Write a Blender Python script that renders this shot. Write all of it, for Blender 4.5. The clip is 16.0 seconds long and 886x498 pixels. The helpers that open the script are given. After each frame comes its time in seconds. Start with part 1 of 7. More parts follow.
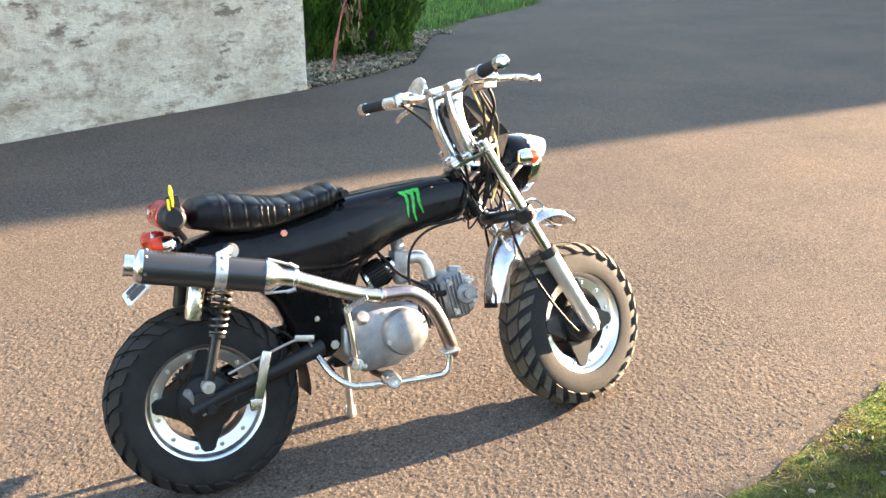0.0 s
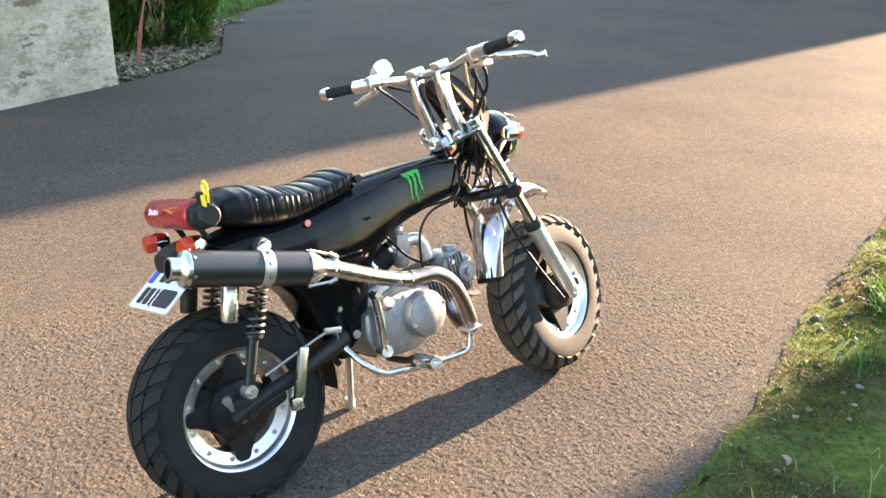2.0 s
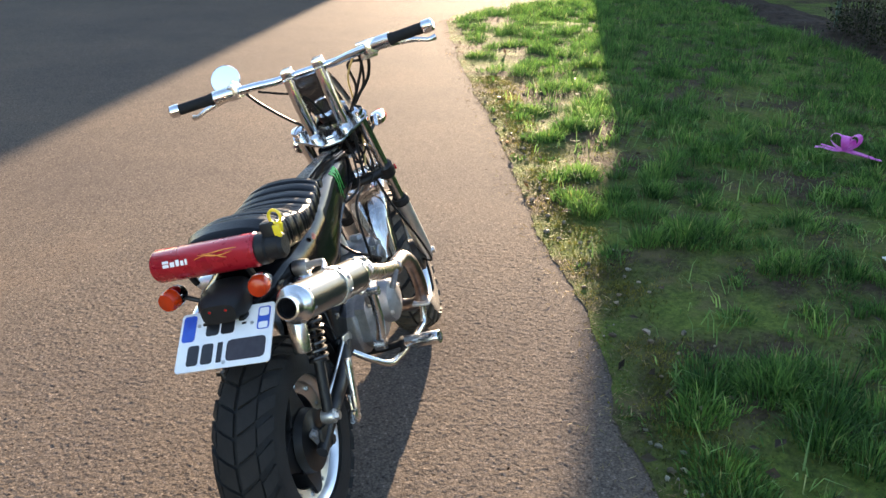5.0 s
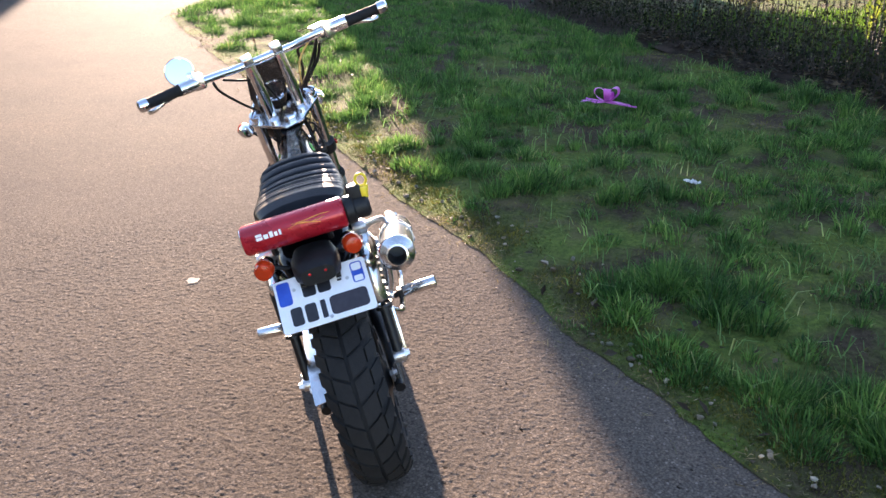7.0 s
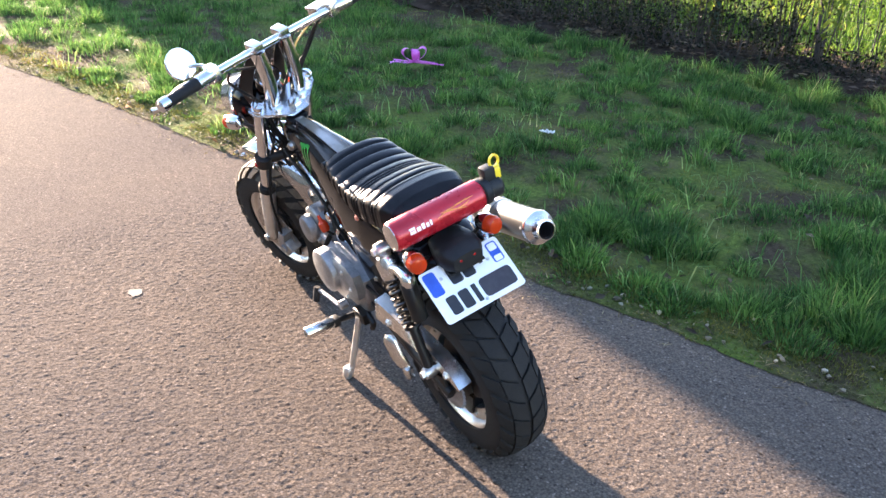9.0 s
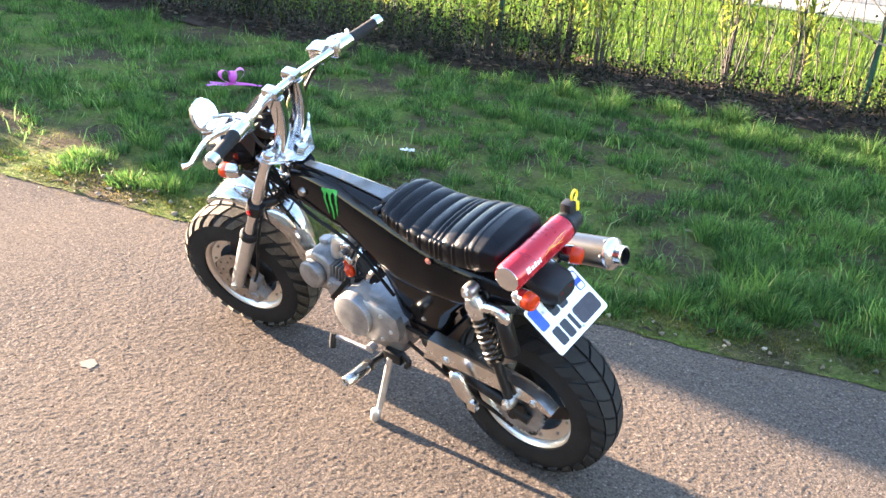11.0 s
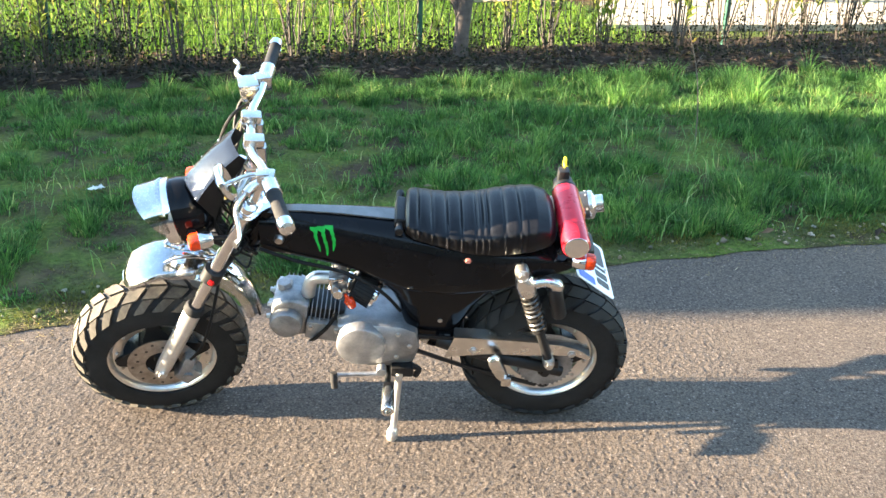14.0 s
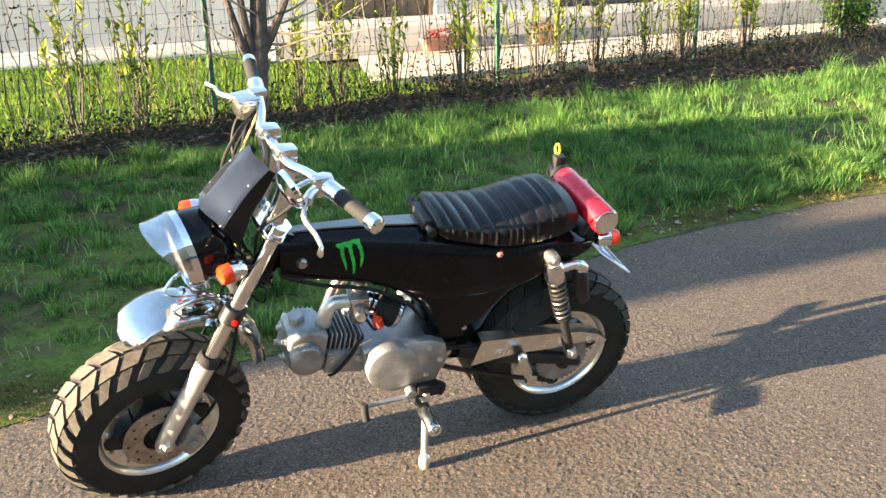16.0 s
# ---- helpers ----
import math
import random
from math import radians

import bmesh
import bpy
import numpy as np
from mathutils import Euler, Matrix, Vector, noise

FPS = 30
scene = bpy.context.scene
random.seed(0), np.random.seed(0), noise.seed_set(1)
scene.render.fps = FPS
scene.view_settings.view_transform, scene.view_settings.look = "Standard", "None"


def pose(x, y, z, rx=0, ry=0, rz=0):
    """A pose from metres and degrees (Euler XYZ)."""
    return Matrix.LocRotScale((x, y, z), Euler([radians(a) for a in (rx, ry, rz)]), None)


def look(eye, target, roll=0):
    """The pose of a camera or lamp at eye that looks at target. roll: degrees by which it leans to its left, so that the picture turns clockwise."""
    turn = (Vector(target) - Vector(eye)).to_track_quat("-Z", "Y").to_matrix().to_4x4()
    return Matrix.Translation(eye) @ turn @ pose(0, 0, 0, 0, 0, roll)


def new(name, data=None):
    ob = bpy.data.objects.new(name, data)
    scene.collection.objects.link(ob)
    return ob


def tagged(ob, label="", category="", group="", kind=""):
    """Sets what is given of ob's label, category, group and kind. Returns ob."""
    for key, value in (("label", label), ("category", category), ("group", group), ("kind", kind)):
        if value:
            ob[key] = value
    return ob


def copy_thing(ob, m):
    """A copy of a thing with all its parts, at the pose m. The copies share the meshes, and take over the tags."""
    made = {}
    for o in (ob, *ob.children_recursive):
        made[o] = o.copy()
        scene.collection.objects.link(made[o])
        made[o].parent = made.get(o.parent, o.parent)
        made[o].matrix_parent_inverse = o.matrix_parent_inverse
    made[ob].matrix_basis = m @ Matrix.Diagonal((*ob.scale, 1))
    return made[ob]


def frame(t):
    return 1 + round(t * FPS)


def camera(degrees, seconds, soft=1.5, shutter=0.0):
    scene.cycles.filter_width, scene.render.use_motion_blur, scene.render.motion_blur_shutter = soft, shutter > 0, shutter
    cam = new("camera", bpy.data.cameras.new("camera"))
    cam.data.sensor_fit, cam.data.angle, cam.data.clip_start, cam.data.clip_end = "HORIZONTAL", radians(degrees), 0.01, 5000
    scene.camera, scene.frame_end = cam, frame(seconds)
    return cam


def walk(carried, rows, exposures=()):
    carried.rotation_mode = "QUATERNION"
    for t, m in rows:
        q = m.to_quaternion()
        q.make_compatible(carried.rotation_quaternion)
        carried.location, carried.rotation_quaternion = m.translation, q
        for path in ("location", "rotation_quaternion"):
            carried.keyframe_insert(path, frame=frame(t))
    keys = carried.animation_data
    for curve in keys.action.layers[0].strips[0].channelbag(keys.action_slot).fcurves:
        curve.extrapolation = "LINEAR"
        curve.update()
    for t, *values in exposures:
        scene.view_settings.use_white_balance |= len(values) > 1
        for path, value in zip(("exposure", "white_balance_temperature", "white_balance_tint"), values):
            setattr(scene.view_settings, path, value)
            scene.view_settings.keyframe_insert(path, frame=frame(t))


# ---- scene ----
cam = camera(51.9, 16.0)
PATH = [
    (0, (0.068, -0.045, 1.366), (0.838, 1.662, 0.663), -0.1),
    (0.5, (-0.077, -0.11, 1.374), (0.785, 1.533, 0.627), 0.8),
    (1, (-0.277, 0.003, 1.362), (0.775, 1.552, 0.659), 1.7),
    (1.5, (-0.421, 0.11, 1.369), (0.695, 1.61, 0.658), 1.5),
    (2, (-0.489, 0.289, 1.338), (0.726, 1.705, 0.618), 0.8),
    (2.5, (-0.577, 0.446, 1.362), (0.75, 1.747, 0.624), 0.1),
    (3, (-0.74, 0.631, 1.352), (0.714, 1.761, 0.571), -0.3),
    (3.5, (-0.882, 0.767, 1.368), (0.68, 1.737, 0.58), 0.4),
    (4, (-0.956, 0.967, 1.35), (0.692, 1.803, 0.585), 1.5),
    (4.5, (-1.054, 1.157, 1.371), (0.688, 1.778, 0.611), 1.1),
    (5, (-1.256, 1.357, 1.373), (0.564, 1.709, 0.623), 0.2),
    (5.2, (-1.343, 1.406, 1.382), (0.499, 1.656, 0.642), 0.3),
    (7.3, (-1.575, 2.311, 1.393), (0.213, 1.865, 0.615), 0.3),
    (7.5, (-1.502, 2.407, 1.409), (0.262, 1.879, 0.628), 0.6),
    (8, (-1.446, 2.654, 1.433), (0.247, 1.95, 0.634), 0.7),
    (8.5, (-1.383, 2.944, 1.446), (0.216, 2.082, 0.611), 0.3),
    (9, (-1.209, 3.13, 1.435), (0.302, 2.131, 0.589), 1.6),
    (9.2, (-1.119, 3.193, 1.444), (0.355, 2.138, 0.598), 2.1),
    (11.3, (-0.512, 3.887, 1.488), (0.453, 2.329, 0.686), 4.1),
    (11.5, (-0.438, 3.954, 1.486), (0.453, 2.352, 0.686), 3.6),
    (12, (-0.238, 4.163, 1.511), (0.464, 2.475, 0.701), 3.1),
    (12.5, (-0.008, 4.187, 1.49), (0.531, 2.437, 0.684), 3.7),
    (13, (0.242, 4.145, 1.502), (0.603, 2.353, 0.692), 2.1),
    (13.5, (0.476, 4.195, 1.502), (0.607, 2.365, 0.705), 1.8),
    (14, (0.699, 4.239, 1.509), (0.641, 2.41, 0.701), 1.3),
    (14.5, (0.917, 4.151, 1.489), (0.685, 2.347, 0.658), 1.5),
    (15, (1.128, 4.092, 1.491), (0.752, 2.303, 0.68), 1.0),
    (15.5, (1.339, 4.086, 1.444), (0.677, 2.352, 0.699), -0.7),
    (16, (1.394, 4.09, 1.298), (0.755, 2.308, 0.651), -1.7),
]
EXPOSURES = [(0, 4.0, 6950, 15), (1.5, 3.8, 6950, 16), (2.5, 3.8, 6850, 16), (4, 3.36, 6600, 10), (5, 3.12, 6500, 16), (7.5, 3.18, 6100, 24), (8.5, 2.92, 6050, 24), (9, 3.73, 6100, 22), (11.5, 4.25, 6350, 15), (12.5, 4.35, 6000, 7), (13.5, 4.15, 6100, 8), (14.5, 4.05, 6300, 8), (15.5, 3.95, 6450, 9), (16, 3.62, 6700, 10)]
walk(cam, [(t, look(eye, target, roll)) for t, eye, target, roll in PATH], EXPOSURES)

# ---- world, sun ----
SUN_EL, SUN_AZ = 10.6, 3.4   # degrees above the horizon; degrees from +x towards +y
world = bpy.data.worlds.new("sky")
scene.world = world
world.use_nodes = True
wn = world.node_tree
bg = wn.nodes["Background"]
sky = wn.nodes.new("ShaderNodeTexSky")
sky.sky_type = 'NISHITA'
sky.sun_disc = False
sky.dust_density = 0.25
sky.sun_elevation = radians(SUN_EL)
sky.sun_rotation = radians(90 - SUN_AZ)
wn.links.new(sky.outputs[0], bg.inputs[0])
bg.inputs[1].default_value = 0.09
sun_data = bpy.data.lights.new("sun", 'SUN')
sun_data.energy, sun_data.angle, sun_data.color = 5.0, radians(0.5), (1.0, 0.78, 0.53)
sun = new("sun", sun_data)
ca, sa = math.cos(radians(SUN_AZ)), math.sin(radians(SUN_AZ))
ce, se = math.cos(radians(SUN_EL)), math.sin(radians(SUN_EL))
sun.matrix_world = look((30 * ca * ce, 30 * sa * ce, 30 * se), (0, 0, 0))

# ---- materials ----
def node_mat(name):
    m = bpy.data.materials.new(name)
    m.use_nodes = True
    nt = m.node_tree
    return m, nt, nt.nodes["Principled BSDF"]


def noise_node(nt, scale, detail=4.0, rough=0.6, coords="Object"):
    tc = nt.nodes.new("ShaderNodeTexCoord")
    n = nt.nodes.new("ShaderNodeTexNoise")
    n.inputs["Scale"].default_value = scale
    n.inputs["Detail"].default_value = detail
    n.inputs["Roughness"].default_value = rough
    nt.links.new(tc.outputs[coords], n.inputs["Vector"])
    return n


def ramp(nt, src, stops):
    r = nt.nodes.new("ShaderNodeValToRGB")
    e = r.color_ramp.elements
    while len(e) < len(stops):
        e.new(0.5)
    for el, (p, c) in zip(e, stops):
        el.position = p
        el.color = (*c, 1) if len(c) == 3 else c
    nt.links.new(src, r.inputs[0])
    return r


def mix(nt, fac, a, b, mode='MIX'):
    m = nt.nodes.new("ShaderNodeMix")
    m.data_type, m.blend_type = 'RGBA', mode
    for sock, v in ((m.inputs[0], fac), (m.inputs[6], a), (m.inputs[7], b)):
        if hasattr(v, "links"):
            nt.links.new(v, sock)
        elif isinstance(v, (int, float)):
            sock.default_value = v
        else:
            sock.default_value = (*v, 1)
    return m.outputs[2]


def bumpy(nt, bsdf, height, strength, distance):
    b = nt.nodes.new("ShaderNodeBump")
    b.inputs["Strength"].default_value = strength
    b.inputs["Distance"].default_value = distance
    nt.links.new(height, b.inputs["Height"])
    nt.links.new(b.outputs[0], bsdf.inputs["Normal"])
    return b


def surf(name, c1, c2, scale, rough, metal=0.0, bump=0.0, bscale=None, coat=0.0, rvar=0.12, spec=0.5):
    """A surface of two tones, mottled at two scales, with uneven gloss and a fine relief."""
    m, nt, b = node_mat(name)
    big = noise_node(nt, scale, 5)
    fine = noise_node(nt, scale * 9, 3)
    f = nt.nodes.new("ShaderNodeMath")
    f.operation = 'MULTIPLY_ADD'
    f.inputs[1].default_value = 0.35
    nt.links.new(fine.outputs[0], f.inputs[0])
    g = nt.nodes.new("ShaderNodeMath")
    g.operation = 'MULTIPLY_ADD'
    g.inputs[1].default_value, g.inputs[2].default_value = 1.3, -0.32
    nt.links.new(big.outputs[0], g.inputs[0])
    nt.links.new(g.outputs[0], f.inputs[2])
    r = ramp(nt, f.outputs[0], [(0.25, c1), (0.75, c2)])
    nt.links.new(r.outputs[0], b.inputs["Base Color"])
    rr = nt.nodes.new("ShaderNodeMapRange")
    rr.inputs[3].default_value, rr.inputs[4].default_value = max(0.02, rough - rvar), min(1, rough + rvar)
    nt.links.new(big.outputs[0], rr.inputs[0])
    nt.links.new(rr.outputs[0], b.inputs["Roughness"])
    b.inputs["Metallic"].default_value = metal
    b.inputs["Coat Weight"].default_value = coat
    b.inputs["Specular IOR Level"].default_value = spec
    b.inputs["Coat Roughness"].default_value = 0.08
    if bump:
        bn = noise_node(nt, bscale or scale * 12, 4)
        bumpy(nt, b, bn.outputs[0], bump, 0.004)
    return m


CHROME = surf("chrome", (0.62, 0.62, 0.63), (0.82, 0.82, 0.83), 14, 0.06, 1.0, rvar=0.035)
POLISHED = surf("polished_aluminium", (0.60, 0.59, 0.57), (0.78, 0.77, 0.75), 30, 0.24, 1.0, 0.05, 300)
SATIN = surf("satin_aluminium", (0.52, 0.51, 0.49), (0.70, 0.69, 0.66), 25, 0.40, 0.85, 0.08, 400)
MACHINED = surf("machined_aluminium", (0.58, 0.58, 0.58), (0.76, 0.76, 0.76), 24, 0.13, 1.0, 0.04, 200, rvar=0.05)
CAST = surf("cast_aluminium", (0.20, 0.205, 0.215), (0.37, 0.372, 0.378), 22, 0.46, 0.8, 0.25, 500)
CAST_HEAD = surf("grey_cast_aluminium", (0.15, 0.155, 0.16), (0.32, 0.32, 0.325), 26, 0.44, 0.8, 0.35, 300)
RIM = surf("rim_aluminium", (0.66, 0.66, 0.65), (0.80, 0.80, 0.79), 20, 0.33, 1.0, 0.03, 200)
BROWNED = surf("browned_steel", (0.22, 0.165, 0.15), (0.50, 0.43, 0.40), 9, 0.30, 1.0, 0.05, 200)
CAST_DARK = surf("oily_cast_aluminium", (0.16, 0.16, 0.165), (0.34, 0.34, 0.35), 30, 0.5, 0.7, 0.3, 500)
STEEL = surf("heat_stained_steel", (0.42, 0.36, 0.29), (0.68, 0.64, 0.58), 12, 0.26, 1.0, 0.05, 200)
SPRING = surf("spring_steel", (0.035, 0.033, 0.03), (0.10, 0.095, 0.09), 40, 0.32, 0.9)
ZINC = surf("zinc_bolt", (0.45, 0.44, 0.42), (0.66, 0.65, 0.62), 60, 0.35, 0.95)
PAINT = surf("black_gloss_paint", (0.0025, 0.0025, 0.003), (0.006, 0.006, 0.007), 6, 0.11, 0.0, 0.02, 60, coat=0.0, rvar=0.05, spec=0.16)
BLACK = surf("black_satin_paint", (0.005, 0.005, 0.0055), (0.014, 0.014, 0.0145), 20, 0.42, 0.0, 0.1, 200, spec=0.3)
PLASTIC = surf("black_plastic", (0.006, 0.006, 0.0065), (0.015, 0.015, 0.0155), 30, 0.5, 0.0, 0.15, 400, spec=0.3)
RUBBER = surf("rubber", (0.0065, 0.0065, 0.007), (0.018, 0.0175, 0.017), 18, 0.78, 0.0, 0.25, 250, spec=0.25)
TREAD = surf("dusty_rubber", (0.024, 0.022, 0.018), (0.115, 0.100, 0.078), 10, 0.85, 0.0, 0.3, 200, spec=0.25)
# rear tread: less dust, with the shade it stands in put into the colour
TREAD_DARK = surf("shaded_rubber", (0.008, 0.008, 0.008), (0.024, 0.022, 0.020), 10, 0.8, 0.0, 0.3, 200, spec=0.25)
LEATHER = surf("black_vinyl", (0.0035, 0.0036, 0.0042), (0.008, 0.008, 0.0095), 25, 0.32, 0.0, 0.10, 420, spec=0.17)
STITCH = surf("pale_piping", (0.20, 0.18, 0.15), (0.34, 0.31, 0.27), 80, 0.6)
CABLE = surf("cable_sheath", (0.005, 0.005, 0.005), (0.014, 0.014, 0.014), 40, 0.55, spec=0.12)
BRASSY = surf("yellowed_wire", (0.30, 0.22, 0.07), (0.45, 0.34, 0.12), 60, 0.5)
RED = surf("red_anodised", (0.33, 0.006, 0.016), (0.46, 0.012, 0.024), 20, 0.28, 0.25, coat=0.2)
FLAME = surf("orange_print", (0.75, 0.22, 0.03), (0.85, 0.42, 0.06), 60, 0.35)
WHITE_PRINT = surf("white_print", (0.78, 0.76, 0.74), (0.86, 0.84, 0.82), 60, 0.4)
YELLOW = surf("yellow_plastic", (0.78, 0.55, 0.02), (0.88, 0.66, 0.03), 40, 0.42)
GREEN = surf("green_sticker", (0.02, 0.50, 0.07), (0.04, 0.66, 0.10), 50, 0.35)
PLATE_WHITE = surf("plate_white", (0.74, 0.75, 0.77), (0.84, 0.84, 0.84), 20, 0.35)
PLATE_BLUE = surf("plate_blue", (0.02, 0.07, 0.42), (0.03, 0.10, 0.52), 40, 0.35)
INK = surf("plate_ink", (0.012, 0.012, 0.015), (0.022, 0.022, 0.025), 60, 0.4)
TAPE = surf("dark_tape", (0.022, 0.018, 0.024), (0.04, 0.034, 0.042), 60, 0.5)
MIRROR = surf("mirror_glass", (0.88, 0.89, 0.90), (0.92, 0.93, 0.94), 5, 0.03, 1.0, rvar=0.01)
DISC = surf("brake_disc_steel", (0.26, 0.24, 0.22), (0.46, 0.44, 0.42), 40, 0.35, 1.0, 0.1, 400)


def lens_mat(name, c):
    m, nt, b = node_mat(name)
    b.inputs["Base Color"].default_value = (*c, 1)
    b.inputs["Roughness"].default_value = 0.18
    b.inputs["Transmission Weight"].default_value = 0.15
    n = noise_node(nt, 240, 2)
    bumpy(nt, b, n.outputs[0], 0.3, 0.002)
    return m


AMBER = lens_mat("amber_lens", (0.56, 0.038, 0.004))
REDLENS = lens_mat("red_lens", (0.45, 0.008, 0.010))
GLASS = lens_mat("clear_lens", (0.30, 0.31, 0.32))
m, nt, b = node_mat("smoked_screen")
b.inputs["Base Color"].default_value = (0.020, 0.021, 0.025, 1)
b.inputs["Roughness"].default_value = 0.06
b.inputs["IOR"].default_value = 1.75
b.inputs["Specular IOR Level"].default_value = 0.8
bumpy(nt, b, noise_node(nt, 9, 3).outputs[0], 0.06, 0.01)
SMOKED = m


def carbon_mat():
    m, nt, b = node_mat("carbon_weave")
    tc = nt.nodes.new("ShaderNodeTexCoord")
    mp = nt.nodes.new("ShaderNodeMapping")
    mp.inputs["Rotation"].default_value = (0.6, 0.7, 0.8)
    nt.links.new(tc.outputs["Object"], mp.inputs[0])
    w = nt.nodes.new("ShaderNodeTexWave")
    w.inputs["Scale"].default_value = 95
    w.inputs["Distortion"].default_value = 0.4
    nt.links.new(mp.outputs[0], w.inputs[0])
    r = ramp(nt, w.outputs[0], [(0.3, (0.006, 0.006, 0.007)), (0.7, (0.030, 0.030, 0.030))])
    nt.links.new(r.outputs[0], b.inputs["Base Color"])
    b.inputs["Roughness"].default_value = 0.30
    b.inputs["Coat Weight"].default_value = 0.4
    b.inputs["Coat Roughness"].default_value = 0.2
    return m


CARBON = carbon_mat()


def asphalt_mat():
    m, nt, b = node_mat("asphalt")
    tc = nt.nodes.new("ShaderNodeTexCoord")
    v = nt.nodes.new("ShaderNodeTexVoronoi")
    v.inputs["Scale"].default_value = 165
    nt.links.new(tc.outputs["Object"], v.inputs["Vector"])
    v2 = nt.nodes.new("ShaderNodeTexVoronoi")
    v2.inputs["Scale"].default_value = 230
    nt.links.new(tc.outputs["Object"], v2.inputs["Vector"])
    sep = nt.nodes.new("ShaderNodeSeparateColor")
    nt.links.new(v.outputs["Color"], sep.inputs[0])
    chips = ramp(nt, sep.outputs[0], [(0.0, (0.083, 0.071, 0.060)), (0.4, (0.097, 0.082, 0.070)), (0.7, (0.111, 0.094, 0.078)),
                                      (0.95, (0.132, 0.110, 0.092)), (1.0, (0.19, 0.162, 0.138))])
    # darker gaps between chips: binder tone, and relief shade put into the colour
    gap = ramp(nt, v.outputs["Distance"], [(0.38, (1.03, 1.03, 1.03)), (0.74, (0.68, 0.66, 0.64))])
    c = mix(nt, 1.0, chips.outputs[0], gap.outputs[0], 'MULTIPLY')
    big = noise_node(nt, 0.9, 6, 0.65)
    v3 = nt.nodes.new("ShaderNodeTexVoronoi")
    v3.inputs["Scale"].default_value = 62
    nt.links.new(tc.outputs["Object"], v3.inputs["Vector"])
    s3 = nt.nodes.new("ShaderNodeSeparateColor")
    nt.links.new(v3.outputs["Color"], s3.inputs[0])
    rare = ramp(nt, s3.outputs[0], [(0.56, (0, 0, 0)), (0.66, (1, 1, 1))])
    # pits are dark spots in the colour, for the shade inside small holes
    hole = ramp(nt, v3.outputs["Distance"], [(0.14, (0.85, 0.85, 0.85)), (0.34, (0, 0, 0))])
    pit = mix(nt, 1.0, rare.outputs[0], hole.outputs[0], 'MULTIPLY')
    c = mix(nt, pit, c, (0.030, 0.026, 0.024))
    stain = ramp(nt, big.outputs[0], [(0.3, (0.80, 0.80, 0.83)), (0.55, (1.0, 0.98, 0.95)), (0.75, (1.16, 1.08, 1.0))])
    c = mix(nt, 1.0, c, stain.outputs[0], 'MULTIPLY')
    nt.links.new(c, b.inputs["Base Color"])
    b.inputs["Roughness"].default_value = 0.9
    b.inputs["Specular IOR Level"].default_value = 0.015
    inv = nt.nodes.new("ShaderNodeMath")
    inv.operation = 'MULTIPLY_ADD'
    inv.inputs[1].default_value = -1.0
    nt.links.new(v.outputs["Distance"], inv.inputs[0])
    nt.links.new(sep.outputs[1], inv.inputs[2])
    b1 = bumpy(nt, b, inv.outputs[0], 0.20, 0.004)
    b2 = nt.nodes.new("ShaderNodeBump")
    b2.inputs["Strength"].default_value, b2.inputs["Distance"].default_value = 0.25, 0.002
    b2.invert = True
    nt.links.new(v2.outputs["Distance"], b2.inputs["Height"])
    nt.links.new(b2.outputs[0], b1.inputs["Normal"])
    mid = noise_node(nt, 130, 5, 0.7)
    b3 = nt.nodes.new("ShaderNodeBump")
    b3.inputs["Strength"].default_value, b3.inputs["Distance"].default_value = 0.26, 0.006
    nt.links.new(mid.outputs[0], b3.inputs["Height"])
    nt.links.new(b3.outputs[0], b2.inputs["Normal"])
    return m


ASPHALT = asphalt_mat()


def soil_mat():
    """Turf floor: dark soil, thatch and moss, in patches."""
    m, nt, b = node_mat("turf_soil")
    n1 = noise_node(nt, 1.7, 6, 0.65)
    n2 = noise_node(nt, 45, 5, 0.7)
    n3 = noise_node(nt, 5.5, 5, 0.6)
    soil = ramp(nt, n2.outputs[0], [(0.3, (0.018, 0.014, 0.009)), (0.7, (0.075, 0.056, 0.036))])
    moss = ramp(nt, n2.outputs[0], [(0.3, (0.030, 0.050, 0.012)), (0.7, (0.11, 0.15, 0.03))])
    f = ramp(nt, n1.outputs[0], [(0.42, (1, 1, 1)), (0.58, (0, 0, 0))])
    c = mix(nt, f.outputs[0], soil.outputs[0], moss.outputs[0])
    straw = ramp(nt, n3.outputs[0], [(0.55, (0, 0, 0)), (0.70, (0.7, 0.7, 0.7))])
    c = mix(nt, straw.outputs[0], c, (0.11, 0.085, 0.045))
    nt.links.new(c, b.inputs["Base Color"])
    b.inputs["Roughness"].default_value = 0.95
    b.inputs["Specular IOR Level"].default_value = 0.05
    bumpy(nt, b, n2.outputs[0], 0.8, 0.02)
    return m


SOIL = soil_mat()
# dark soil tone, with the hedge's shade put into the colour as well
MULCH = surf("shaded_bark_mulch", (0.012, 0.009, 0.007), (0.050, 0.036, 0.027), 14, 0.95, 0, 0.9, 70, spec=0.05)


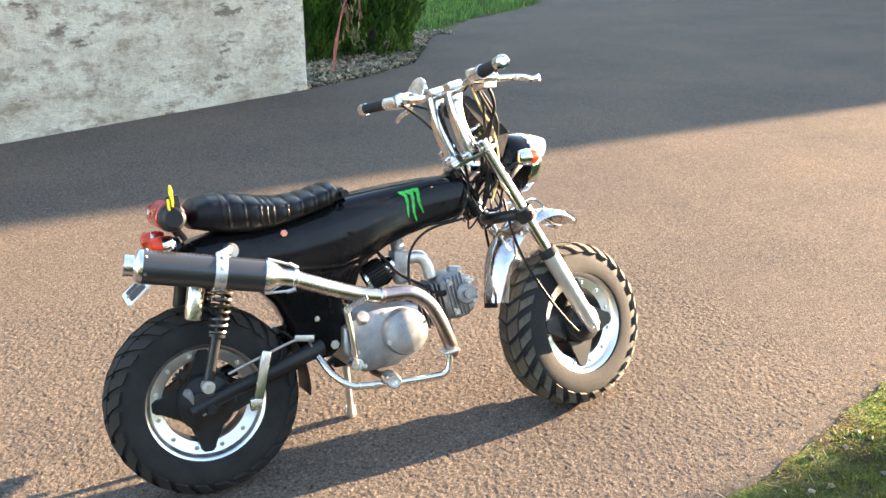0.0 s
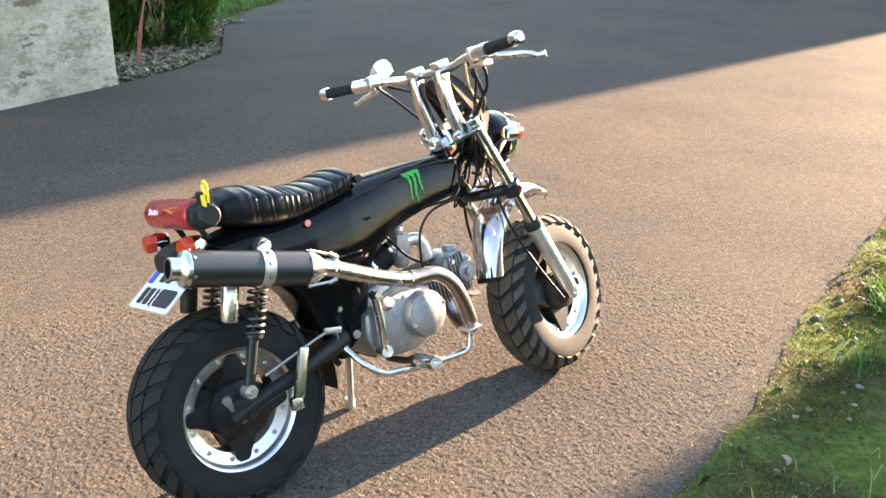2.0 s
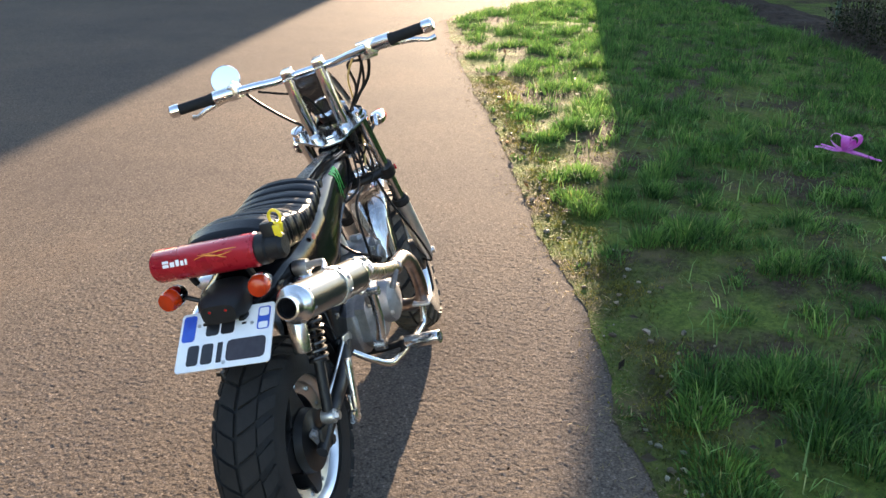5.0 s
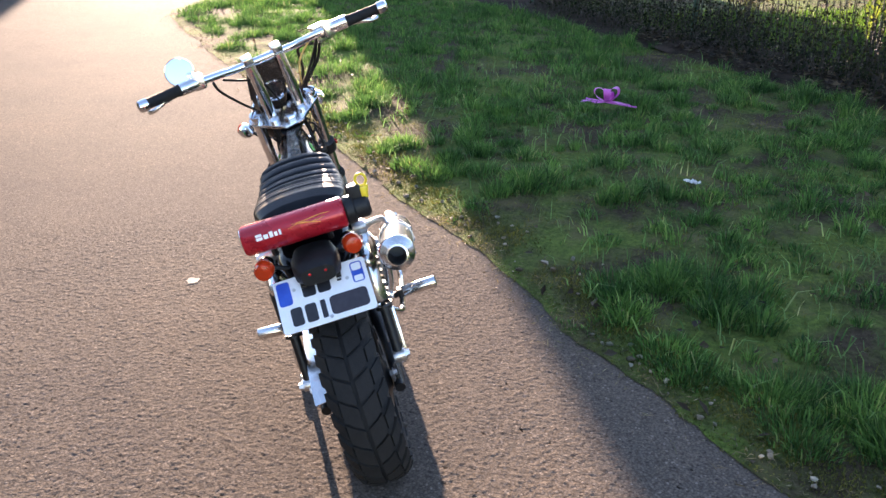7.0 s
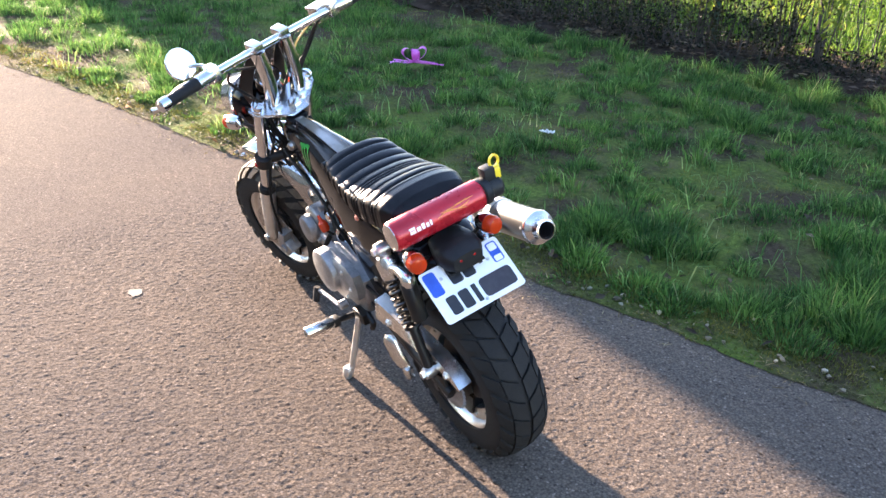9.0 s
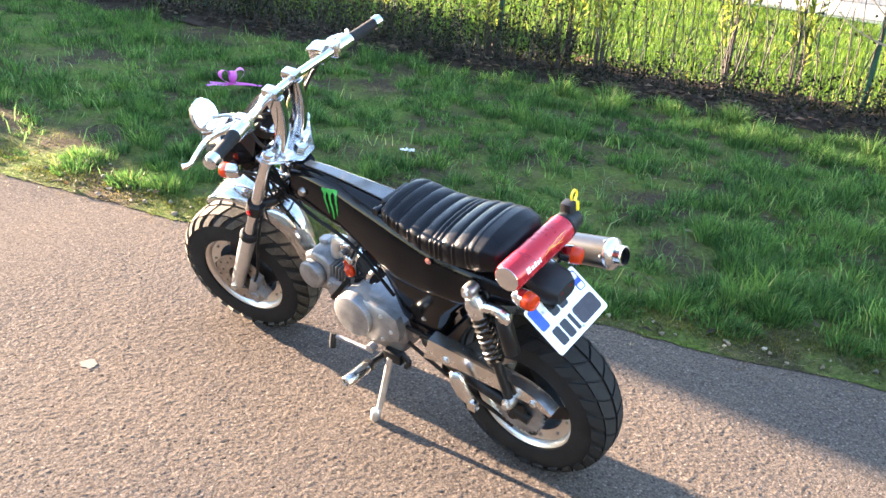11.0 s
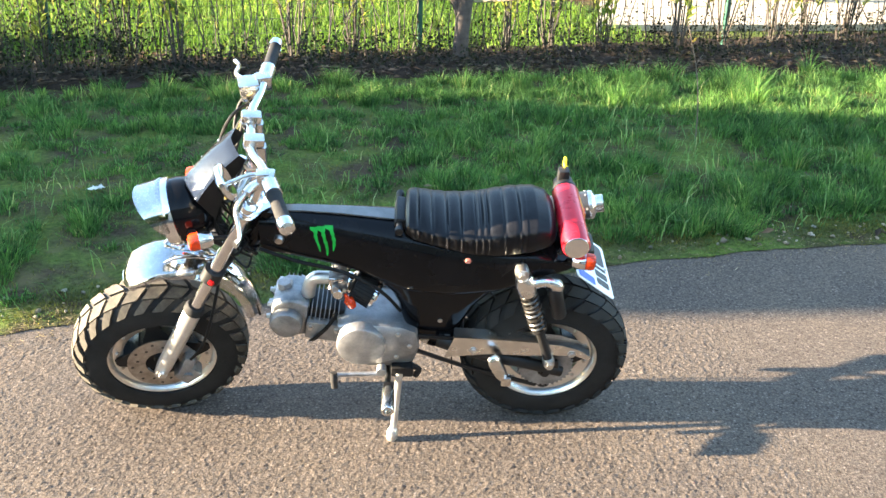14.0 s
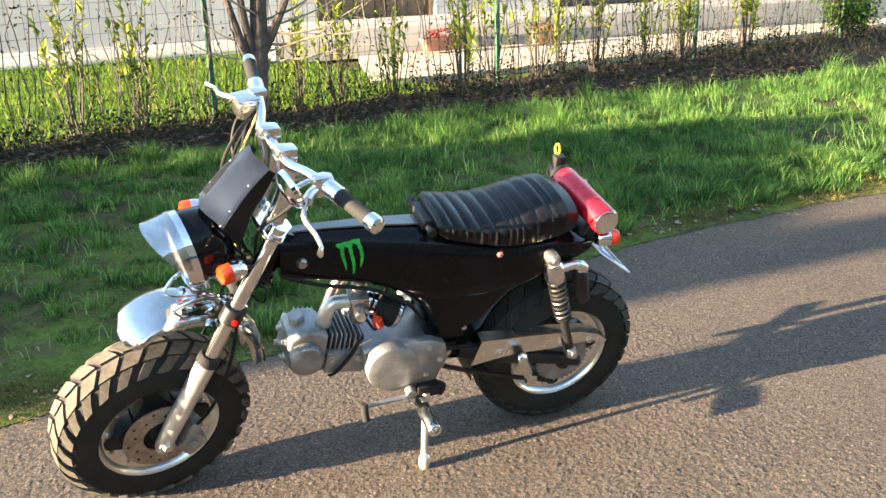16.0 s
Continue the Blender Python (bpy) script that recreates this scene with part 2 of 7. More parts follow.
def grass_mat(name, dark, light, dry):
    m, nt, b = node_mat(name)
    out = nt.nodes["Material Output"]
    geo = nt.nodes.new("ShaderNodeNewGeometry")
    r = ramp(nt, geo.outputs["Random Per Island"], [(0.0, dark), (0.75, light), (0.94, light), (1.0, dry)])
    n = noise_node(nt, 1.3, 4)
    t = ramp(nt, n.outputs[0], [(0.3, (0.75, 0.85, 0.7)), (0.7, (1.15, 1.05, 1.0))])
    n2 = noise_node(nt, 5.5, 4)
    t2 = ramp(nt, n2.outputs[0], [(0.34, (0.42, 0.52, 0.56)), (0.52, (0.95, 0.95, 0.92)), (0.68, (1.45, 1.32, 1.10))])
    c = mix(nt, 1.0, r.outputs[0], t.outputs[0], 'MULTIPLY')
    c = mix(nt, 1.0, c, t2.outputs[0], 'MULTIPLY')
    nt.links.new(c, b.inputs["Base Color"])
    b.inputs["Roughness"].default_value = 0.62
    b.inputs["Specular IOR Level"].default_value = 0.18
    tr = nt.nodes.new("ShaderNodeBsdfTranslucent")
    nt.links.new(c, tr.inputs[0])
    mx = nt.nodes.new("ShaderNodeMixShader")
    mx.inputs[0].default_value = 0.42
    nt.links.new(b.outputs[0], mx.inputs[1])
    nt.links.new(tr.outputs[0], mx.inputs[2])
    nt.links.new(mx.outputs[0], out.inputs[0])
    return m


GRASS = grass_mat("grass", (0.016, 0.048, 0.015), (0.115, 0.235, 0.056), (0.34, 0.34, 0.15))
PALE_GRASS = grass_mat("pale_grass", (0.09, 0.18, 0.05), (0.20, 0.32, 0.11), (0.42, 0.40, 0.20))
MOSS = grass_mat("moss", (0.040, 0.050, 0.012), (0.15, 0.150, 0.030), (0.24, 0.19, 0.09))
GRASS_SUN = grass_mat("meadow_grass", (0.040, 0.090, 0.015), (0.115, 0.200, 0.026), (0.28, 0.25, 0.09))
LAUREL = grass_mat("laurel_leaf", (0.09, 0.14, 0.025), (0.30, 0.34, 0.06), (0.38, 0.33, 0.08))
THUJA = grass_mat("conifer_leaf", (0.018, 0.050, 0.010), (0.060, 0.125, 0.020), (0.16, 0.15, 0.05))
DRYLEAF = grass_mat("dry_leaf", (0.026, 0.018, 0.013), (0.105, 0.074, 0.054), (0.23, 0.18, 0.14))
VINELEAF = grass_mat("withered_leaf", (0.012, 0.011, 0.007), (0.045, 0.040, 0.018), (0.13, 0.12, 0.05))
BARK = surf("bark", (0.020, 0.015, 0.013), (0.065, 0.050, 0.042), 18, 0.9, 0, 0.9, 60)
TWIG = surf("twig", (0.050, 0.038, 0.028), (0.15, 0.12, 0.09), 30, 0.85, 0, 0.4, 150)
DARK_TWIG = surf("dark_twig", (0.014, 0.011, 0.009), (0.05, 0.04, 0.03), 30, 0.85, 0, 0.4, 150)
TWIG_PALE = surf("pale_twig", (0.12, 0.10, 0.07), (0.24, 0.20, 0.14), 30, 0.8, 0, 0.4, 150)
FENCE_GREEN = surf("fence_green", (0.010, 0.050, 0.032), (0.020, 0.085, 0.055), 30, 0.5, 0.0, 0.1, 200)
GALV = surf("fence_wire", (0.06, 0.07, 0.06), (0.13, 0.14, 0.12), 60, 0.55, 0.3)
PINK = surf("magenta_ribbon", (0.60, 0.10, 0.55), (0.80, 0.24, 0.72), 40, 0.45)


def wall_mat():
    """Old grey render: pale coat, flaked and blackened in patches, with trowel relief."""
    m, nt, b = node_mat("weathered_render")
    def band(scale, stretch, detail, rough):
        n = noise_node(nt, scale, detail, rough)
        mp = nt.nodes.new("ShaderNodeMapping")
        mp.inputs["Scale"].default_value = (1.0, 1.0, stretch)
        nt.links.new(n.inputs["Vector"].links[0].from_socket, mp.inputs[0])
        nt.links.new(mp.outputs[0], n.inputs["Vector"])
        return n

    n1 = band(2.2, 1.7, 7, 0.62)
    n2 = band(6.0, 1.9, 9, 0.74)
    n3 = noise_node(nt, 26, 6, 0.65)
    n4 = band(3.1, 2.6, 8, 0.7)
    base = ramp(nt, n1.outputs[0], [(0.30, (0.27, 0.245, 0.195)), (0.45, (0.375, 0.35, 0.295)), (0.62, (0.46, 0.44, 0.38)), (0.75, (0.51, 0.49, 0.435))])
    dirt = ramp(nt, n2.outputs[0], [(0.51, (0, 0, 0)), (0.56, (0.45, 0.45, 0.45)), (0.68, (0.90, 0.90, 0.90))])
    c = mix(nt, dirt.outputs[0], base.outputs[0], (0.17, 0.145, 0.105))
    fleck = ramp(nt, n4.outputs[0], [(0.585, (0, 0, 0)), (0.63, (0.8, 0.8, 0.8))])
    c = mix(nt, fleck.outputs[0], c, (0.085, 0.068, 0.050))
    fine = ramp(nt, n3.outputs[0], [(0.3, (0.78, 0.77, 0.75)), (0.6, (1.05, 1.05, 1.04))])
    c = mix(nt, 1.0, c, fine.outputs[0], 'MULTIPLY')
    nt.links.new(c, b.inputs["Base Color"])
    b.inputs["Roughness"].default_value = 0.92
    b1 = bumpy(nt, b, n2.outputs[0], 0.6, 0.05)
    b2 = nt.nodes.new("ShaderNodeBump")
    b2.inputs["Strength"].default_value, b2.inputs["Distance"].default_value = 0.6, 0.012
    nt.links.new(n3.outputs[0], b2.inputs["Height"])
    nt.links.new(b2.outputs[0], b1.inputs["Normal"])
    return m


RENDER = wall_mat()
HOUSE = surf("house_render", (0.24, 0.24, 0.245), (0.31, 0.31, 0.312), 1.2, 0.9, 0, 0.3, 60)
PLINTH = surf("house_plinth", (0.30, 0.295, 0.285), (0.40, 0.395, 0.38), 2.0, 0.9, 0, 0.3, 60)
SHUTTER = surf("brown_shutter", (0.06, 0.035, 0.022), (0.13, 0.08, 0.05), 8, 0.6, 0, 0.2, 80)
PANE = surf("window_pane", (0.02, 0.024, 0.03), (0.04, 0.045, 0.05), 2, 0.06)
PALE_STONE = surf("pale_limestone", (0.27, 0.225, 0.165), (0.42, 0.365, 0.28), 9, 0.9, 0, 0.5, 60)
PEBBLE = grass_mat("pebble", (0.14, 0.115, 0.095), (0.40, 0.34, 0.29), (0.62, 0.56, 0.50))
ROOF = surf("roof_tile", (0.16, 0.07, 0.045), (0.28, 0.13, 0.085), 3, 0.85, 0, 0.4, 30)


# ---- building blocks ----
def finish(bm, name, mats, angle=38):
    me = bpy.data.meshes.new(name)
    bmesh.ops.recalc_face_normals(bm, faces=bm.faces)
    bm.to_mesh(me)
    bm.free()
    for mt in (mats if isinstance(mats, (list, tuple)) else [mats]):
        me.materials.append(mt)
    me.shade_smooth()
    me.set_sharp_from_angle(angle=radians(angle))
    return me


def part(name, bm, material, parent=None, label="", xf=None, angle=38):
    if xf is not None:
        bmesh.ops.transform(bm, matrix=xf, verts=bm.verts)
    ob = new(name, finish(bm, name, material, angle))
    if parent is not None:
        ob.parent = parent
    if label:
        tagged(ob, label)
    return ob


def thing(name, label, category, group="", kind="", m=None):
    ob = new(name)
    ob.empty_display_size = 0.1
    if m is not None:
        ob.matrix_world = m
    return tagged(ob, label, category, group, kind)


def smooth_path(pts, n=6):
    """Catmull-Rom through the points."""
    P = [Vector(p) for p in pts]
    if len(P) < 3:
        return P
    out = []
    for i in range(len(P) - 1):
        a, b, c, d = P[max(i - 1, 0)], P[i], P[i + 1], P[min(i + 2, len(P) - 1)]
        for k in range(n):
            t = k / n
            out.append(0.5 * ((2 * b) + (c - a) * t + (2 * a - 5 * b + 4 * c - d) * t * t + (3 * b - a - 3 * c + d) * t ** 3))
    out.append(P[-1])
    return out


def tube(bm, pts, r, n=10, smooth=0, cap=True, flat=1.0):
    """A tube along the points; r a number or one per point. flat squeezes it across its side."""
    P = smooth_path(pts, smooth) if smooth else [Vector(p) for p in pts]
    R = [r] * len(P) if isinstance(r, (int, float)) else list(r)
    if len(R) != len(P):
        R = [float(np.interp(i / (len(P) - 1), np.linspace(0, 1, len(R)), R)) for i in range(len(P))]
    rings, side = [], None
    for i, p in enumerate(P):
        d = (P[min(i + 1, len(P) - 1)] - P[max(i - 1, 0)]).normalized()
        if side is None:
            ref = Vector((0, 0, 1)) if abs(d.z) < 0.9 else Vector((0, 1, 0))
            side = d.cross(ref).normalized()
        side = (side - d * side.dot(d)).normalized()
        up = d.cross(side)
        rings.append([bm.verts.new(p + R[i] * (math.cos(a) * side * flat + math.sin(a) * up)) for a in (2 * math.pi * k / n for k in range(n))])
    for A, B in zip(rings, rings[1:]):
        for k in range(n):
            bm.faces.new((A[k], A[(k + 1) % n], B[(k + 1) % n], B[k]))
    if cap:
        bm.faces.new(rings[0][::-1])
        bm.faces.new(rings[-1])
    return bm


def lathe(bm, profile, origin, axis, n=32, closed=False):
    """A body of revolution: profile of (radius, distance along axis)."""
    ax = Vector(axis).normalized()
    ref = Vector((0, 0, 1)) if abs(ax.z) < 0.9 else Vector((1, 0, 0))
    u = ax.cross(ref).normalized()
    v = ax.cross(u)
    o = Vector(origin)
    rings = []
    for r, z in profile:
        if r < 1e-6:
            rings.append([bm.verts.new(o + ax * z)])
        else:
            rings.append([bm.verts.new(o + ax * z + r * (math.cos(a) * u + math.sin(a) * v)) for a in (2 * math.pi * k / n for k in range(n))])
    pairs = list(zip(rings, rings[1:])) + ([(rings[-1], rings[0])] if closed else [])
    for A, B in pairs:
        for k in range(n):
            a, b, c, d = A[k % len(A)], A[(k + 1) % len(A)], B[(k + 1) % len(B)], B[k % len(B)]
            vs = [q for i, q in enumerate((a, b, c, d)) if q not in (a, b, c, d)[:i]]
            if len(vs) > 2:
                bm.faces.new(vs)
    return bm


def box(bm, size, m=None, bevel=0.0, seg=2):
    m = m if m is not None else Matrix()
    made = bmesh.ops.create_cube(bm, size=1.0, matrix=m @ Matrix.Diagonal((*size, 1)))
    if bevel:
        edges = {e for v in made["verts"] for e in v.link_edges}
        bmesh.ops.bevel(bm, geom=list(edges), offset=bevel, segments=seg, affect='EDGES', profile=0.6)
    return bm


def inset_poly(pts, d):
    """The closed outline moved inwards by d."""
    P = [Vector(p) for p in pts]
    area = sum(a.x * b.y - b.x * a.y for a, b in zip(P, P[1:] + P[:1]))
    s = 1 if area > 0 else -1
    out = []
    for i, p in enumerate(P):
        e1, e2 = (p - P[i - 1]).normalized(), (P[(i + 1) % len(P)] - p).normalized()
        n1, n2 = Vector((-e1.y, e1.x)) * s, Vector((-e2.y, e2.x)) * s
        k = (n1 + n2)
        k = k / max(0.45, k.length_squared / 2) if k.length > 1e-6 else n1
        out.append(p + k * d)
    return out


def puffy(bm, outline, width, edge=0.02, steps=3):
    """A pressed shell: an outline in (x, z), width(x, z) to each side of y = 0, with rounded rims."""
    rings = []
    for s in (-1, 1):
        rr = []
        for k in range(steps + 1):
            a = math.pi / 2 * k / steps
            O = inset_poly(outline, edge * (1 - math.cos(a)))
            rr.append([bm.verts.new((q.x, s * (width(q.x, q.y) - edge * (1 - math.sin(a))), q.y)) for q in O])
        for A, B in zip(rr, rr[1:]):
            for i in range(len(A)):
                j = (i + 1) % len(A)
                bm.faces.new((A[i], A[j], B[j], B[i]))
        f = bm.faces.new(rr[-1])
        bmesh.ops.triangulate(bm, faces=[f])
        rings.append(rr[0])
    A, B = rings
    for i in range(len(A)):
        j = (i + 1) % len(A)
        bm.faces.new((A[i], A[j], B[j], B[i]))
    return bm


def loft(bm, rings, cap=True):
    R = [[bm.verts.new(p) for p in ring] for ring in rings]
    for A, B in zip(R, R[1:]):
        for i in range(len(A)):
            j = (i + 1) % len(A)
            bm.faces.new((A[i], A[j], B[j], B[i]))
    if cap:
        bm.faces.new(R[0])
        bm.faces.new(R[-1])
    return bm


def plate_shape(bm, outline, m, thick):
    """A flat plate: outline in its own (x, y), thick along z, placed by m."""
    lo = [bm.verts.new(m @ Vector((x, y, -thick / 2))) for x, y in outline]
    hi = [bm.verts.new(m @ Vector((x, y, thick / 2))) for x, y in outline]
    bm.faces.new(lo[::-1])
    bm.faces.new(hi)
    for i in range(len(lo)):
        j = (i + 1) % len(lo)
        bm.faces.new((lo[i], lo[j], hi[j], hi[i]))
    return bm


def rounded(w, h, r, n=5):
    out = []
    for cx, cy, a0 in ((w / 2 - r, h / 2 - r, 0), (-w / 2 + r, h / 2 - r, 90), (-w / 2 + r, -h / 2 + r, 180), (w / 2 - r, -h / 2 + r, 270)):
        for k in range(n + 1):
            a = radians(a0 + 90 * k / n)
            out.append((cx + r * math.cos(a), cy + r * math.sin(a)))
    return out


def bolt(bm, at, axis, r=0.008, h=0.007):
    lathe(bm, [(0, 0), (r * 1.5, 0), (r * 1.5, h * 0.25), (r, h * 0.25), (r * 0.95, h), (0, h)], at, axis, 6)
    return bm


def BM():
    return bmesh.new()


def raw(name, verts, faces, mat, smooth=False):
    me = bpy.data.meshes.new(name)
    me.from_pydata(verts, [], faces)
    me.materials.append(mat)
    if smooth:
        me.shade_smooth()
    return new(name, me)

# ---- the ground ----
EDGE_X = (-40, -6, -3, -1.48, -0.7, -0.15, 0.85, 1.31, 1.57, 1.84, 3.1, 7.11, 8.28, 8.75, 9.4, 10.2, 12, 13)
EDGE_Y = (-2.0, 0.30, 0.56, 0.71, 0.80, 0.96, 1.27, 1.35, 1.39, 1.50, 1.82, 2.91, 3.17, 3.20, 2.95, 2.4, 0.8, -2.2)
NORTH = ((7.07, 12.08), (5.3, 10.75), (4.3, 9.6), (3.37, 7.9), (2.7, 7.38), (2.09, 7.05))
WALL_A, WALL_B = Vector((2.09, 7.05)), Vector((-5.4, 3.87))


def edge_y(x):
    """Where the tarmac ends and the lawn begins."""
    return float(np.interp(x, EDGE_X, EDGE_Y)) + 0.035 * noise.noise((x * 2.3, 0.3, 0)) + 0.02 * noise.noise((x * 9.0, 4.1, 0)) + 0.012 * noise.noise((x * 30.0, 7.7, 0))


def bed_y(x):
    """Where the lawn ends and the mulch bed begins."""
    return float(np.interp(x, (-12, -4.5, -2.67, -0.82, 1.06, 2.4, 3.0, 3.7, 5.1, 11), (-3.0, -2.55, -2.42, -2.18, -1.9, -1.74, -1.52, -1.32, -1.05, 0.4))) + 0.07 * noise.noise((x * 1.2, 9, 0))


def fence_y(x):
    return -2.72 + 0.27 * (x - 0.69)


bm = BM()
bmesh.ops.create_grid(bm, x_segments=8, y_segments=8, size=600)
ground = part("ground", bm, SOIL, xf=pose(0, 0, -0.035))
tagged(ground, "mossy earth and thin turf running out to the horizon", "ground", kind="structure")

xs = np.concatenate([np.linspace(-40, -4, 30)[:-1], np.arange(-4, 13.01, 0.03)])
outline = [(x, edge_y(x) - 0.05, 0.0) for x in xs] + [(14, -14, 0), (60, -14, 0), (60, 60, 0), (10, 16, 0)] + [(x, y, 0) for x, y in NORTH] + [(*(WALL_B), 0), (-40, 8, 0)]
bm = BM()
f = bm.faces.new([bm.verts.new(p) for p in outline])
ext = bmesh.ops.extrude_face_region(bm, geom=[f])
bmesh.ops.translate(bm, vec=(0, 0, -0.034), verts=[v for v in ext["geom"] if isinstance(v, bmesh.types.BMVert)])
bmesh.ops.triangulate(bm, faces=[q for q in bm.faces if len(q.verts) > 4])
driveway = part("driveway", bm, ASPHALT)
tagged(driveway, "grey-brown tarmac driveway with coarse stone chippings", "driveway", kind="structure")


def chippings(x0, x1, y0, y1, step, cell, high):
    """The worn top of the tarmac: rounded stone chips standing out of the binder, sinking away at the patch's rim."""
    gx, gy = np.arange(x0, x1, step), np.arange(y0, y1, step)
    X, Y = np.meshgrid(gx, gy, indexing="ij")
    r = np.random.default_rng(77)
    jx, jy, js = r.uniform(0.0, 1.0, (512, 512)), r.uniform(0.0, 1.0, (512, 512)), 0.25 + 1.1 * r.uniform(0, 1, (512, 512)) ** 2.0
    ci, cj = np.floor(X / cell).astype(int), np.floor(Y / cell).astype(int)
    best, size = np.full(X.shape, 9.0), np.zeros(X.shape)
    for a in (-1, 0, 1):
        for b in (-1, 0, 1):
            i, j = (ci + a) % 512, (cj + b) % 512
            d = np.hypot((ci + a + jx[i, j]) - X / cell, (cj + b + jy[i, j]) - Y / cell)
            near = d < best
            best, size = np.where(near, d, best), np.where(near, js[i, j], size)
    relief = high * size * np.clip(1 - (best / 0.66) ** 2, 0, 1) ** 0.6
    edge = np.array([edge_y(q) for q in gx])[:, None]
    fade = np.clip(np.minimum(np.minimum(X - x0, x1 - X), y1 - Y) / 0.5, 0, 1) * np.clip((Y - edge - 0.02) / 0.08, 0, 1)
    Z = -0.0022 + fade * (0.0022 + relief)
    nx, ny = X.shape
    idx = np.arange(nx * ny).reshape(nx, ny)
    quads = np.stack([idx[:-1, :-1], idx[1:, :-1], idx[1:, 1:], idx[:-1, 1:]], -1).reshape(-1, 4)
    quads = quads[(fade[:-1, :-1] > 0).ravel() | (fade[1:, 1:] > 0).ravel()]
    me = bpy.data.meshes.new("chippings")
    me.vertices.add(nx * ny)
    X, Y = X + r.uniform(-0.35, 0.35, X.shape) * step, Y + r.uniform(-0.35, 0.35, X.shape) * step
    me.vertices.foreach_set("co", np.stack([X, Y, Z], -1).astype(np.float32).ravel())
    me.loops.add(quads.size)
    me.loops.foreach_set("vertex_index", quads.astype(np.int32).ravel())
    me.polygons.add(len(quads))
    me.polygons.foreach_set("loop_start", (np.arange(len(quads)) * 4).astype(np.int32))
    me.update(calc_edges=True)
    me.materials.append(ASPHALT)
    tagged(new("chippings", me), "coarse stone chippings standing proud of the tarmac", "tarmac", kind="stuff")


chippings(-0.75, 2.65, 0.75, 3.65, 0.0048, 0.0098, 0.0017)


def soil_z(x, y):
    d = edge_y(x) - y
    return min(0.03, 0.004 + 0.03 * max(0, d)) + 0.020 * noise.noise((x * 1.9, y * 1.9, 2)) * min(1, d * 3) + 0.010 * noise.noise((x * 7, y * 7, 5)) * min(1, 0.25 + d * 3)


sx = np.concatenate([np.arange(-12, -3, 0.25), np.arange(-3, 9.5, 0.05), np.arange(9.5, 13, 0.2)])
fr = np.concatenate([np.linspace(0, 0.35, 14)[:-1], np.linspace(0.35, 1, 22)])
verts, faces = [], []
for x in sx:
    e = edge_y(x)
    depth = e - bed_y(x) + 0.12
    for k, q in enumerate(fr):
        y = e - depth * q if k else e + 0.012 * noise.noise((x * 40, 1, 1))
        verts.append((x, y, soil_z(x, y) if k else 0.0035))
nk = len(fr)
for i in range(len(sx) - 1):
    for k in range(nk - 1):
        a = i * nk + k
        faces.append((a, a + 1, a + nk + 1, a + nk))
lawn = raw("lawn", verts, faces, SOIL, True)
tagged(lawn, "uneven lawn soil with moss and bare patches beside the driveway", "lawn", kind="structure")

# mulch bed along the fence
verts, faces = [], []
bx = np.arange(-12, 11, 0.12)
for x in bx:
    f0 = fence_y(x)
    for q in np.linspace(0, 1, 14):
        y = bed_y(x) + 0.05 + (f0 - 0.4 - bed_y(x)) * q
        verts.append((x, y, 0.025 + 0.05 * math.sin(math.pi * min(1, q * 1.2)) + 0.035 * noise.noise((x * 3, y * 3, 1)) + 0.015 * noise.noise((x * 14, y * 14, 1))))
for i in range(len(bx) - 1):
    for k in range(13):
        a = i * 14 + k
        faces.append((a, a + 1, a + 15, a + 14))
bed = raw("mulch_bed", verts, faces, MULCH, True)
tagged(bed, "strip of dark bark mulch and earth under the fence, darkened further for shade", "flower bed", kind="structure")

# garden behind the fence: lawn, pale terrace
bm = BM()
plate_shape(bm, [(-0.95, -4.3), (-3.5, -4.55), (-14, -7.0), (-14, -7.55), (-1.6, -7.55), (-1.3, -6.0)], Matrix.Translation((0, 0, 0.0)), 0.06)
terrace = part("terrace", bm, PALE_STONE)
tagged(terrace, "pale limestone gravel terrace in full sun behind the fence", "terrace", kind="structure")


# ---- walls and houses ----
def rough_wall():
    d = (WALL_B - WALL_A)
    L = d.length
    d = d.normalized()
    n = Vector((-d.y, d.x))          # towards the driveway side or away
    if n.y > 0:
        n = -n
    bm = BM()
    nx, nz, H, T = 150, 50, 2.6, 0.3
    V = {}
    for i in range(nx + 1):
        for k in range(nz + 1):
            s, z = L * i / nx, H * k / nz
            off = 0.012 * noise.noise((s * 1.5, z * 1.5, 3)) + 0.006 * noise.noise((s * 7, z * 7, 3)) + 0.003 * noise.noise((s * 25, z * 25, 3))
            if i == 0:
                off = -0.02 + 0.008 * noise.noise((0, z * 12, 8))
            p = WALL_A + d * (s + (0.008 * noise.noise((1, z * 9, 5)) if i == 0 else 0)) + n * off
            V[i, k] = bm.verts.new((p.x, p.y, z - 0.04))
    for i in range(nx):
        for k in range(nz):
            bm.faces.new((V[i, k], V[i + 1, k], V[i + 1, k + 1], V[i, k + 1]))
    back = {}
    for i in (0, nx):
        for k in (0, nz):
            p = WALL_A + d * (L * i / nx) - n * T
            back[i, k] = bm.verts.new((p.x, p.y, H * k / nz - 0.04))
    bm.faces.new((back[0, 0], back[nx, 0], back[nx, nz], back[0, nz]))
    bm.faces.new([V[i, nz] for i in range(nx + 1)] + [back[nx, nz], back[0, nz]])
    bm.faces.new([V[0, k] for k in range(nz + 1)] + [back[0, nz], back[0, 0]])
    bm.faces.new([V[nx, k] for k in range(nz + 1)] + [back[nx, nz], back[nx, 0]])
    ob = part("wall_north", bm, RENDER)
    tagged(ob, "old grey rendered wall, flaking and blackened in patches", "wall", kind="structure")


rough_wall()


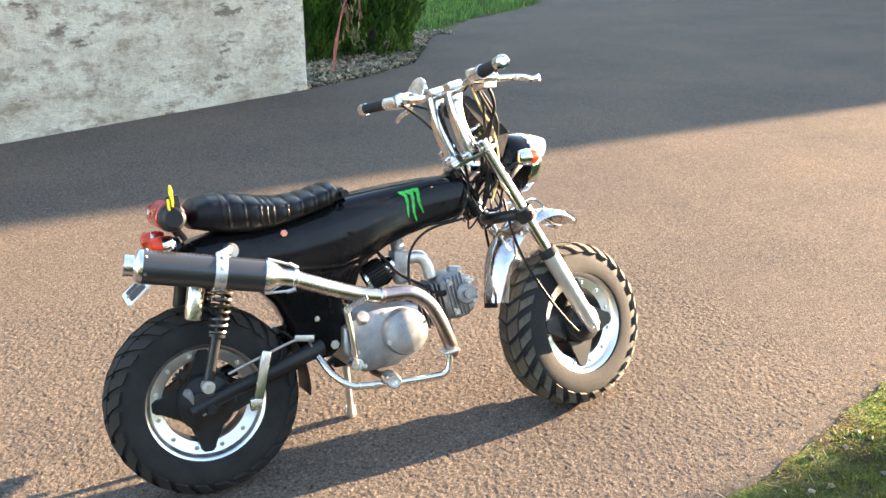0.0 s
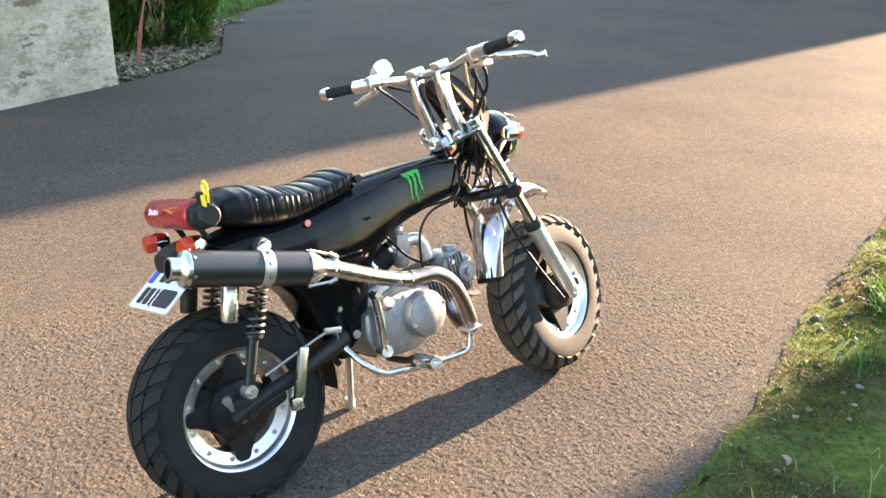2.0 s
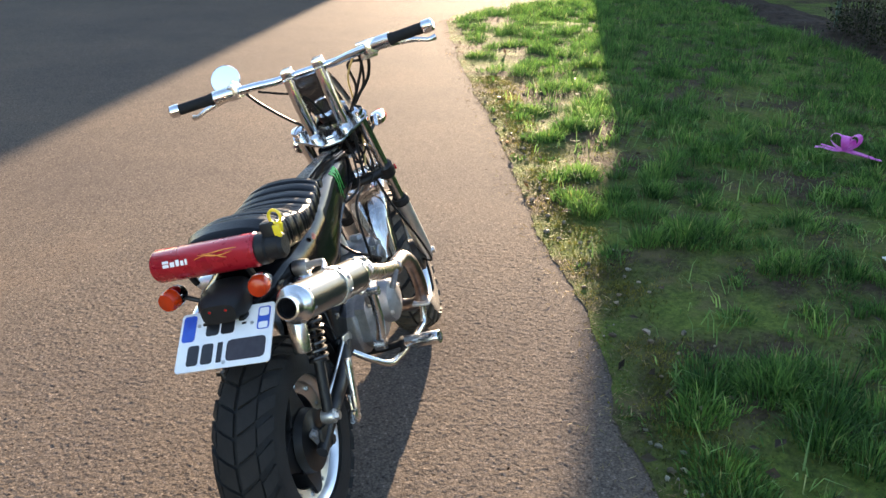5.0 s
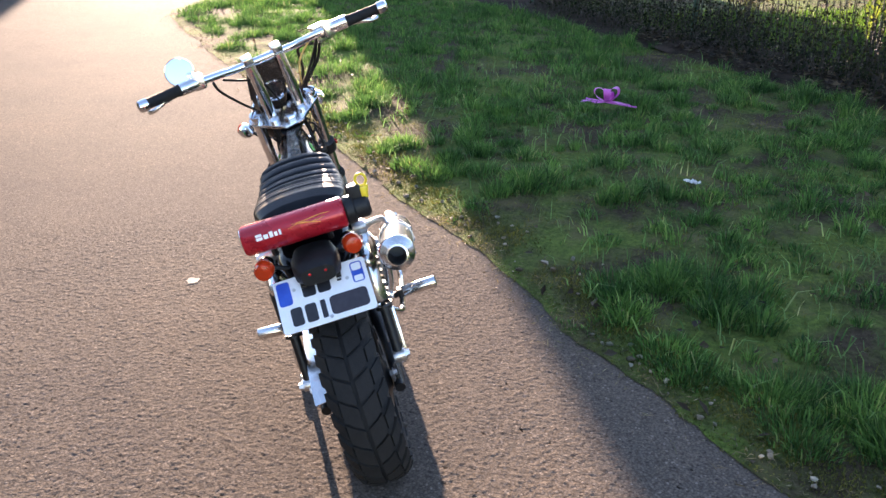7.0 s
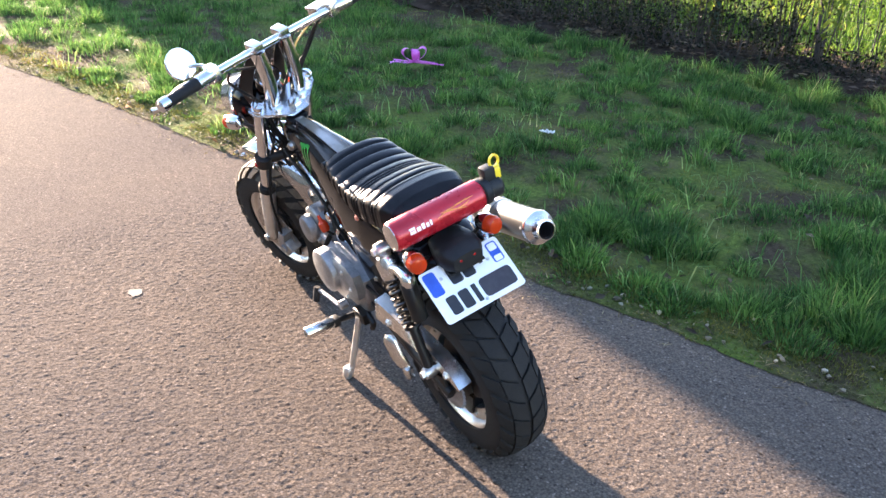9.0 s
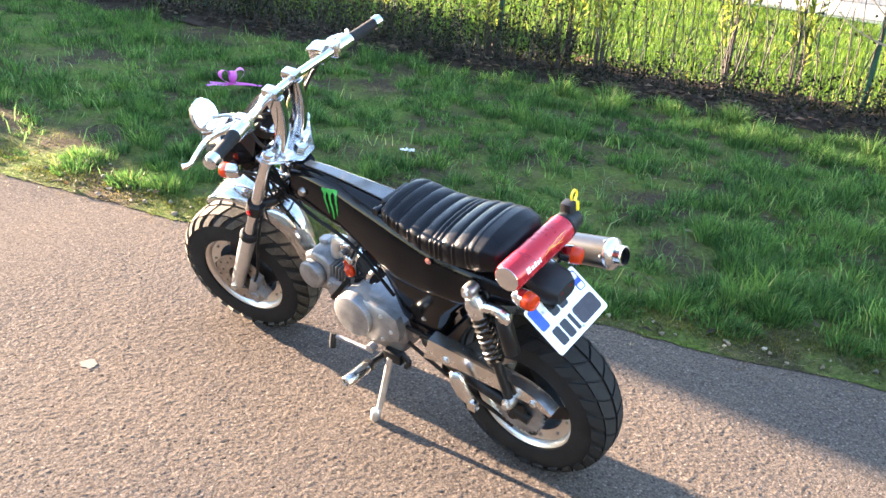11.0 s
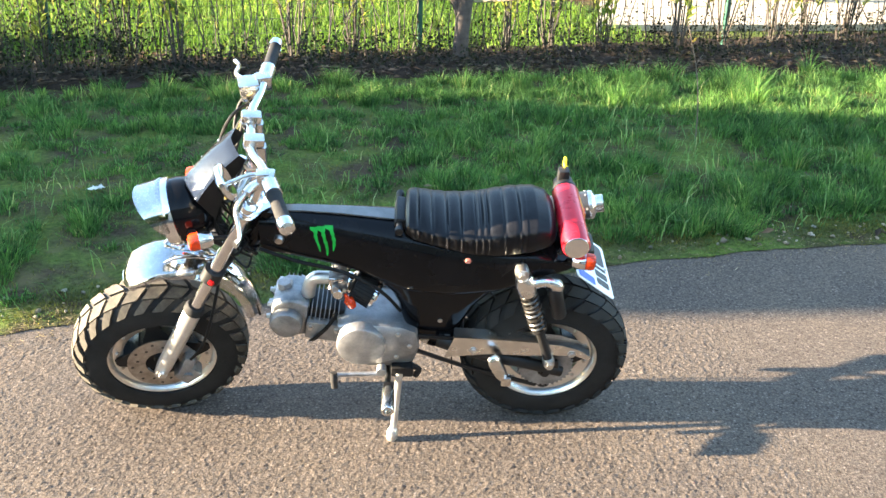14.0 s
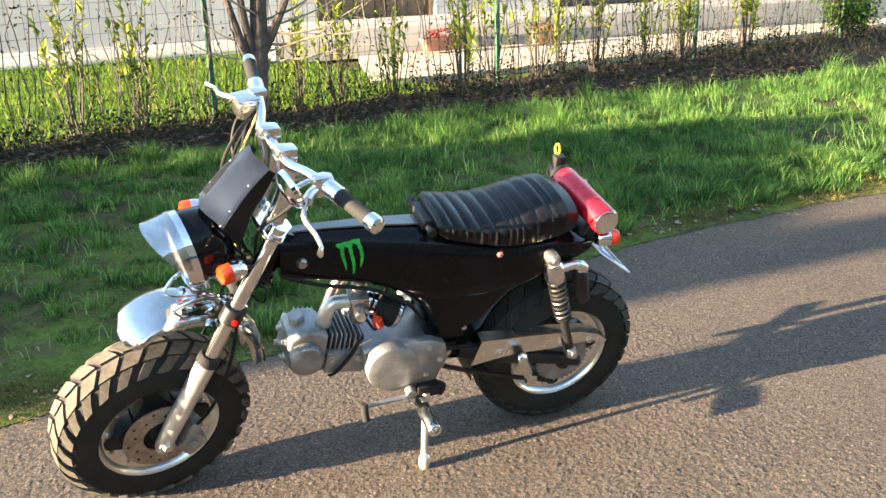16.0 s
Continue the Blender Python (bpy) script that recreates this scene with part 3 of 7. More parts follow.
def plain_house(name, x0, x1, y0, y1, h, ridge, label, eave=None, top=None):
    """An unseen house with a gabled roof, added to cast its shade over the drive."""
    t = thing(name, label, "house", m=pose((x0 + x1) / 2, (y0 + y1) / 2, -0.03))
    w, d = x1 - x0, y1 - y0
    bm = BM()
    box(bm, (w, d, h), pose(0, 0, h / 2))
    part("wall", bm, HOUSE, t)
    bm = BM()
    # the ridge stands in the middle, or, on a lopsided roof, near the steep side
    at, far = top if top else (0.5, h)
    ry = d * (at - 0.5)
    P = [(-w / 2, -d / 2, h), (w / 2, -d / 2, h), (w / 2, d / 2, far), (-w / 2, d / 2, far), (-w / 2, ry, h + ridge), (w / 2, ry, h + ridge)]
    v = [bm.verts.new(p) for p in P]
    for q in ((0, 1, 5, 4), (2, 3, 4, 5), (0, 4, 3), (1, 2, 5), (0, 3, 2, 1)):
        bm.faces.new([v[i] for i in q])
    part("roof", bm, ROOF, t)
    if eave:
        # boxed eave along the wall, added to shade the tarmac strip: underside, top, overhang
        lo, hi, out = eave
        part("eave", box(BM(), (w, out, hi - lo), pose(0, d / 2 + out / 2, (lo + hi) / 2), 0.02), SHUTTER, t)
    return t


TA = math.tan(radians(SUN_AZ))
# two unseen houses, added for the shade they cast; roof shapes set its edges
plain_house("unseen_house", 21, 30, 4.34 + 30 * TA, 18.0, 7.2, 2.0, "unseen white two-storey house with a tiled roof, added to shade the drive and wall")
plain_house("unseen_house", 14.5, 18, -1.37 + 14.5 * TA, 1.14 + 14.5 * TA, 2.80, 0.70, "unseen narrow white house with a lopsided tiled roof, added to shade the lawn", (2.78, 3.5, 0.28), (0.28, 3.0))



def shade_wall():
    """An unseen plain wall, added towards the sun to shade the lawn's far end."""
    bm = box(BM(), (0.22, 2.4, 1.97), pose(13.6, -1.57, 0.95), 0.01)
    box(bm, (0.30, 2.46, 0.05), pose(13.6, -1.57, 1.955), 0.008)
    tagged(part("unseen_shade_wall", bm, HOUSE), "unseen plain rendered wall added to shade the end of the lawn", "wall", kind="structure")


shade_wall()


def garden_house():
    t = thing("garden_house", "long white rendered house behind the garden fence", "house", m=pose(-2, -7.6, 0))
    # wall with door openings: pieces between openings
    openings = [(-2.0, 1.6), (-5.4, 1.6)]
    xs = [10.0]
    for c, w in openings:
        xs += [c + 2 + w / 2, c + 2 - w / 2]
    xs.append(-14.0)
    bm = BM()
    for a, b in zip(xs[0::2], xs[1::2]):
        box(bm, (a - b, 0.3, 3.2), pose((a + b) / 2, -0.15, 1.6))
    for c, w in openings:
        box(bm, (w, 0.3, 0.9), pose(c + 2, -0.15, 2.75))
        box(bm, (w, 0.3, 0.20), pose(c + 2, -0.15, 0.10))
    part("wall", bm, HOUSE, t)
    bm = BM()
    box(bm, (24, 0.03, 0.18), pose(-2, 0.016, 0.09), 0.006)
    part("plinth", bm, PLINTH, t)
    for c, w in openings:
        bm = BM()
        for s in (-1, 1):
            box(bm, (0.07, 0.08, 2.10), pose(c + 2 + s * (w / 2 - 0.035), -0.13, 1.25), 0.005)
        box(bm, (w - 0.14, 0.08, 0.07), pose(c + 2, -0.13, 2.265), 0.005)
        box(bm, (w - 0.14, 0.08, 0.07), pose(c + 2, -0.13, 0.235), 0.005)
        win = part("window", bm, SHUTTER, t)
        if c > -3:
            for k in range(10):
                x = c + 2 - w / 2 + 0.07 + (w - 0.14) * (k + 0.5) / 10
                part("slat", box(BM(), ((w - 0.14) / 10 - 0.012, 0.02, 1.96), pose(x, -0.135 + 0.004 * (k % 2), 1.25), 0.003), SHUTTER, win)
        bm = BM()
        box(bm, (w - 0.14, 0.012, 1.96), pose(c + 2, -0.165, 1.25))
        part("pane", bm, PANE, win)
    bm = BM()
    v = [bm.verts.new(p) for p in ((-14.4, 0.5, 3.2), (10.4, 0.5, 3.2), (10.4, -7, 5.6), (-14.4, -7, 5.6), (-14.4, 0.5, 3.05), (10.4, 0.5, 3.05), (10.4, -7, 5.45), (-14.4, -7, 5.45))]
    for q in ((0, 1, 2, 3), (4, 7, 6, 5), (0, 4, 5, 1), (2, 6, 7, 3), (1, 5, 6, 2), (0, 3, 7, 4)):
        bm.faces.new([v[i] for i in q])
    part("roof", bm, ROOF, t)


garden_house()


def patio():
    """A raised patio along the house, its front a pale rendered kerb."""
    bm = box(BM(), (13.6, 1.3, 0.34), pose(-7.2, -6.95, 0.17), 0.012)
    t = part("patio", bm, surf("patio_render", (0.15, 0.148, 0.145), (0.22, 0.217, 0.21), 2.0, 0.9, 0, 0.3, 60))
    tagged(t, "raised pale rendered patio edge along the white house", "patio", kind="structure")


patio()


def flower_trough(x, y, w, flowers):
    """A long terracotta trough with a rolled rim, earth and a few blooms."""
    t = thing("flower_trough", "low terracotta trough with red flowers on the terrace", "planter", "troughs on the terrace", m=pose(x, y, 0.06, 0, 0, 4))
    bm = BM()
    rings = []
    for z, a in ((0.0, 0.82), (0.12, 0.95), (0.125, 1.03), (0.15, 1.03), (0.15, 0.92), (0.125, 0.90)):
        rings.append([(px * a, py * a, z) for px, py in rounded(w, 0.18, 0.03, 3)])
    loft(bm, rings)
    part("trough", bm, ROOF, t)
    r = np.random.default_rng(int(w * 100))
    n = flowers
    C = np.stack([r.uniform(-w * 0.42, w * 0.42, n), r.uniform(-0.06, 0.06, n), r.uniform(0.16, 0.24, n)], 1)
    D = r.normal(size=(n, 3)) + (0, 0, 0.6)
    D /= np.linalg.norm(D, axis=1)[:, None]
    N = r.normal(size=(n, 3))
    N /= np.linalg.norm(N, axis=1)[:, None]
    V, F = leaf_quads(C, D, N, r.uniform(0.03, 0.06, n), r.uniform(0.02, 0.04, n))
    ob = raw("blooms", V.tolist(), F, BLOOM)
    ob.parent = t
    ob["kind"] = "stuff"


# ---- plants ----
rng = np.random.default_rng(5)


def blades(P, h, lean, width, rng, curl=0.5, head=None):
    """Grass blades at the points P (n,3): height and lean per blade. Returns verts, faces."""
    n = len(P)
    a = rng.uniform(0, 2 * math.pi, n)
    b = rng.uniform(0, 2 * math.pi, n) if head is None else head
    side = np.stack([np.cos(a), np.sin(a), np.zeros(n)], 1) * (width * rng.uniform(0.6, 1.3, n))[:, None]
    out = np.stack([np.cos(b), np.sin(b), np.zeros(n)], 1) * (lean * h)[:, None]
    up = np.zeros((n, 3))
    up[:, 2] = h
    m1 = P + up * 0.5 + out * 0.25
    tip = P + up * (1 - curl * lean[:, None] * 0.5) + out
    V = np.stack([P - side, P + side, m1 + side * 0.8, m1 - side * 0.8, tip], 1).reshape(-1, 3)
    i = np.arange(n) * 5
    F = [(q, q + 1, q + 2, q + 3) for q in i] + [(q + 3, q + 2, q + 4) for q in i]
    return V, F


def fbm(x, y, s, seed):
    return np.array([noise.noise((a * s, b * s, seed)) for a, b in zip(x, y)])


BARE = [(1.37, -0.03, 0.25), (0.55, 0.45, 0.14), (3.6, 1.25, 0.18), (4.84, 0.47, 0.32), (2.6, 1.1, 0.14), (-0.70, -0.40, 0.30), (3.1, 0.72, 0.22), (3.1, -0.47, 0.20), (4.9, -1.0, 0.40), (1.65, 1.02, 0.16), (2.3, 0.25, 0.18), (-0.75, -0.80, 0.14)]


def strip_grass(n, x0, x1, seed, per=60, h_mul=1.0):
    """Tufts over the roadside lawn: blades fanning out from each tuft, soil showing between them."""
    r = np.random.default_rng(seed)
    x = r.uniform(x0, x1, n)
    e = np.array([edge_y(q) for q in x])
    y = e - (e - np.array([bed_y(q) for q in x])) * r.uniform(0, 1, n)
    d = e - y
    patch = fbm(x, y, 1.1, 1.0) + 0.6 * fbm(x, y, 3.2, 2.0)
    far = np.clip((d - 0.5) / 0.9, 0, 1)
    clump = fbm(x, y, 4.6, 3.0) + 0.5 * fbm(x, y, 9.5, 4.0)
    # thicker and longer towards the house end
    lush = np.clip((1.0 - x) / 0.7, 0, 1)
    keep = (patch + 0.35 * far + 0.4 * lush + r.uniform(-0.25, 0.25, n)) > -0.33
    keep &= (clump + 0.30 * lush + r.uniform(-0.28, 0.28, n)) > -0.20
    keep &= (d > np.interp(x, [-1.0, 0.4, 1.4, 3.0, 5.0], [0.16, 0.16, 0.17, 0.17, 0.10]) + 0.15 * fbm(x, y, 4, 8.0)) | (r.uniform(0, 1, n) < 0.06)
    for bx_, by_, br_ in BARE:
        keep &= ((x - bx_) ** 2 / 2.2 + (y - by_) ** 2 > (br_ * (1 + 0.8 * clump)) ** 2) | (r.uniform(0, 1, n) < 0.06)
    # towards the drive the turf breaks up into single round tussocks
    keep &= (d > 0.75) | (r.uniform(0, 1, n) < 0.42 + 0.4 * lush * np.clip(d * 4 - 0.4, 0, 1))
    x, y, d, patch, clump, lush = x[keep], y[keep], d[keep], patch[keep], clump[keep], lush[keep]
    n = len(x)
    size = r.uniform(0.022, 0.075, n) * (1 + 0.5 * np.clip(patch, -0.5, 1))
    lone = (d < 0.75) & (d > 0.16) & (r.uniform(0, 1, n) < 0.30)
    size = np.where(lone, r.uniform(0.07, 0.115, n), size)
    tall = (0.026 + 0.095 * r.uniform(0, 1, n) ** 1.9 + 0.05 * np.clip(patch, 0, 1)) * h_mul
    tall *= (0.55 + 1.25 * np.clip(clump + 0.1, 0, 0.7)) * np.clip(0.45 + d * (1.6 + lush), 0.4, 1) * (1 + 0.35 * lush) * np.where(y < -1.0, 1.0 + 0.15 * np.clip(-1.0 - y, 0, 1), 1.0)
    tall = np.where(lone, r.uniform(0.07, 0.11, n) * np.clip(0.5 + d, 0.5, 1), tall)
    count = np.maximum(8, (np.where(lone, 2.2, 1.0) * per * (size / 0.045) * r.uniform(0.6, 1.3, n))).astype(int)
    k = np.repeat(np.arange(n), count)
    m = len(k)
    a = r.uniform(0, 2 * math.pi, m)
    q = np.sqrt(r.uniform(0, 1, m))
    bx_, by_ = x[k] + q * size[k] * np.cos(a), y[k] + q * size[k] * np.sin(a)
    ok = by_ < np.array([edge_y(u) for u in bx_]) - 0.01
    k, a, q, bx_, by_ = k[ok], a[ok], q[ok], bx_[ok], by_[ok]
    m = len(k)
    z = np.array([soil_z(u, v) for u, v in zip(bx_, by_)])
    h = tall[k] * r.uniform(0.45, 1.15, m) * (1.05 - 0.3 * q)
    lean = np.clip(0.12 + 0.75 * q * r.uniform(0.3, 1.3, m), 0.05, 1.2)
    return blades(np.stack([bx_, by_, z - 0.004], 1), h, lean, 0.0022, r, head=a + r.normal(size=m) * 0.5)


def add_blades(name, V, F, mat, label, category="grass"):
    ob = raw(name, V.tolist(), F, mat)
    tagged(ob, label, category, kind="stuff")
    return ob


V, F = strip_grass(4500, -2.6, 4.2, 11, 70)
add_blades("grass", V, F, GRASS, "fresh green tufted grass with bare patches beside the driveway")


def long_blades(n, x0, x1, seed):
    """Longer pale blades standing out of the turf, bent over at the tip."""
    r = np.random.default_rng(seed)
    x = r.uniform(x0, x1, n)
    e = np.array([edge_y(q) for q in x])
    y = e - 0.15 - (e - 0.15 - np.array([bed_y(q) for q in x])) * r.uniform(0, 1, n)
    k = (fbm(x, y, 4.6, 3.0) + 0.6 * fbm(x, y, 1.4, 12.0) + r.uniform(-0.25, 0.25, n) + 0.25 * np.clip(1.0 - x, 0, 1)) > 0.0
    x, y = x[k], y[k]
    z = np.array([soil_z(a, b) for a, b in zip(x, y)])
    h = 0.05 + (0.10 + 0.04 * np.clip(1.0 - x, 0, 1)) * r.uniform(0, 1, len(x)) ** 1.8
    return blades(np.stack([x, y, z - 0.004], 1), h, r.uniform(0.25, 1.1, len(x)), 0.0026, r, 0.9)


V, F = long_blades(7500, -3.0, 5.0, 14)
add_blades("long_grass", V, F, PALE_GRASS, "long pale grass blades standing out of the lawn")
V, F = strip_grass(5700, 4.2, 10.5, 12, 28, 1.2)
add_blades("grass", V, F, GRASS, "fresh green tufted grass with bare patches beside the driveway")
V, F = strip_grass(2600, -9, -2.6, 13, 26, 1.15)
add_blades("grass", V, F, GRASS, "fresh green tufted grass with bare patches beside the driveway")


def thatch(n, x0, x1, seed):
    """Short mossy blades and dead thatch between the tufts."""
    r = np.random.default_rng(seed)
    x = r.uniform(x0, x1, n)
    e = np.array([edge_y(q) for q in x])
    q_ = r.uniform(0, 1, n)
    y = np.where(q_ < 0.35, e + 0.01 - 0.34 * np.sqrt(q_ / 0.35) * r.uniform(0.5, 1, n), e + 0.01 - (e + 2.25) * ((q_ - 0.35) / 0.65) ** 1.15)
    k = (fbm(x, y, 2.1, 6.0) + 0.5 * fbm(x, y, 9.0, 7.0) + r.uniform(-0.3, 0.3, n)) > -0.28
    x, y, e = x[k], y[k], e[k]
    z = np.array([soil_z(a, b) for a, b in zip(x, y)])
    h = r.uniform(0.005, 0.020, len(x)) * np.clip(0.5 + (e - y) * 4, 0.4, 1)
    return blades(np.stack([x, y, z - 0.002], 1), h, r.uniform(0.3, 1.3, len(x)), 0.0018, r)


V, F = thatch(110000, -2.6, 5.5, 15)
add_blades("moss", V, F, MOSS, "short yellow-green moss and thatch between the grass tufts", "moss")


def field_grass(n, region, seed, hmin, hmax, width, z0=-0.035):
    r = np.random.default_rng(seed)
    x0, x1, y0, y1 = region
    x, y = r.uniform(x0, x1, n), r.uniform(y0, y1, n)
    return r, x, y


r, x, y = field_grass(62000, (-1.6, 7.5, -7.45, -1.0), 21, 0, 0, 0)
k = (y < np.array([fence_y(q) - 0.15 for q in x])) & (x > -1.25 - (y + 4.4) * 0.25)
x, y = x[k], y[k]
V, F = blades(np.stack([x, y, np.full(len(x), -0.036)], 1), 0.05 + 0.09 * r.uniform(0, 1, len(x)), r.uniform(0.1, 0.7, len(x)), 0.0045, r)
add_blades("grass", V, F, GRASS_SUN, "bright sunlit lawn behind the wire fence")

r, x, y = field_grass(42000, (3.2, 10.5, 8.2, 15.5), 22, 0, 0, 0)
k = y > np.interp(x, [3.2, 3.98, 4.3, 5.3, 7.07, 10.5], [9.6, 9.75, 9.9, 11.0, 12.3, 16.4]) + 0.08 * fbm(x, y, 3, 1)
x, y = x[k], y[k]
V, F = blades(np.stack([x, y, np.full(len(x), -0.036)], 1), 0.05 + 0.08 * r.uniform(0, 1, len(x)), r.uniform(0.1, 0.7, len(x)), 0.004, r)
add_blades("grass", V, F, GRASS, "shaded lawn behind the curved driveway edge")


def leaf_quads(C, D, N, length, width):
    """Folded leaves: centres C, directions D, normals N, all (n,3)."""
    S = np.cross(D, N)
    S /= np.maximum(1e-6, np.linalg.norm(S, axis=1))[:, None]
    L, W = np.asarray(length)[:, None], np.asarray(width)[:, None]
    base, tip = C - D * L / 2, C + D * L / 2
    mid = C + N * W * 0.18
    V = np.stack([base, mid + S * W / 2, tip, mid - S * W / 2, C], 1).reshape(-1, 3)
    i = np.arange(len(C)) * 5
    F = []
    for q in i:
        F += [(q, q + 1, q + 4), (q + 1, q + 2, q + 4), (q + 2, q + 3, q + 4), (q + 3, q, q + 4)]
    return V, F


def unit(v):
    return v / np.maximum(1e-6, np.linalg.norm(v, axis=1))[:, None]


BLOOM = grass_mat("red_bloom", (0.22, 0.02, 0.02), (0.40, 0.05, 0.04), (0.10, 0.16, 0.04))
flower_trough(-2.35, -6.05, 0.62, 90)
flower_trough(-3.60, -6.02, 0.30, 50)


def garden_bush(x, y, rad, h):
    """A loose evergreen bush by the house: leaning stems and clumps of small leaves."""
    r = np.random.default_rng(88)
    t = thing("garden_bush", "dark green evergreen bush in the sunlit garden", "shrub", m=pose(x, y, 0.02))
    C, D = [], []
    for k in range(15):
        a, q = r.uniform(0, 6.28), r.uniform(0.3, 1)
        tip = Vector((math.cos(a) * rad * q, math.sin(a) * rad * q, h * r.uniform(0.45, 1.0) * (1.15 - 0.5 * q)))
        part("stem", tube(BM(), [Vector((0, 0, 0)), tip * 0.5 + Vector((0, 0, h * 0.12)), tip], [0.014, 0.008, 0.003], 5, 3), BARK, t)
        for _ in range(150):
            u = r.uniform(0.35, 1.05)
            C.append(np.array(tip * u) + r.normal(size=3) * 0.075)
            D.append(r.normal(size=3) + (0, 0, 0.5))
    C, D = np.array(C), unit(np.array(D))
    V, F = leaf_quads(C, D, unit(r.normal(size=C.shape)), r.uniform(0.04, 0.08, len(C)), r.uniform(0.02, 0.04, len(C)))
    ob = raw("crown", V.tolist(), F, THUJA)
    ob.parent = t


garden_bush(-7.0, -4.75, 0.42, 0.75)

# leaf litter on the bed and scattered over the lawn
r = np.random.default_rng(31)
n = 4600
x = r.uniform(-5, 6, n)
y = np.array([bed_y(q) for q in x]) - 0.02 - r.uniform(0, 1, n) ** 1.2 * 0.85
z = 0.06 + r.uniform(0, 0.05, n)
C = np.stack([x, y, z], 1)
D = unit(np.stack([r.normal(size=n), r.normal(size=n), r.normal(size=n) * 0.12], 1))
N = unit(np.stack([r.normal(size=n) * 0.2, r.normal(size=n) * 0.2, np.ones(n)], 1))
V, F = leaf_quads(C, D, N, r.uniform(0.03, 0.08, n), r.uniform(0.02, 0.05, n))
add_blades("leaf_litter", V, F, DRYLEAF, "brown fallen leaves lying on the mulch bed", "leaves")
n = 260
x = r.uniform(-3, 7, n)
e = np.array([edge_y(q) for q in x])
y = e - r.uniform(0, 1, n) ** 1.5 * 2.6
C = np.stack([x, y, np.array([soil_z(a, b) for a, b in zip(x, y)]) + 0.02], 1)
D = unit(np.stack([r.normal(size=n), r.normal(size=n), r.normal(size=n) * 0.3], 1))
N = unit(np.stack([r.normal(size=n) * 0.4, r.normal(size=n) * 0.4, np.ones(n)], 1))
V, F = leaf_quads(C, D, N, r.uniform(0.02, 0.06, n), r.uniform(0.012, 0.035, n))
add_blades("fallen_leaves", V, F, DRYLEAF, "a few dry leaves scattered in the grass", "leaves")
# straw and crumbs along the tarmac's edge
n = 6000
x = r.uniform(-2.4, 8.6, n)
e = np.array([edge_y(q) for q in x])
off = r.normal(size=n) * 0.075 + 0.03 + 0.05 * fbm(x, x * 0, 3.0, 5.0)
y = e - off
C = np.stack([x, y, np.array([soil_z(a, b) if a2 > 0 else 0.0 for a, b, a2 in zip(x, y, off)]) + 0.006], 1)
D = unit(np.stack([r.normal(size=n), r.normal(size=n), r.normal(size=n) * 0.25], 1))
N = unit(np.stack([r.normal(size=n) * 0.4, r.normal(size=n) * 0.4, np.ones(n)], 1))
V, F = leaf_quads(C, D, N, 0.006 + 0.040 * r.uniform(0, 1, n) ** 2.4, r.uniform(0.0014, 0.0045, n))
STRAW = grass_mat("straw", (0.08, 0.06, 0.04), (0.24, 0.19, 0.115), (0.42, 0.36, 0.25))
add_blades("edge_straw", V, F, STRAW, "dead straw and crumbs along the driveway edge", "straw")


def pebbles(name, C, size, mat, label, seed):
    r = np.random.default_rng(seed)
    ico = bmesh.new()
    bmesh.ops.create_icosphere(ico, subdivisions=1, radius=1.0)
    bv = np.array([v.co[:] for v in ico.verts])
    bf = [[v.index for v in f.verts] for f in ico.faces]
    ico.free()
    VV, FF = [], []
    for i, (c, s) in enumerate(zip(C, size)):
        q = bv * (1 + 0.22 * r.normal(size=(len(bv), 1))) * s * r.uniform(0.6, 1.3, 3) * (1, 1, 0.7)
        a = r.uniform(0, 6.28)
        R = np.array([[math.cos(a), -math.sin(a), 0], [math.sin(a), math.cos(a), 0], [0, 0, 1]])
        VV.append(q @ R.T + c)
        FF += [[k + i * len(bv) for k in f] for f in bf]
    ob = raw(name, np.concatenate(VV).tolist(), FF, mat)
    return tagged(ob, label, "stones", kind="stuff")


r = np.random.default_rng(41)
n = 11000
x, y = r.uniform(2.0, 4.6, n), r.uniform(7.0, 9.9, n)
lo = np.interp(x, [2.0, 2.09, 2.7, 3.37, 4.3], [7.02, 7.07, 7.40, 7.92, 9.62])
k = (y > lo + 0.02) & (y < lo + 1.3)
C = np.stack([x[k], y[k], r.uniform(-0.02, 0.03, k.sum())], 1)
pebbles("gravel", C, r.uniform(0.008, 0.020, k.sum()), PEBBLE, "pale gravel bed at the foot of the shrubs", 42)
n = 180
x = r.uniform(-1.5, 5, n)
e = np.array([edge_y(q) for q in x])
y = e - 0.02 - np.abs(r.normal(size=n)) * 0.14
C = np.stack([x, y, np.array([soil_z(a, b) for a, b in zip(x, y)]) + 0.006], 1)
pebbles("pebbles", C, r.uniform(0.004, 0.014, n), PEBBLE, "small pale stones along the lawn edge", 43)


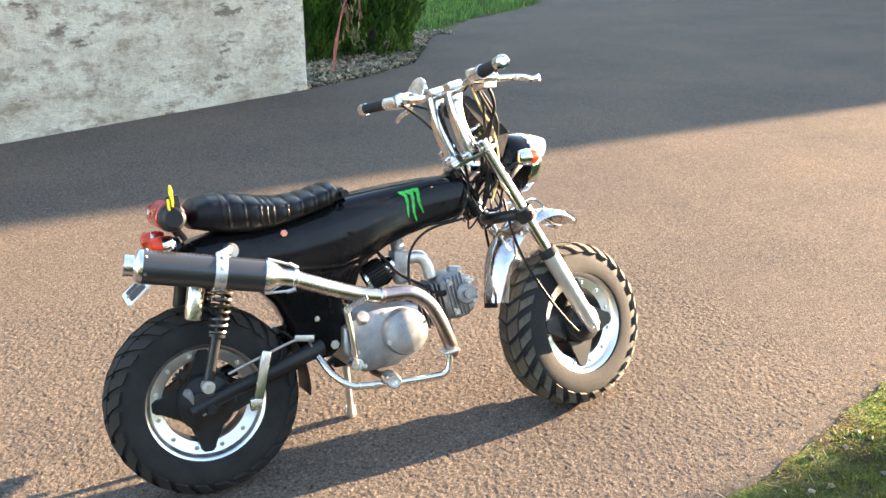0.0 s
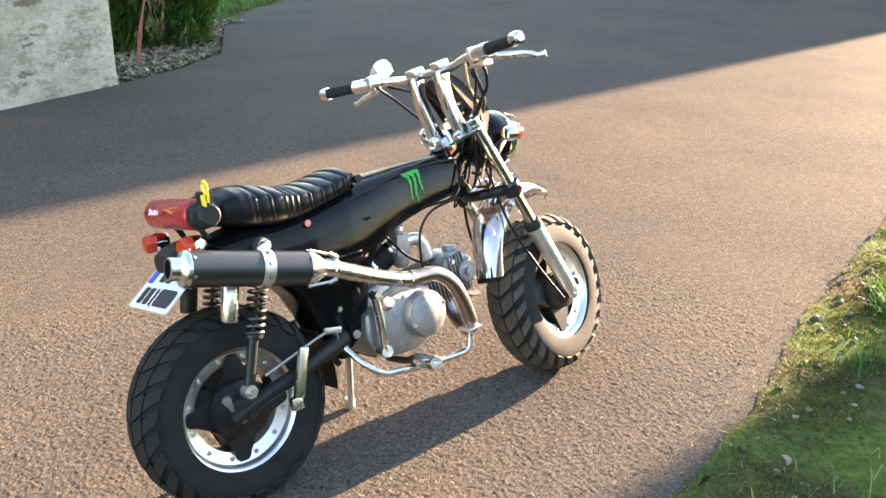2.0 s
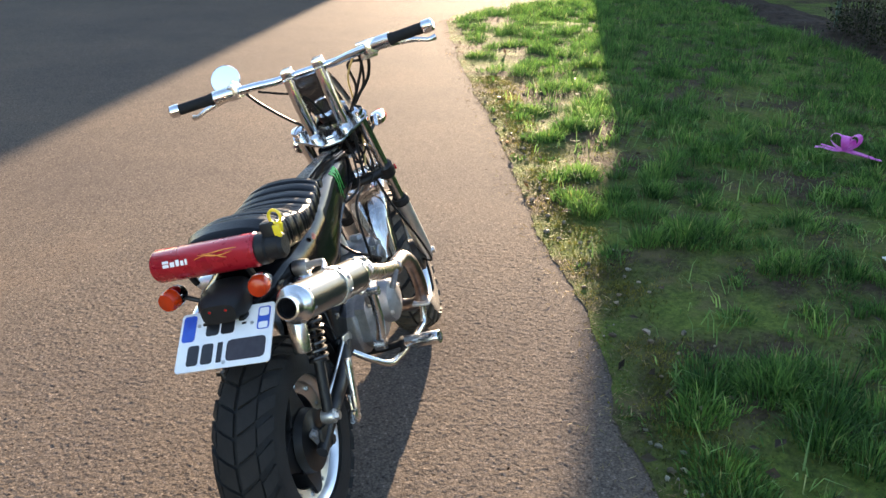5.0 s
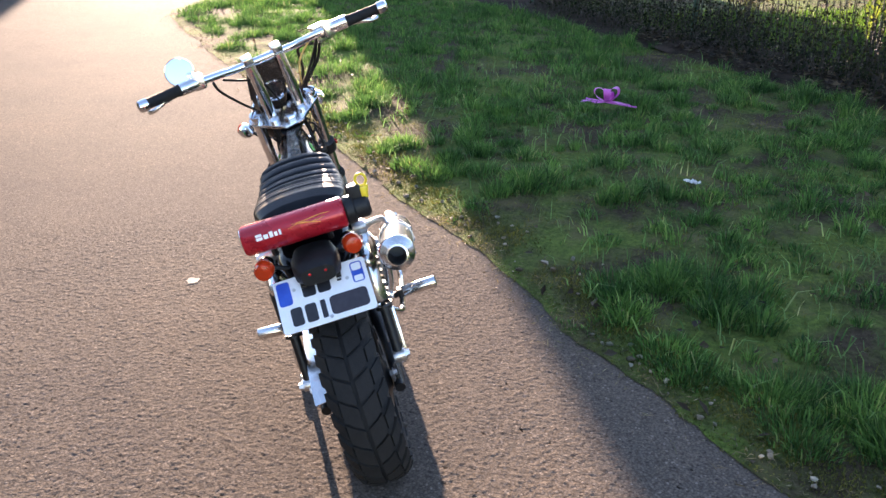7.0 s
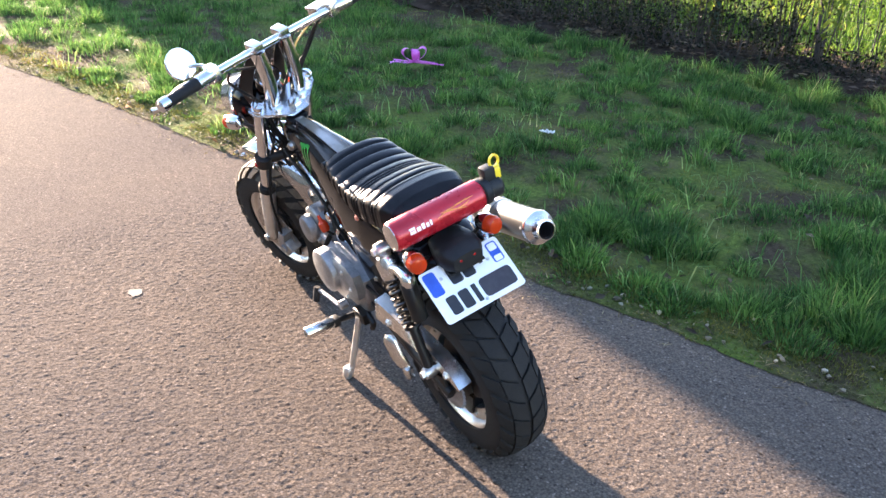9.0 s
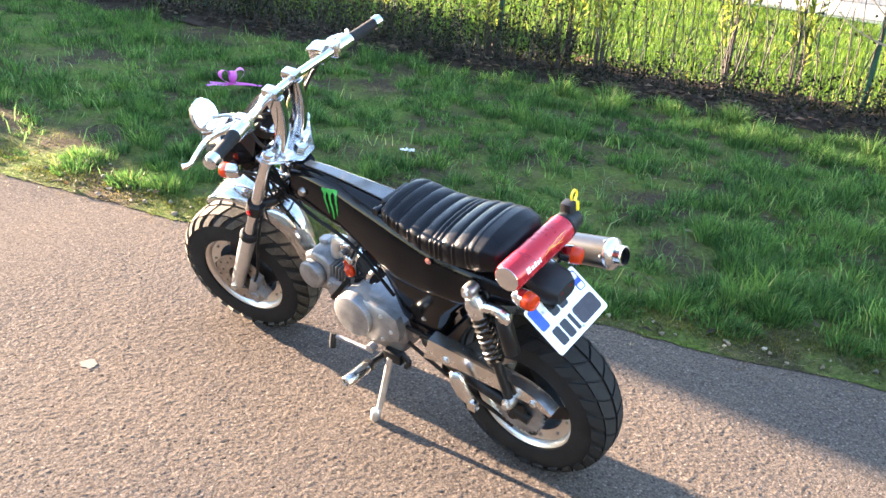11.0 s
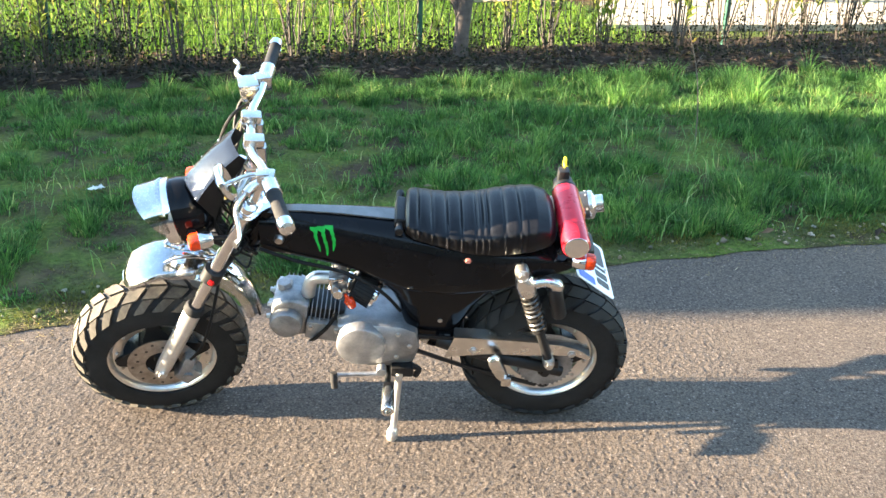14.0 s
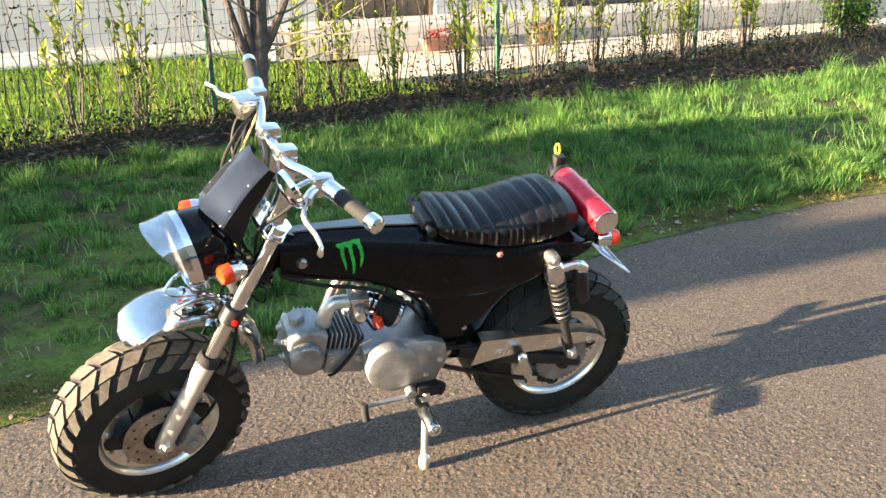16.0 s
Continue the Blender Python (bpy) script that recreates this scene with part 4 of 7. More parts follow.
# fence: posts and wire
def fence():
    t = thing("wire_fence", "dark green wire mesh fence on thin steel posts", "fence")
    px = (8.3, 5.75, 3.2, 0.69, -1.86, -4.4, -6.95)
    for x in px:
        bm = BM()
        box(bm, (0.035, 0.035, 1.62), pose(x, fence_y(x), 0.78, 0, 0, 7), 0.004)
        lathe(bm, [(0.0, 0.02), (0.014, 0.02), (0.022, 0.0), (0.0, 0.0)], (x, fence_y(x), 1.59), (0, 0, 1), 8)
        part("post", bm, FENCE_GREEN, t)
    verts, faces = [], []

    def wire(a, b, r=0.0020):
        a, b = Vector(a), Vector(b)
        d = (b - a).normalized()
        s = d.cross(Vector((0.3, 1, 0.2))).normalized()
        u = d.cross(s)
        i = len(verts)
        for p in (a, b):
            for q in range(3):
                w = 2.094 * q
                verts.append(tuple(p + r * (math.cos(w) * s + math.sin(w) * u)))
        for q in range(3):
            faces.append((i + q, i + (q + 1) % 3, i + 3 + (q + 1) % 3, i + 3 + q))
    for z in np.arange(0.06, 1.5, 0.1):
        for a, b in zip(px, px[1:]):
            wire((a, fence_y(a) + 0.02, z), (b, fence_y(b) + 0.02, z))
    for x in np.arange(-6.95, 8.3, 0.1):
        wire((x, fence_y(x) + 0.02, 0.05), (x, fence_y(x) + 0.02, 1.47))
    ob = raw("wire_mesh", verts, faces, GALV)
    ob.parent = t
    ob["kind"] = "stuff"


fence()


def climber():
    """Withered climbing stems with small dry leaves on the fence."""
    r = np.random.default_rng(51)
    bm = BM()
    LC, LD, LN, LL = [], [], [], []
    for x in np.arange(-6.9, 8.2, 0.062):
        x = x + r.uniform(-0.05, 0.05)
        h = r.uniform(0.9, 1.62)
        pts = []
        for k in range(7):
            q = k / 6
            pts.append((x + r.normal() * 0.025, fence_y(x) + 0.03 + r.normal() * 0.012, 0.03 + h * q))
        tube(bm, pts, [0.0048, 0.0036, 0.0024], 4, 2)
        for p in pts:
            for _ in range(r.integers(2, 6) + (11 if x > 2.6 else 0)):
                LC.append(np.array(p) + r.normal(size=3) * (0.05, 0.03, 0.08))
                LD.append(r.normal(size=3))
                LN.append(r.normal(size=3) + (0, 1, 0))
                LL.append(r.uniform(0.014, 0.036))
    t = thing("climbing_plant", "withered climbing stems with small dry leaves on the wire fence", "plant", kind="stuff")
    part("stems", bm, DARK_TWIG, t)
    V, F = leaf_quads(np.array(LC), unit(np.array(LD)), unit(np.array(LN)), np.array(LL), np.array(LL) * 0.6)
    ob = raw("leaves", V.tolist(), F, VINELEAF)
    ob.parent = t


climber()


def undergrowth():
    """Low scrub along the foot of the fence, its leaves darkened for the shade there."""
    r = np.random.default_rng(52)
    bm = BM()
    LC, LD = [], []
    for _ in range(2300):
        x = r.uniform(-7, 8)
        if x < 2.6 and r.uniform() < 0.4:
            continue
        q = r.uniform(0, 1) ** 0.8
        y = bed_y(x) - 0.12 + (fence_y(x) + 0.12 - bed_y(x)) * q
        h = (r.uniform(0.04, 0.14) + 0.26 * q * r.uniform(0.2, 1)) * (1.8 if x > 2.6 else 1.0)
        a = r.uniform(0, 6.28)
        p0 = Vector((x, y, 0.04))
        p1 = p0 + Vector((math.cos(a) * h * 0.5, math.sin(a) * h * 0.35, h))
        mid = (p0 + p1) / 2 + Vector((r.normal() * 0.03, r.normal() * 0.03, 0.02))
        tube(bm, [p0, mid, p1], [0.003, 0.0025, 0.0012], 3)
        for _ in range(10):
            LC.append(np.array(p0.lerp(p1, r.uniform(0.3, 1.0))) + r.normal(size=3) * 0.035)
            LD.append(r.normal(size=3))
    t = thing("undergrowth", "low leafy scrub at the foot of the fence, shade put into its dark leaves", "plant", kind="stuff")
    part("stems", bm, DARK_TWIG, t)
    LC, LD = np.array(LC), unit(np.array(LD))
    V, F = leaf_quads(LC, LD, unit(np.random.default_rng(3).normal(size=LD.shape)), r.uniform(0.016, 0.042, len(LC)), r.uniform(0.010, 0.022, len(LC)))
    # near-black leaves: the shade under the fence is in the colour
    UG = grass_mat("shaded_scrub_leaf", (0.007, 0.011, 0.004), (0.018, 0.024, 0.008), (0.035, 0.026, 0.016))
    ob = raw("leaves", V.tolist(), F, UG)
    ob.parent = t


undergrowth()


def laurel():
    r = np.random.default_rng(61)
    t = thing("laurel_shrub", "young laurel shrub with upright yellow-green leaves by the fence", "shrub", "laurels along the fence")
    C, D, N = [], [], []
    for _ in range(9):
        bm = BM()
        a, h = r.uniform(0, 6.28), r.uniform(0.5, 1.02)
        s = r.uniform(0.03, 0.22)
        pts = [Vector((0.03 * math.cos(a), 0.03 * math.sin(a), 0)), Vector((s * 0.6 * math.cos(a), s * 0.6 * math.sin(a), h * 0.5)), Vector((s * math.cos(a), s * math.sin(a), h))]
        tube(bm, pts, [0.008, 0.005, 0.002], 5, 3)
        part("stem", bm, DARK_TWIG, t)
        for q in np.linspace(0.48, 1.0, 11):
            p = pts[0].lerp(pts[1], q * 2) if q < 0.5 else pts[1].lerp(pts[2], q * 2 - 1)
            b = r.uniform(0, 6.28)
            d = np.array((math.cos(b), math.sin(b), r.uniform(0.5, 1.5)))
            d /= np.linalg.norm(d)
            C.append(np.array(p) + d * 0.045)
            D.append(d)
            N.append(np.cross(d, (-math.sin(b), math.cos(b), 0)))
    n = len(C)
    V, F = leaf_quads(np.array(C), np.array(D), unit(np.array(N)), r.uniform(0.075, 0.135, n), r.uniform(0.030, 0.048, n))
    ob = raw("leaves", V.tolist(), F, LAUREL)
    ob.parent = t
    return t


first = laurel()
spots = [(2.35, 0.25, 1.0), (1.65, 0.3, 1.05), (0.0, 0.15, 0.9), (-0.75, 0.3, 0.8), (-1.95, 0.28, 1.05), (-2.75, 0.3, 0.95), (-3.5, 0.2, 0.85), (-4.4, 0.28, 1.0), (-5.4, 0.25, 0.95), (3.2, 0.3, 0.8), (4.3, 0.3, 1.0), (5.5, 0.25, 0.9), (-1.35, 0.1, 1.1), (-2.35, 0.05, 0.9), (-3.1, 0.12, 1.1), (-3.95, 0.1, 0.95), (-0.35, 0.2, 1.0), (2.75, 0.1, 1.05), (-4.9, 0.1, 1.1)]
first.matrix_world = pose(1.2, fence_y(1.2) - 0.25, 0.0)
for i, (x, d, s) in enumerate(spots):
    copy_thing(first, pose(x, fence_y(x) - d + (0.45 if i % 3 == 0 else 0), 0.02, 0, 0, 57 * i) @ Matrix.Diagonal((s, s, s, 1)))


def small_tree():
    r = np.random.default_rng(71)
    t = thing("young_tree", "young bare tree with forked trunk in the mulch bed", "tree", m=pose(0.38, -2.50, 0.02))
    bm = BM()
    tube(bm, [(0, 0, -0.02), (0.01, 0.0, 0.12), (-0.01, 0.01, 0.4), (-0.03, 0.0, 0.8), (-0.08, 0.02, 1.4), (-0.12, 0.0, 2.2), (-0.1, 0.05, 3.0)], [0.080, 0.058, 0.055, 0.062, 0.046, 0.030, 0.010], 14, 4)
    for v in bm.verts:
        v.co += Vector((noise.noise(v.co * 9), noise.noise(v.co * 9 + Vector((5, 0, 0))), 0)) * 0.010
    part("trunk", bm, BARK, t)
    limbs = [((0.0, 0.0, 0.38), (0.07, 0.03, 0.75), (0.13, 0.05, 1.3), (0.20, 0.08, 2.0), (0.30, 0.1, 2.6)),
             ((0.0, 0, 0.30), (0.14, 0.02, 0.75), (0.24, -0.05, 1.3), (0.30, -0.1, 2.2)),
             ((-0.05, 0, 0.55), (-0.25, 0.1, 1.0), (-0.42, 0.12, 1.6), (-0.48, 0.1, 2.4))]
    for L in limbs:
        bm = BM()
        tube(bm, L, [0.034, 0.026, 0.016, 0.006], 8, 4)
        part("limb", bm, BARK, t)
    for k in range(16):
        z = r.uniform(0.35, 1.7)
        a = r.choice((-1, 1))
        L = r.uniform(0.4, 1.0)
        pts = [Vector((-0.05, 0, z))]
        d = Vector((a * 0.8, r.uniform(-0.1, 0.6), r.uniform(-0.05, 0.45))).normalized()
        for q in range(4):
            d = (d + Vector((0, 0, 0.12)) + Vector(r.normal(size=3)) * 0.18).normalized()
            pts.append(pts[-1] + d * L / 4)
        bm = BM()
        tube(bm, pts, [0.010, 0.006, 0.002], 5, 3)
        for q in range(2, 5):
            e = pts[q] + Vector(r.normal(size=3)) * 0.12 + Vector((0, 0, 0.1))
            tube(bm, [pts[q], e], [0.003, 0.001], 4)
        part("branch", bm, TWIG_PALE, t)


small_tree()


def conifer(x, y, rad, h, seed):
    r = np.random.default_rng(seed)
    t = thing("conifer_shrub", "dense dark green conifer shrub at the wall corner", "shrub", m=pose(x, y, -0.03))
    bm = BM()
    tube(bm, [(0, 0, 0), (0.01, 0, h * 0.5), (0, 0, h * 0.9)], [0.05, 0.035, 0.01], 7, 3)
    part("trunk", bm, BARK, t)
    n = 17000
    a = r.uniform(0, 6.28, n)
    q = r.uniform(0, 1, n) ** 0.8
    z = 0.06 + q * h
    lump = np.array([0.85 + 0.28 * noise.noise((math.cos(u) * 2.2, math.sin(u) * 2.2, v * 3 + seed)) for u, v in zip(a, z)])
    R = rad * np.sqrt(np.clip(1 - ((q - 0.28) / 0.78) ** 2, 0.02, 1)) * lump * (1 - 0.35 * r.uniform(0, 1, n) ** 2)
    C = np.stack([R * np.cos(a), R * np.sin(a), z], 1)
    D = unit(np.stack([np.cos(a) * 0.5, np.sin(a) * 0.5, np.ones(n)], 1) + r.normal(size=(n, 3)) * 0.35)
    N = unit(np.stack([np.cos(a), np.sin(a), np.zeros(n)], 1) + r.normal(size=(n, 3)) * 0.5)
    V, F = leaf_quads(C, D, N, r.uniform(0.06, 0.13, n), r.uniform(0.016, 0.036, n))
    ob = raw("crown", V.tolist(), F, THUJA)
    ob.parent = t


conifer(2.55, 8.55, 0.42, 2.3, 81)
conifer(3.25, 8.75, 0.55, 2.5, 82)


def dead_stalk():
    r = np.random.default_rng(91)
    t = thing("drooping_plant", "wilted reddish stalk with drooping brown leaves in the gravel", "plant", m=pose(2.44, 7.55, -0.03))
    bm = BM()
    tube(bm, [(0, 0, 0), (0.05, 0, 0.25), (0.12, 0.02, 0.55), (0.20, 0.03, 0.72), (0.27, 0.03, 0.70), (0.30, 0.03, 0.5)], [0.010, 0.007, 0.003], 5, 4)
    tube(bm, [(0.02, 0.02, 0), (0.06, 0.05, 0.3), (0.17, 0.06, 0.6), (0.19, 0.06, 0.45)], [0.008, 0.005, 0.003], 5, 4)
    part("stems", bm, surf("red_stalk", (0.16, 0.03, 0.03), (0.30, 0.09, 0.06), 30, 0.7), t)
    n = 40
    C = np.stack([r.uniform(0.12, 0.30, n), r.uniform(0, 0.07, n), r.uniform(0.3, 0.68, n)], 1)
    D = unit(np.stack([r.normal(size=n) * 0.2, r.normal(size=n) * 0.2, -np.ones(n)], 1))
    V, F = leaf_quads(C, D, unit(r.normal(size=(n, 3))), r.uniform(0.06, 0.16, n), r.uniform(0.01, 0.025, n))
    ob = raw("leaves", V.tolist(), F, STRAW)
    ob.parent = t


dead_stalk()


def ribbon_toy():
    """A magenta ribbon bow tied on a thin stick, lying in the grass."""
    t = thing("ribbon_stick", "magenta ribbon bow tied to a thin stick lying in grass", "ribbon", m=pose(3.64, 0.16, 0.055, 0, 0, 62) @ Matrix.Diagonal((0.85, 0.85, 0.85, 1)))
    bm = BM()
    tube(bm, [(-0.20, 0, 0.0), (-0.1, 0.01, 0.012), (0.05, 0, 0.025), (0.17, -0.02, 0.035)], 0.006, 8, 4)
    part("stick", bm, PINK, t)
    # petals of the bow: broad folded loops fanned round the knot
    for k, (turn, tilt, l, w) in enumerate(((15, 48, 0.12, 0.055), (165, 52, 0.13, 0.06), (95, 70, 0.10, 0.05), (250, 40, 0.08, 0.05))):
        bm = BM()
        M = pose(0.02, 0, 0.03, 0, -tilt, turn)
        L, R = [], []
        for i in range(15):
            q = i / 14
            a = 2 * math.pi * q
            x, z = l * 0.5 * (1 - math.cos(a)), 0.026 * math.sin(a) * (1.2 - 0.4 * math.cos(a))
            ww = w * (0.25 + 0.75 * math.sin(math.pi * q) ** 0.7) / 2
            L.append(bm.verts.new(M @ Vector((x, -ww, z + 0.006 * math.sin(9 * q + k)))))
            R.append(bm.verts.new(M @ Vector((x + 0.008 * math.sin(5 * q + k), ww, z))))
        for i in range(14):
            bm.faces.new((L[i], L[i + 1], R[i + 1], R[i]))
        bmesh.ops.solidify(bm, geom=bm.faces[:], thickness=0.0010)
        part("loop", bm, PINK, t)
    for k, P in enumerate((((0.0, 0.0, 0.03), (0.08, 0.02, 0.02), (0.15, 0.025, 0.03), (0.20, 0.01, 0.02)), ((-0.01, 0.0, 0.03), (-0.08, 0.02, 0.025), (-0.15, 0.015, 0.012)))):
        bm = BM()
        L, R = [], []
        for p in smooth_path(P, 5):
            L.append(bm.verts.new(p + Vector((0, -0.013, 0.004))))
            R.append(bm.verts.new(p + Vector((0, 0.013, -0.002))))
        for i in range(len(L) - 1):
            bm.faces.new((L[i], L[i + 1], R[i + 1], R[i]))
        bmesh.ops.solidify(bm, geom=bm.faces[:], thickness=0.0010)
        part("tail", bm, PINK, t)


ribbon_toy()


def paper_scrap():
    """A crumpled scrap of white paper in the grass."""
    bm = BM()
    r = random.Random(4)
    G = {}
    for i in range(9):
        for j in range(7):
            u, v = i / 8 - 0.5, j / 6 - 0.5
            k = 1 - 0.35 * noise.noise((u * 3, v * 3, 1))
            G[i, j] = bm.verts.new((u * 0.075 * k, v * 0.055 * k, 0.012 + 0.018 * noise.noise((u * 6, v * 6, 7)) + r.uniform(-0.003, 0.003)))
    for i in range(8):
        for j in range(6):
            bm.faces.new((G[i, j], G[i + 1, j], G[i + 1, j + 1], G[i, j + 1]))
    bmesh.ops.solidify(bm, geom=bm.faces[:], thickness=0.0006)
    ob = part("paper_scrap", bm, WHITE_PRINT, xf=pose(2.16, 0.30, 0.045, 8, 0, 30))
    tagged(ob, "crumpled scrap of white paper lying in the grass", "paper")



paper_scrap()


def dry_weed():
    """A thin dead stalk standing in the lawn, with one yellowed leaf near its tip."""
    t = thing("dry_weed", "thin dead weed stalk with a yellowed leaf in the lawn", "weed", m=pose(-0.86, -0.65, 0.0))
    part("stalk", tube(BM(), [(0, 0, 0), (0.01, 0, 0.2), (0.05, 0.02, 0.42), (0.11, 0.02, 0.62), (0.14, 0.02, 0.70)], [0.004, 0.003, 0.0015], 6, 4), TWIG, t)
    for a, b in (((0.03, 0.01, 0.33), (-0.03, 0.03, 0.40)), ((0.06, 0.02, 0.46), (0.02, 0.0, 0.52)), ((0.09, 0.02, 0.56), (0.13, 0.04, 0.60))):
        part("twig", tube(BM(), [a, b], [0.0018, 0.0010], 5), TWIG, t)
    bm = BM()
    plate_shape(bm, [(0, -0.012), (0.018, -0.016), (0.034, 0.0), (0.018, 0.014), (0, 0.010)], pose(0.075, 0.02, 0.60, 60, 20, 30), 0.0012)
    part("leaf", bm, YELLOWED, t, "yellowed leaf")


YELLOWED = surf("yellowed_leaf", (0.42, 0.25, 0.03), (0.60, 0.38, 0.05), 60, 0.6)
dry_weed()


def dried_splash():
    """A pale dried splash on the tarmac, uneven in outline."""
    bm = BM()
    ring = []
    for k in range(26):
        a = 2 * math.pi * k / 26
        q = 0.021 * (1 + 0.5 * noise.noise((math.cos(a) * 1.6, math.sin(a) * 1.6, 3)))
        ring.append((q * 1.3 * math.cos(a), q * math.sin(a)))
    plate_shape(bm, ring, Matrix.Identity(4), 0.0012)
    ob = part("dried_splash", bm, surf("pale_splash", (0.078, 0.065, 0.052), (0.112, 0.094, 0.073), 60, 0.85), xf=pose(1.57, 2.512, 0.0022))
    tagged(ob, "small pale dried splash on the tarmac", "stain", kind="structure")


dried_splash()

# ---- the motorcycle ----
# own axes: x forwards, y to its left, z up along its leaning middle plane
LEAN_DEG, TURN_DEG, RAKE = 14.5, 13.0, 27.9
bike = thing("motorcycle", "small black motorcycle with fat tyres leaning on its side stand", "motorcycle",
             m=Matrix.Translation((0, 1.950, 0)) @ Matrix.Rotation(radians(-LEAN_DEG), 4, 'X'))
SX = Vector((-math.sin(radians(RAKE)), 0, math.cos(radians(RAKE))))   # the steering axis
SO = Vector((1.072, 0, 0.756))
STEER = Matrix.Translation(SO + Vector((0, -0.010, 0))) @ Matrix.Rotation(radians(TURN_DEG), 4, SX) @ Matrix.Translation(-SO)
# the bar sits slightly askew in its clamps
BSTEER = Matrix.Translation(SO + Vector((0.004, -0.008, 0))) @ Matrix.Rotation(radians(9.6), 4, SX) @ Matrix.Translation(-SO)
AX_R, AX_F, R_TYRE = Vector((0.342, 0, 0.236)), Vector((1.404, 0, 0.235)), 0.236


def tyre_profile(R, w, ri):
    """Half-round carcass from bead to bead."""
    P = []
    for a in np.linspace(-128, 128, 25):
        s, c = math.sin(radians(a)), math.cos(radians(a))
        y = w / 2 * math.copysign(abs(s) ** 0.75, s)
        r = (R - 0.062) + 0.062 * (math.copysign(abs(c) ** 0.62, c))
        P.append((max(ri, r), y))
    return P


def wheel(name, c, w, xf, label, tread, fill):
    """Split rim with a four-armed black hub, tyre with blocky tread."""
    hub = BM()
    lathe(hub, [(0, -0.062), (0.020, -0.062), (0.024, -0.05), (0.058, -0.046), (0.062, -0.02), (0.062, 0.02), (0.058, 0.046), (0.024, 0.05), (0.020, 0.062), (0, 0.062)], c, (0, 1, 0), 28)
    hub_ob = part(name, hub, BLACK, bike, label, xf)
    for k in range(4):
        arm = BM()
        m = Matrix.Translation(c) @ Matrix.Rotation(radians(90 * k + 4), 4, 'Y')
        plate_shape(arm, [(0.05, -0.050), (0.075, -0.030), (0.105, -0.020), (0.124, -0.017), (0.130, 0.0), (0.124, 0.017), (0.105, 0.020), (0.075, 0.030), (0.05, 0.050)],
                    m @ pose(0, 0, 0, 90, 0, 0), 0.082)
        bmesh.ops.bevel(arm, geom=arm.edges[:], offset=0.004, segments=2, affect='EDGES')
        part("spoke", arm, BLACK, hub_ob, "", xf)
    rim = BM()
    h = w * 0.43
    prof = [(0.147, -h), (0.152, -h + 0.004), (0.147, -h + 0.010), (0.139, -h + 0.014), (0.136, -0.030), (0.116, -0.020), (0.114, 0), (0.116, 0.020), (0.136, 0.030),
            (0.139, h - 0.014), (0.147, h - 0.010), (0.152, h - 0.004), (0.147, h), (0.141, h - 0.002), (0.135, h - 0.010), (0.131, 0.038), (0.104, 0.030), (0.104, 0.022), (0.109, 0.0), (0.104, -0.022), (0.104, -0.030),
            (0.131, -0.038), (0.135, -h + 0.010), (0.141, -h + 0.002)]
    lathe(rim, prof, c, (0, 1, 0), 56, closed=True)
    part("rim", rim, RIM, hub_ob, "polished aluminium split rim", xf)
    bm = BM()
    for k in range(12):
        a = radians(30 * k + 12)
        for s in (-1, 1):
            bolt(bm, c + Vector((0.119 * math.cos(a), s * 0.034, 0.119 * math.sin(a))), (0, s, 0), 0.0045, 0.005)
    part("rim_bolts", bm, ZINC, hub_ob, "", xf)["kind"] = "stuff"
    ty = BM()
    P = tyre_profile(R_TYRE - 0.007, w, 0.144)
    lathe(ty, P, c, (0, 1, 0), 64)
    tyre = part("tyre", ty, RUBBER, hub_ob, "fat black block-tread tyre", xf)
    # tread: four rows of close-set slanting blocks, one mesh a row, turned round the axle
    n = 27
    for row, (ang0, ang1, ph) in enumerate(((-68, -33, 0.0), (-29, -1.5, 0.42), (1.5, 29, 0.92), (33, 68, 0.5))):
        tr = BM()
        span = 2 * math.pi / n * (fill if row in (1, 2) else fill - 0.26)
        skew = 0.16 if row in (0, 1) else -0.16
        lo, hi = [], []
        for ai, ti in ((ang0, 0), (ang0, 1), ((ang0 + ang1) / 2, 1), (ang1, 1), (ang1, 0), ((ang0 + ang1) / 2, 0)):
            th = span * ti + skew * (ai - ang0) / 40.0
            s_, c_ = math.sin(radians(ai)), math.cos(radians(ai))
            y = w / 2 * math.copysign(abs(s_) ** 0.75, s_)
            r_ = (R_TYRE - 0.007 - 0.062) + 0.062 * abs(c_) ** 0.62
            for dst, up, shrink in ((lo, -0.005, 1.0), (hi, 0.007, 0.96)):
                r2, y2 = r_ + up * max(0.55, c_), y + up * s_ * 1.1
                th2 = span / 2 + (th - span / 2) * shrink
                dst.append(tr.verts.new((r2 * math.cos(th2), y2, r2 * math.sin(th2))))
        tr.faces.new(hi)
        for i in range(6):
            tr.faces.new((lo[i], lo[(i + 1) % 6], hi[(i + 1) % 6], hi[i]))
        me = finish(tr, "tread_block", tread, 30)
        for k in range(n):
            blk = new("tread_block", me)
            blk.parent = hub_ob
            blk.matrix_basis = (xf if xf is not None else Matrix()) @ Matrix.Translation(c) @ Matrix.Rotation(-2 * math.pi * (k + ph) / n, 4, 'Y')
    return hub_ob


rear = wheel("rear_wheel", AX_R, 0.132, None, "black hub with polished rim and fat tyre", TREAD_DARK, 0.90)
front = wheel("front_wheel", AX_F, 0.128, STEER, "black hub with polished rim and fat tyre", TREAD, 0.80)

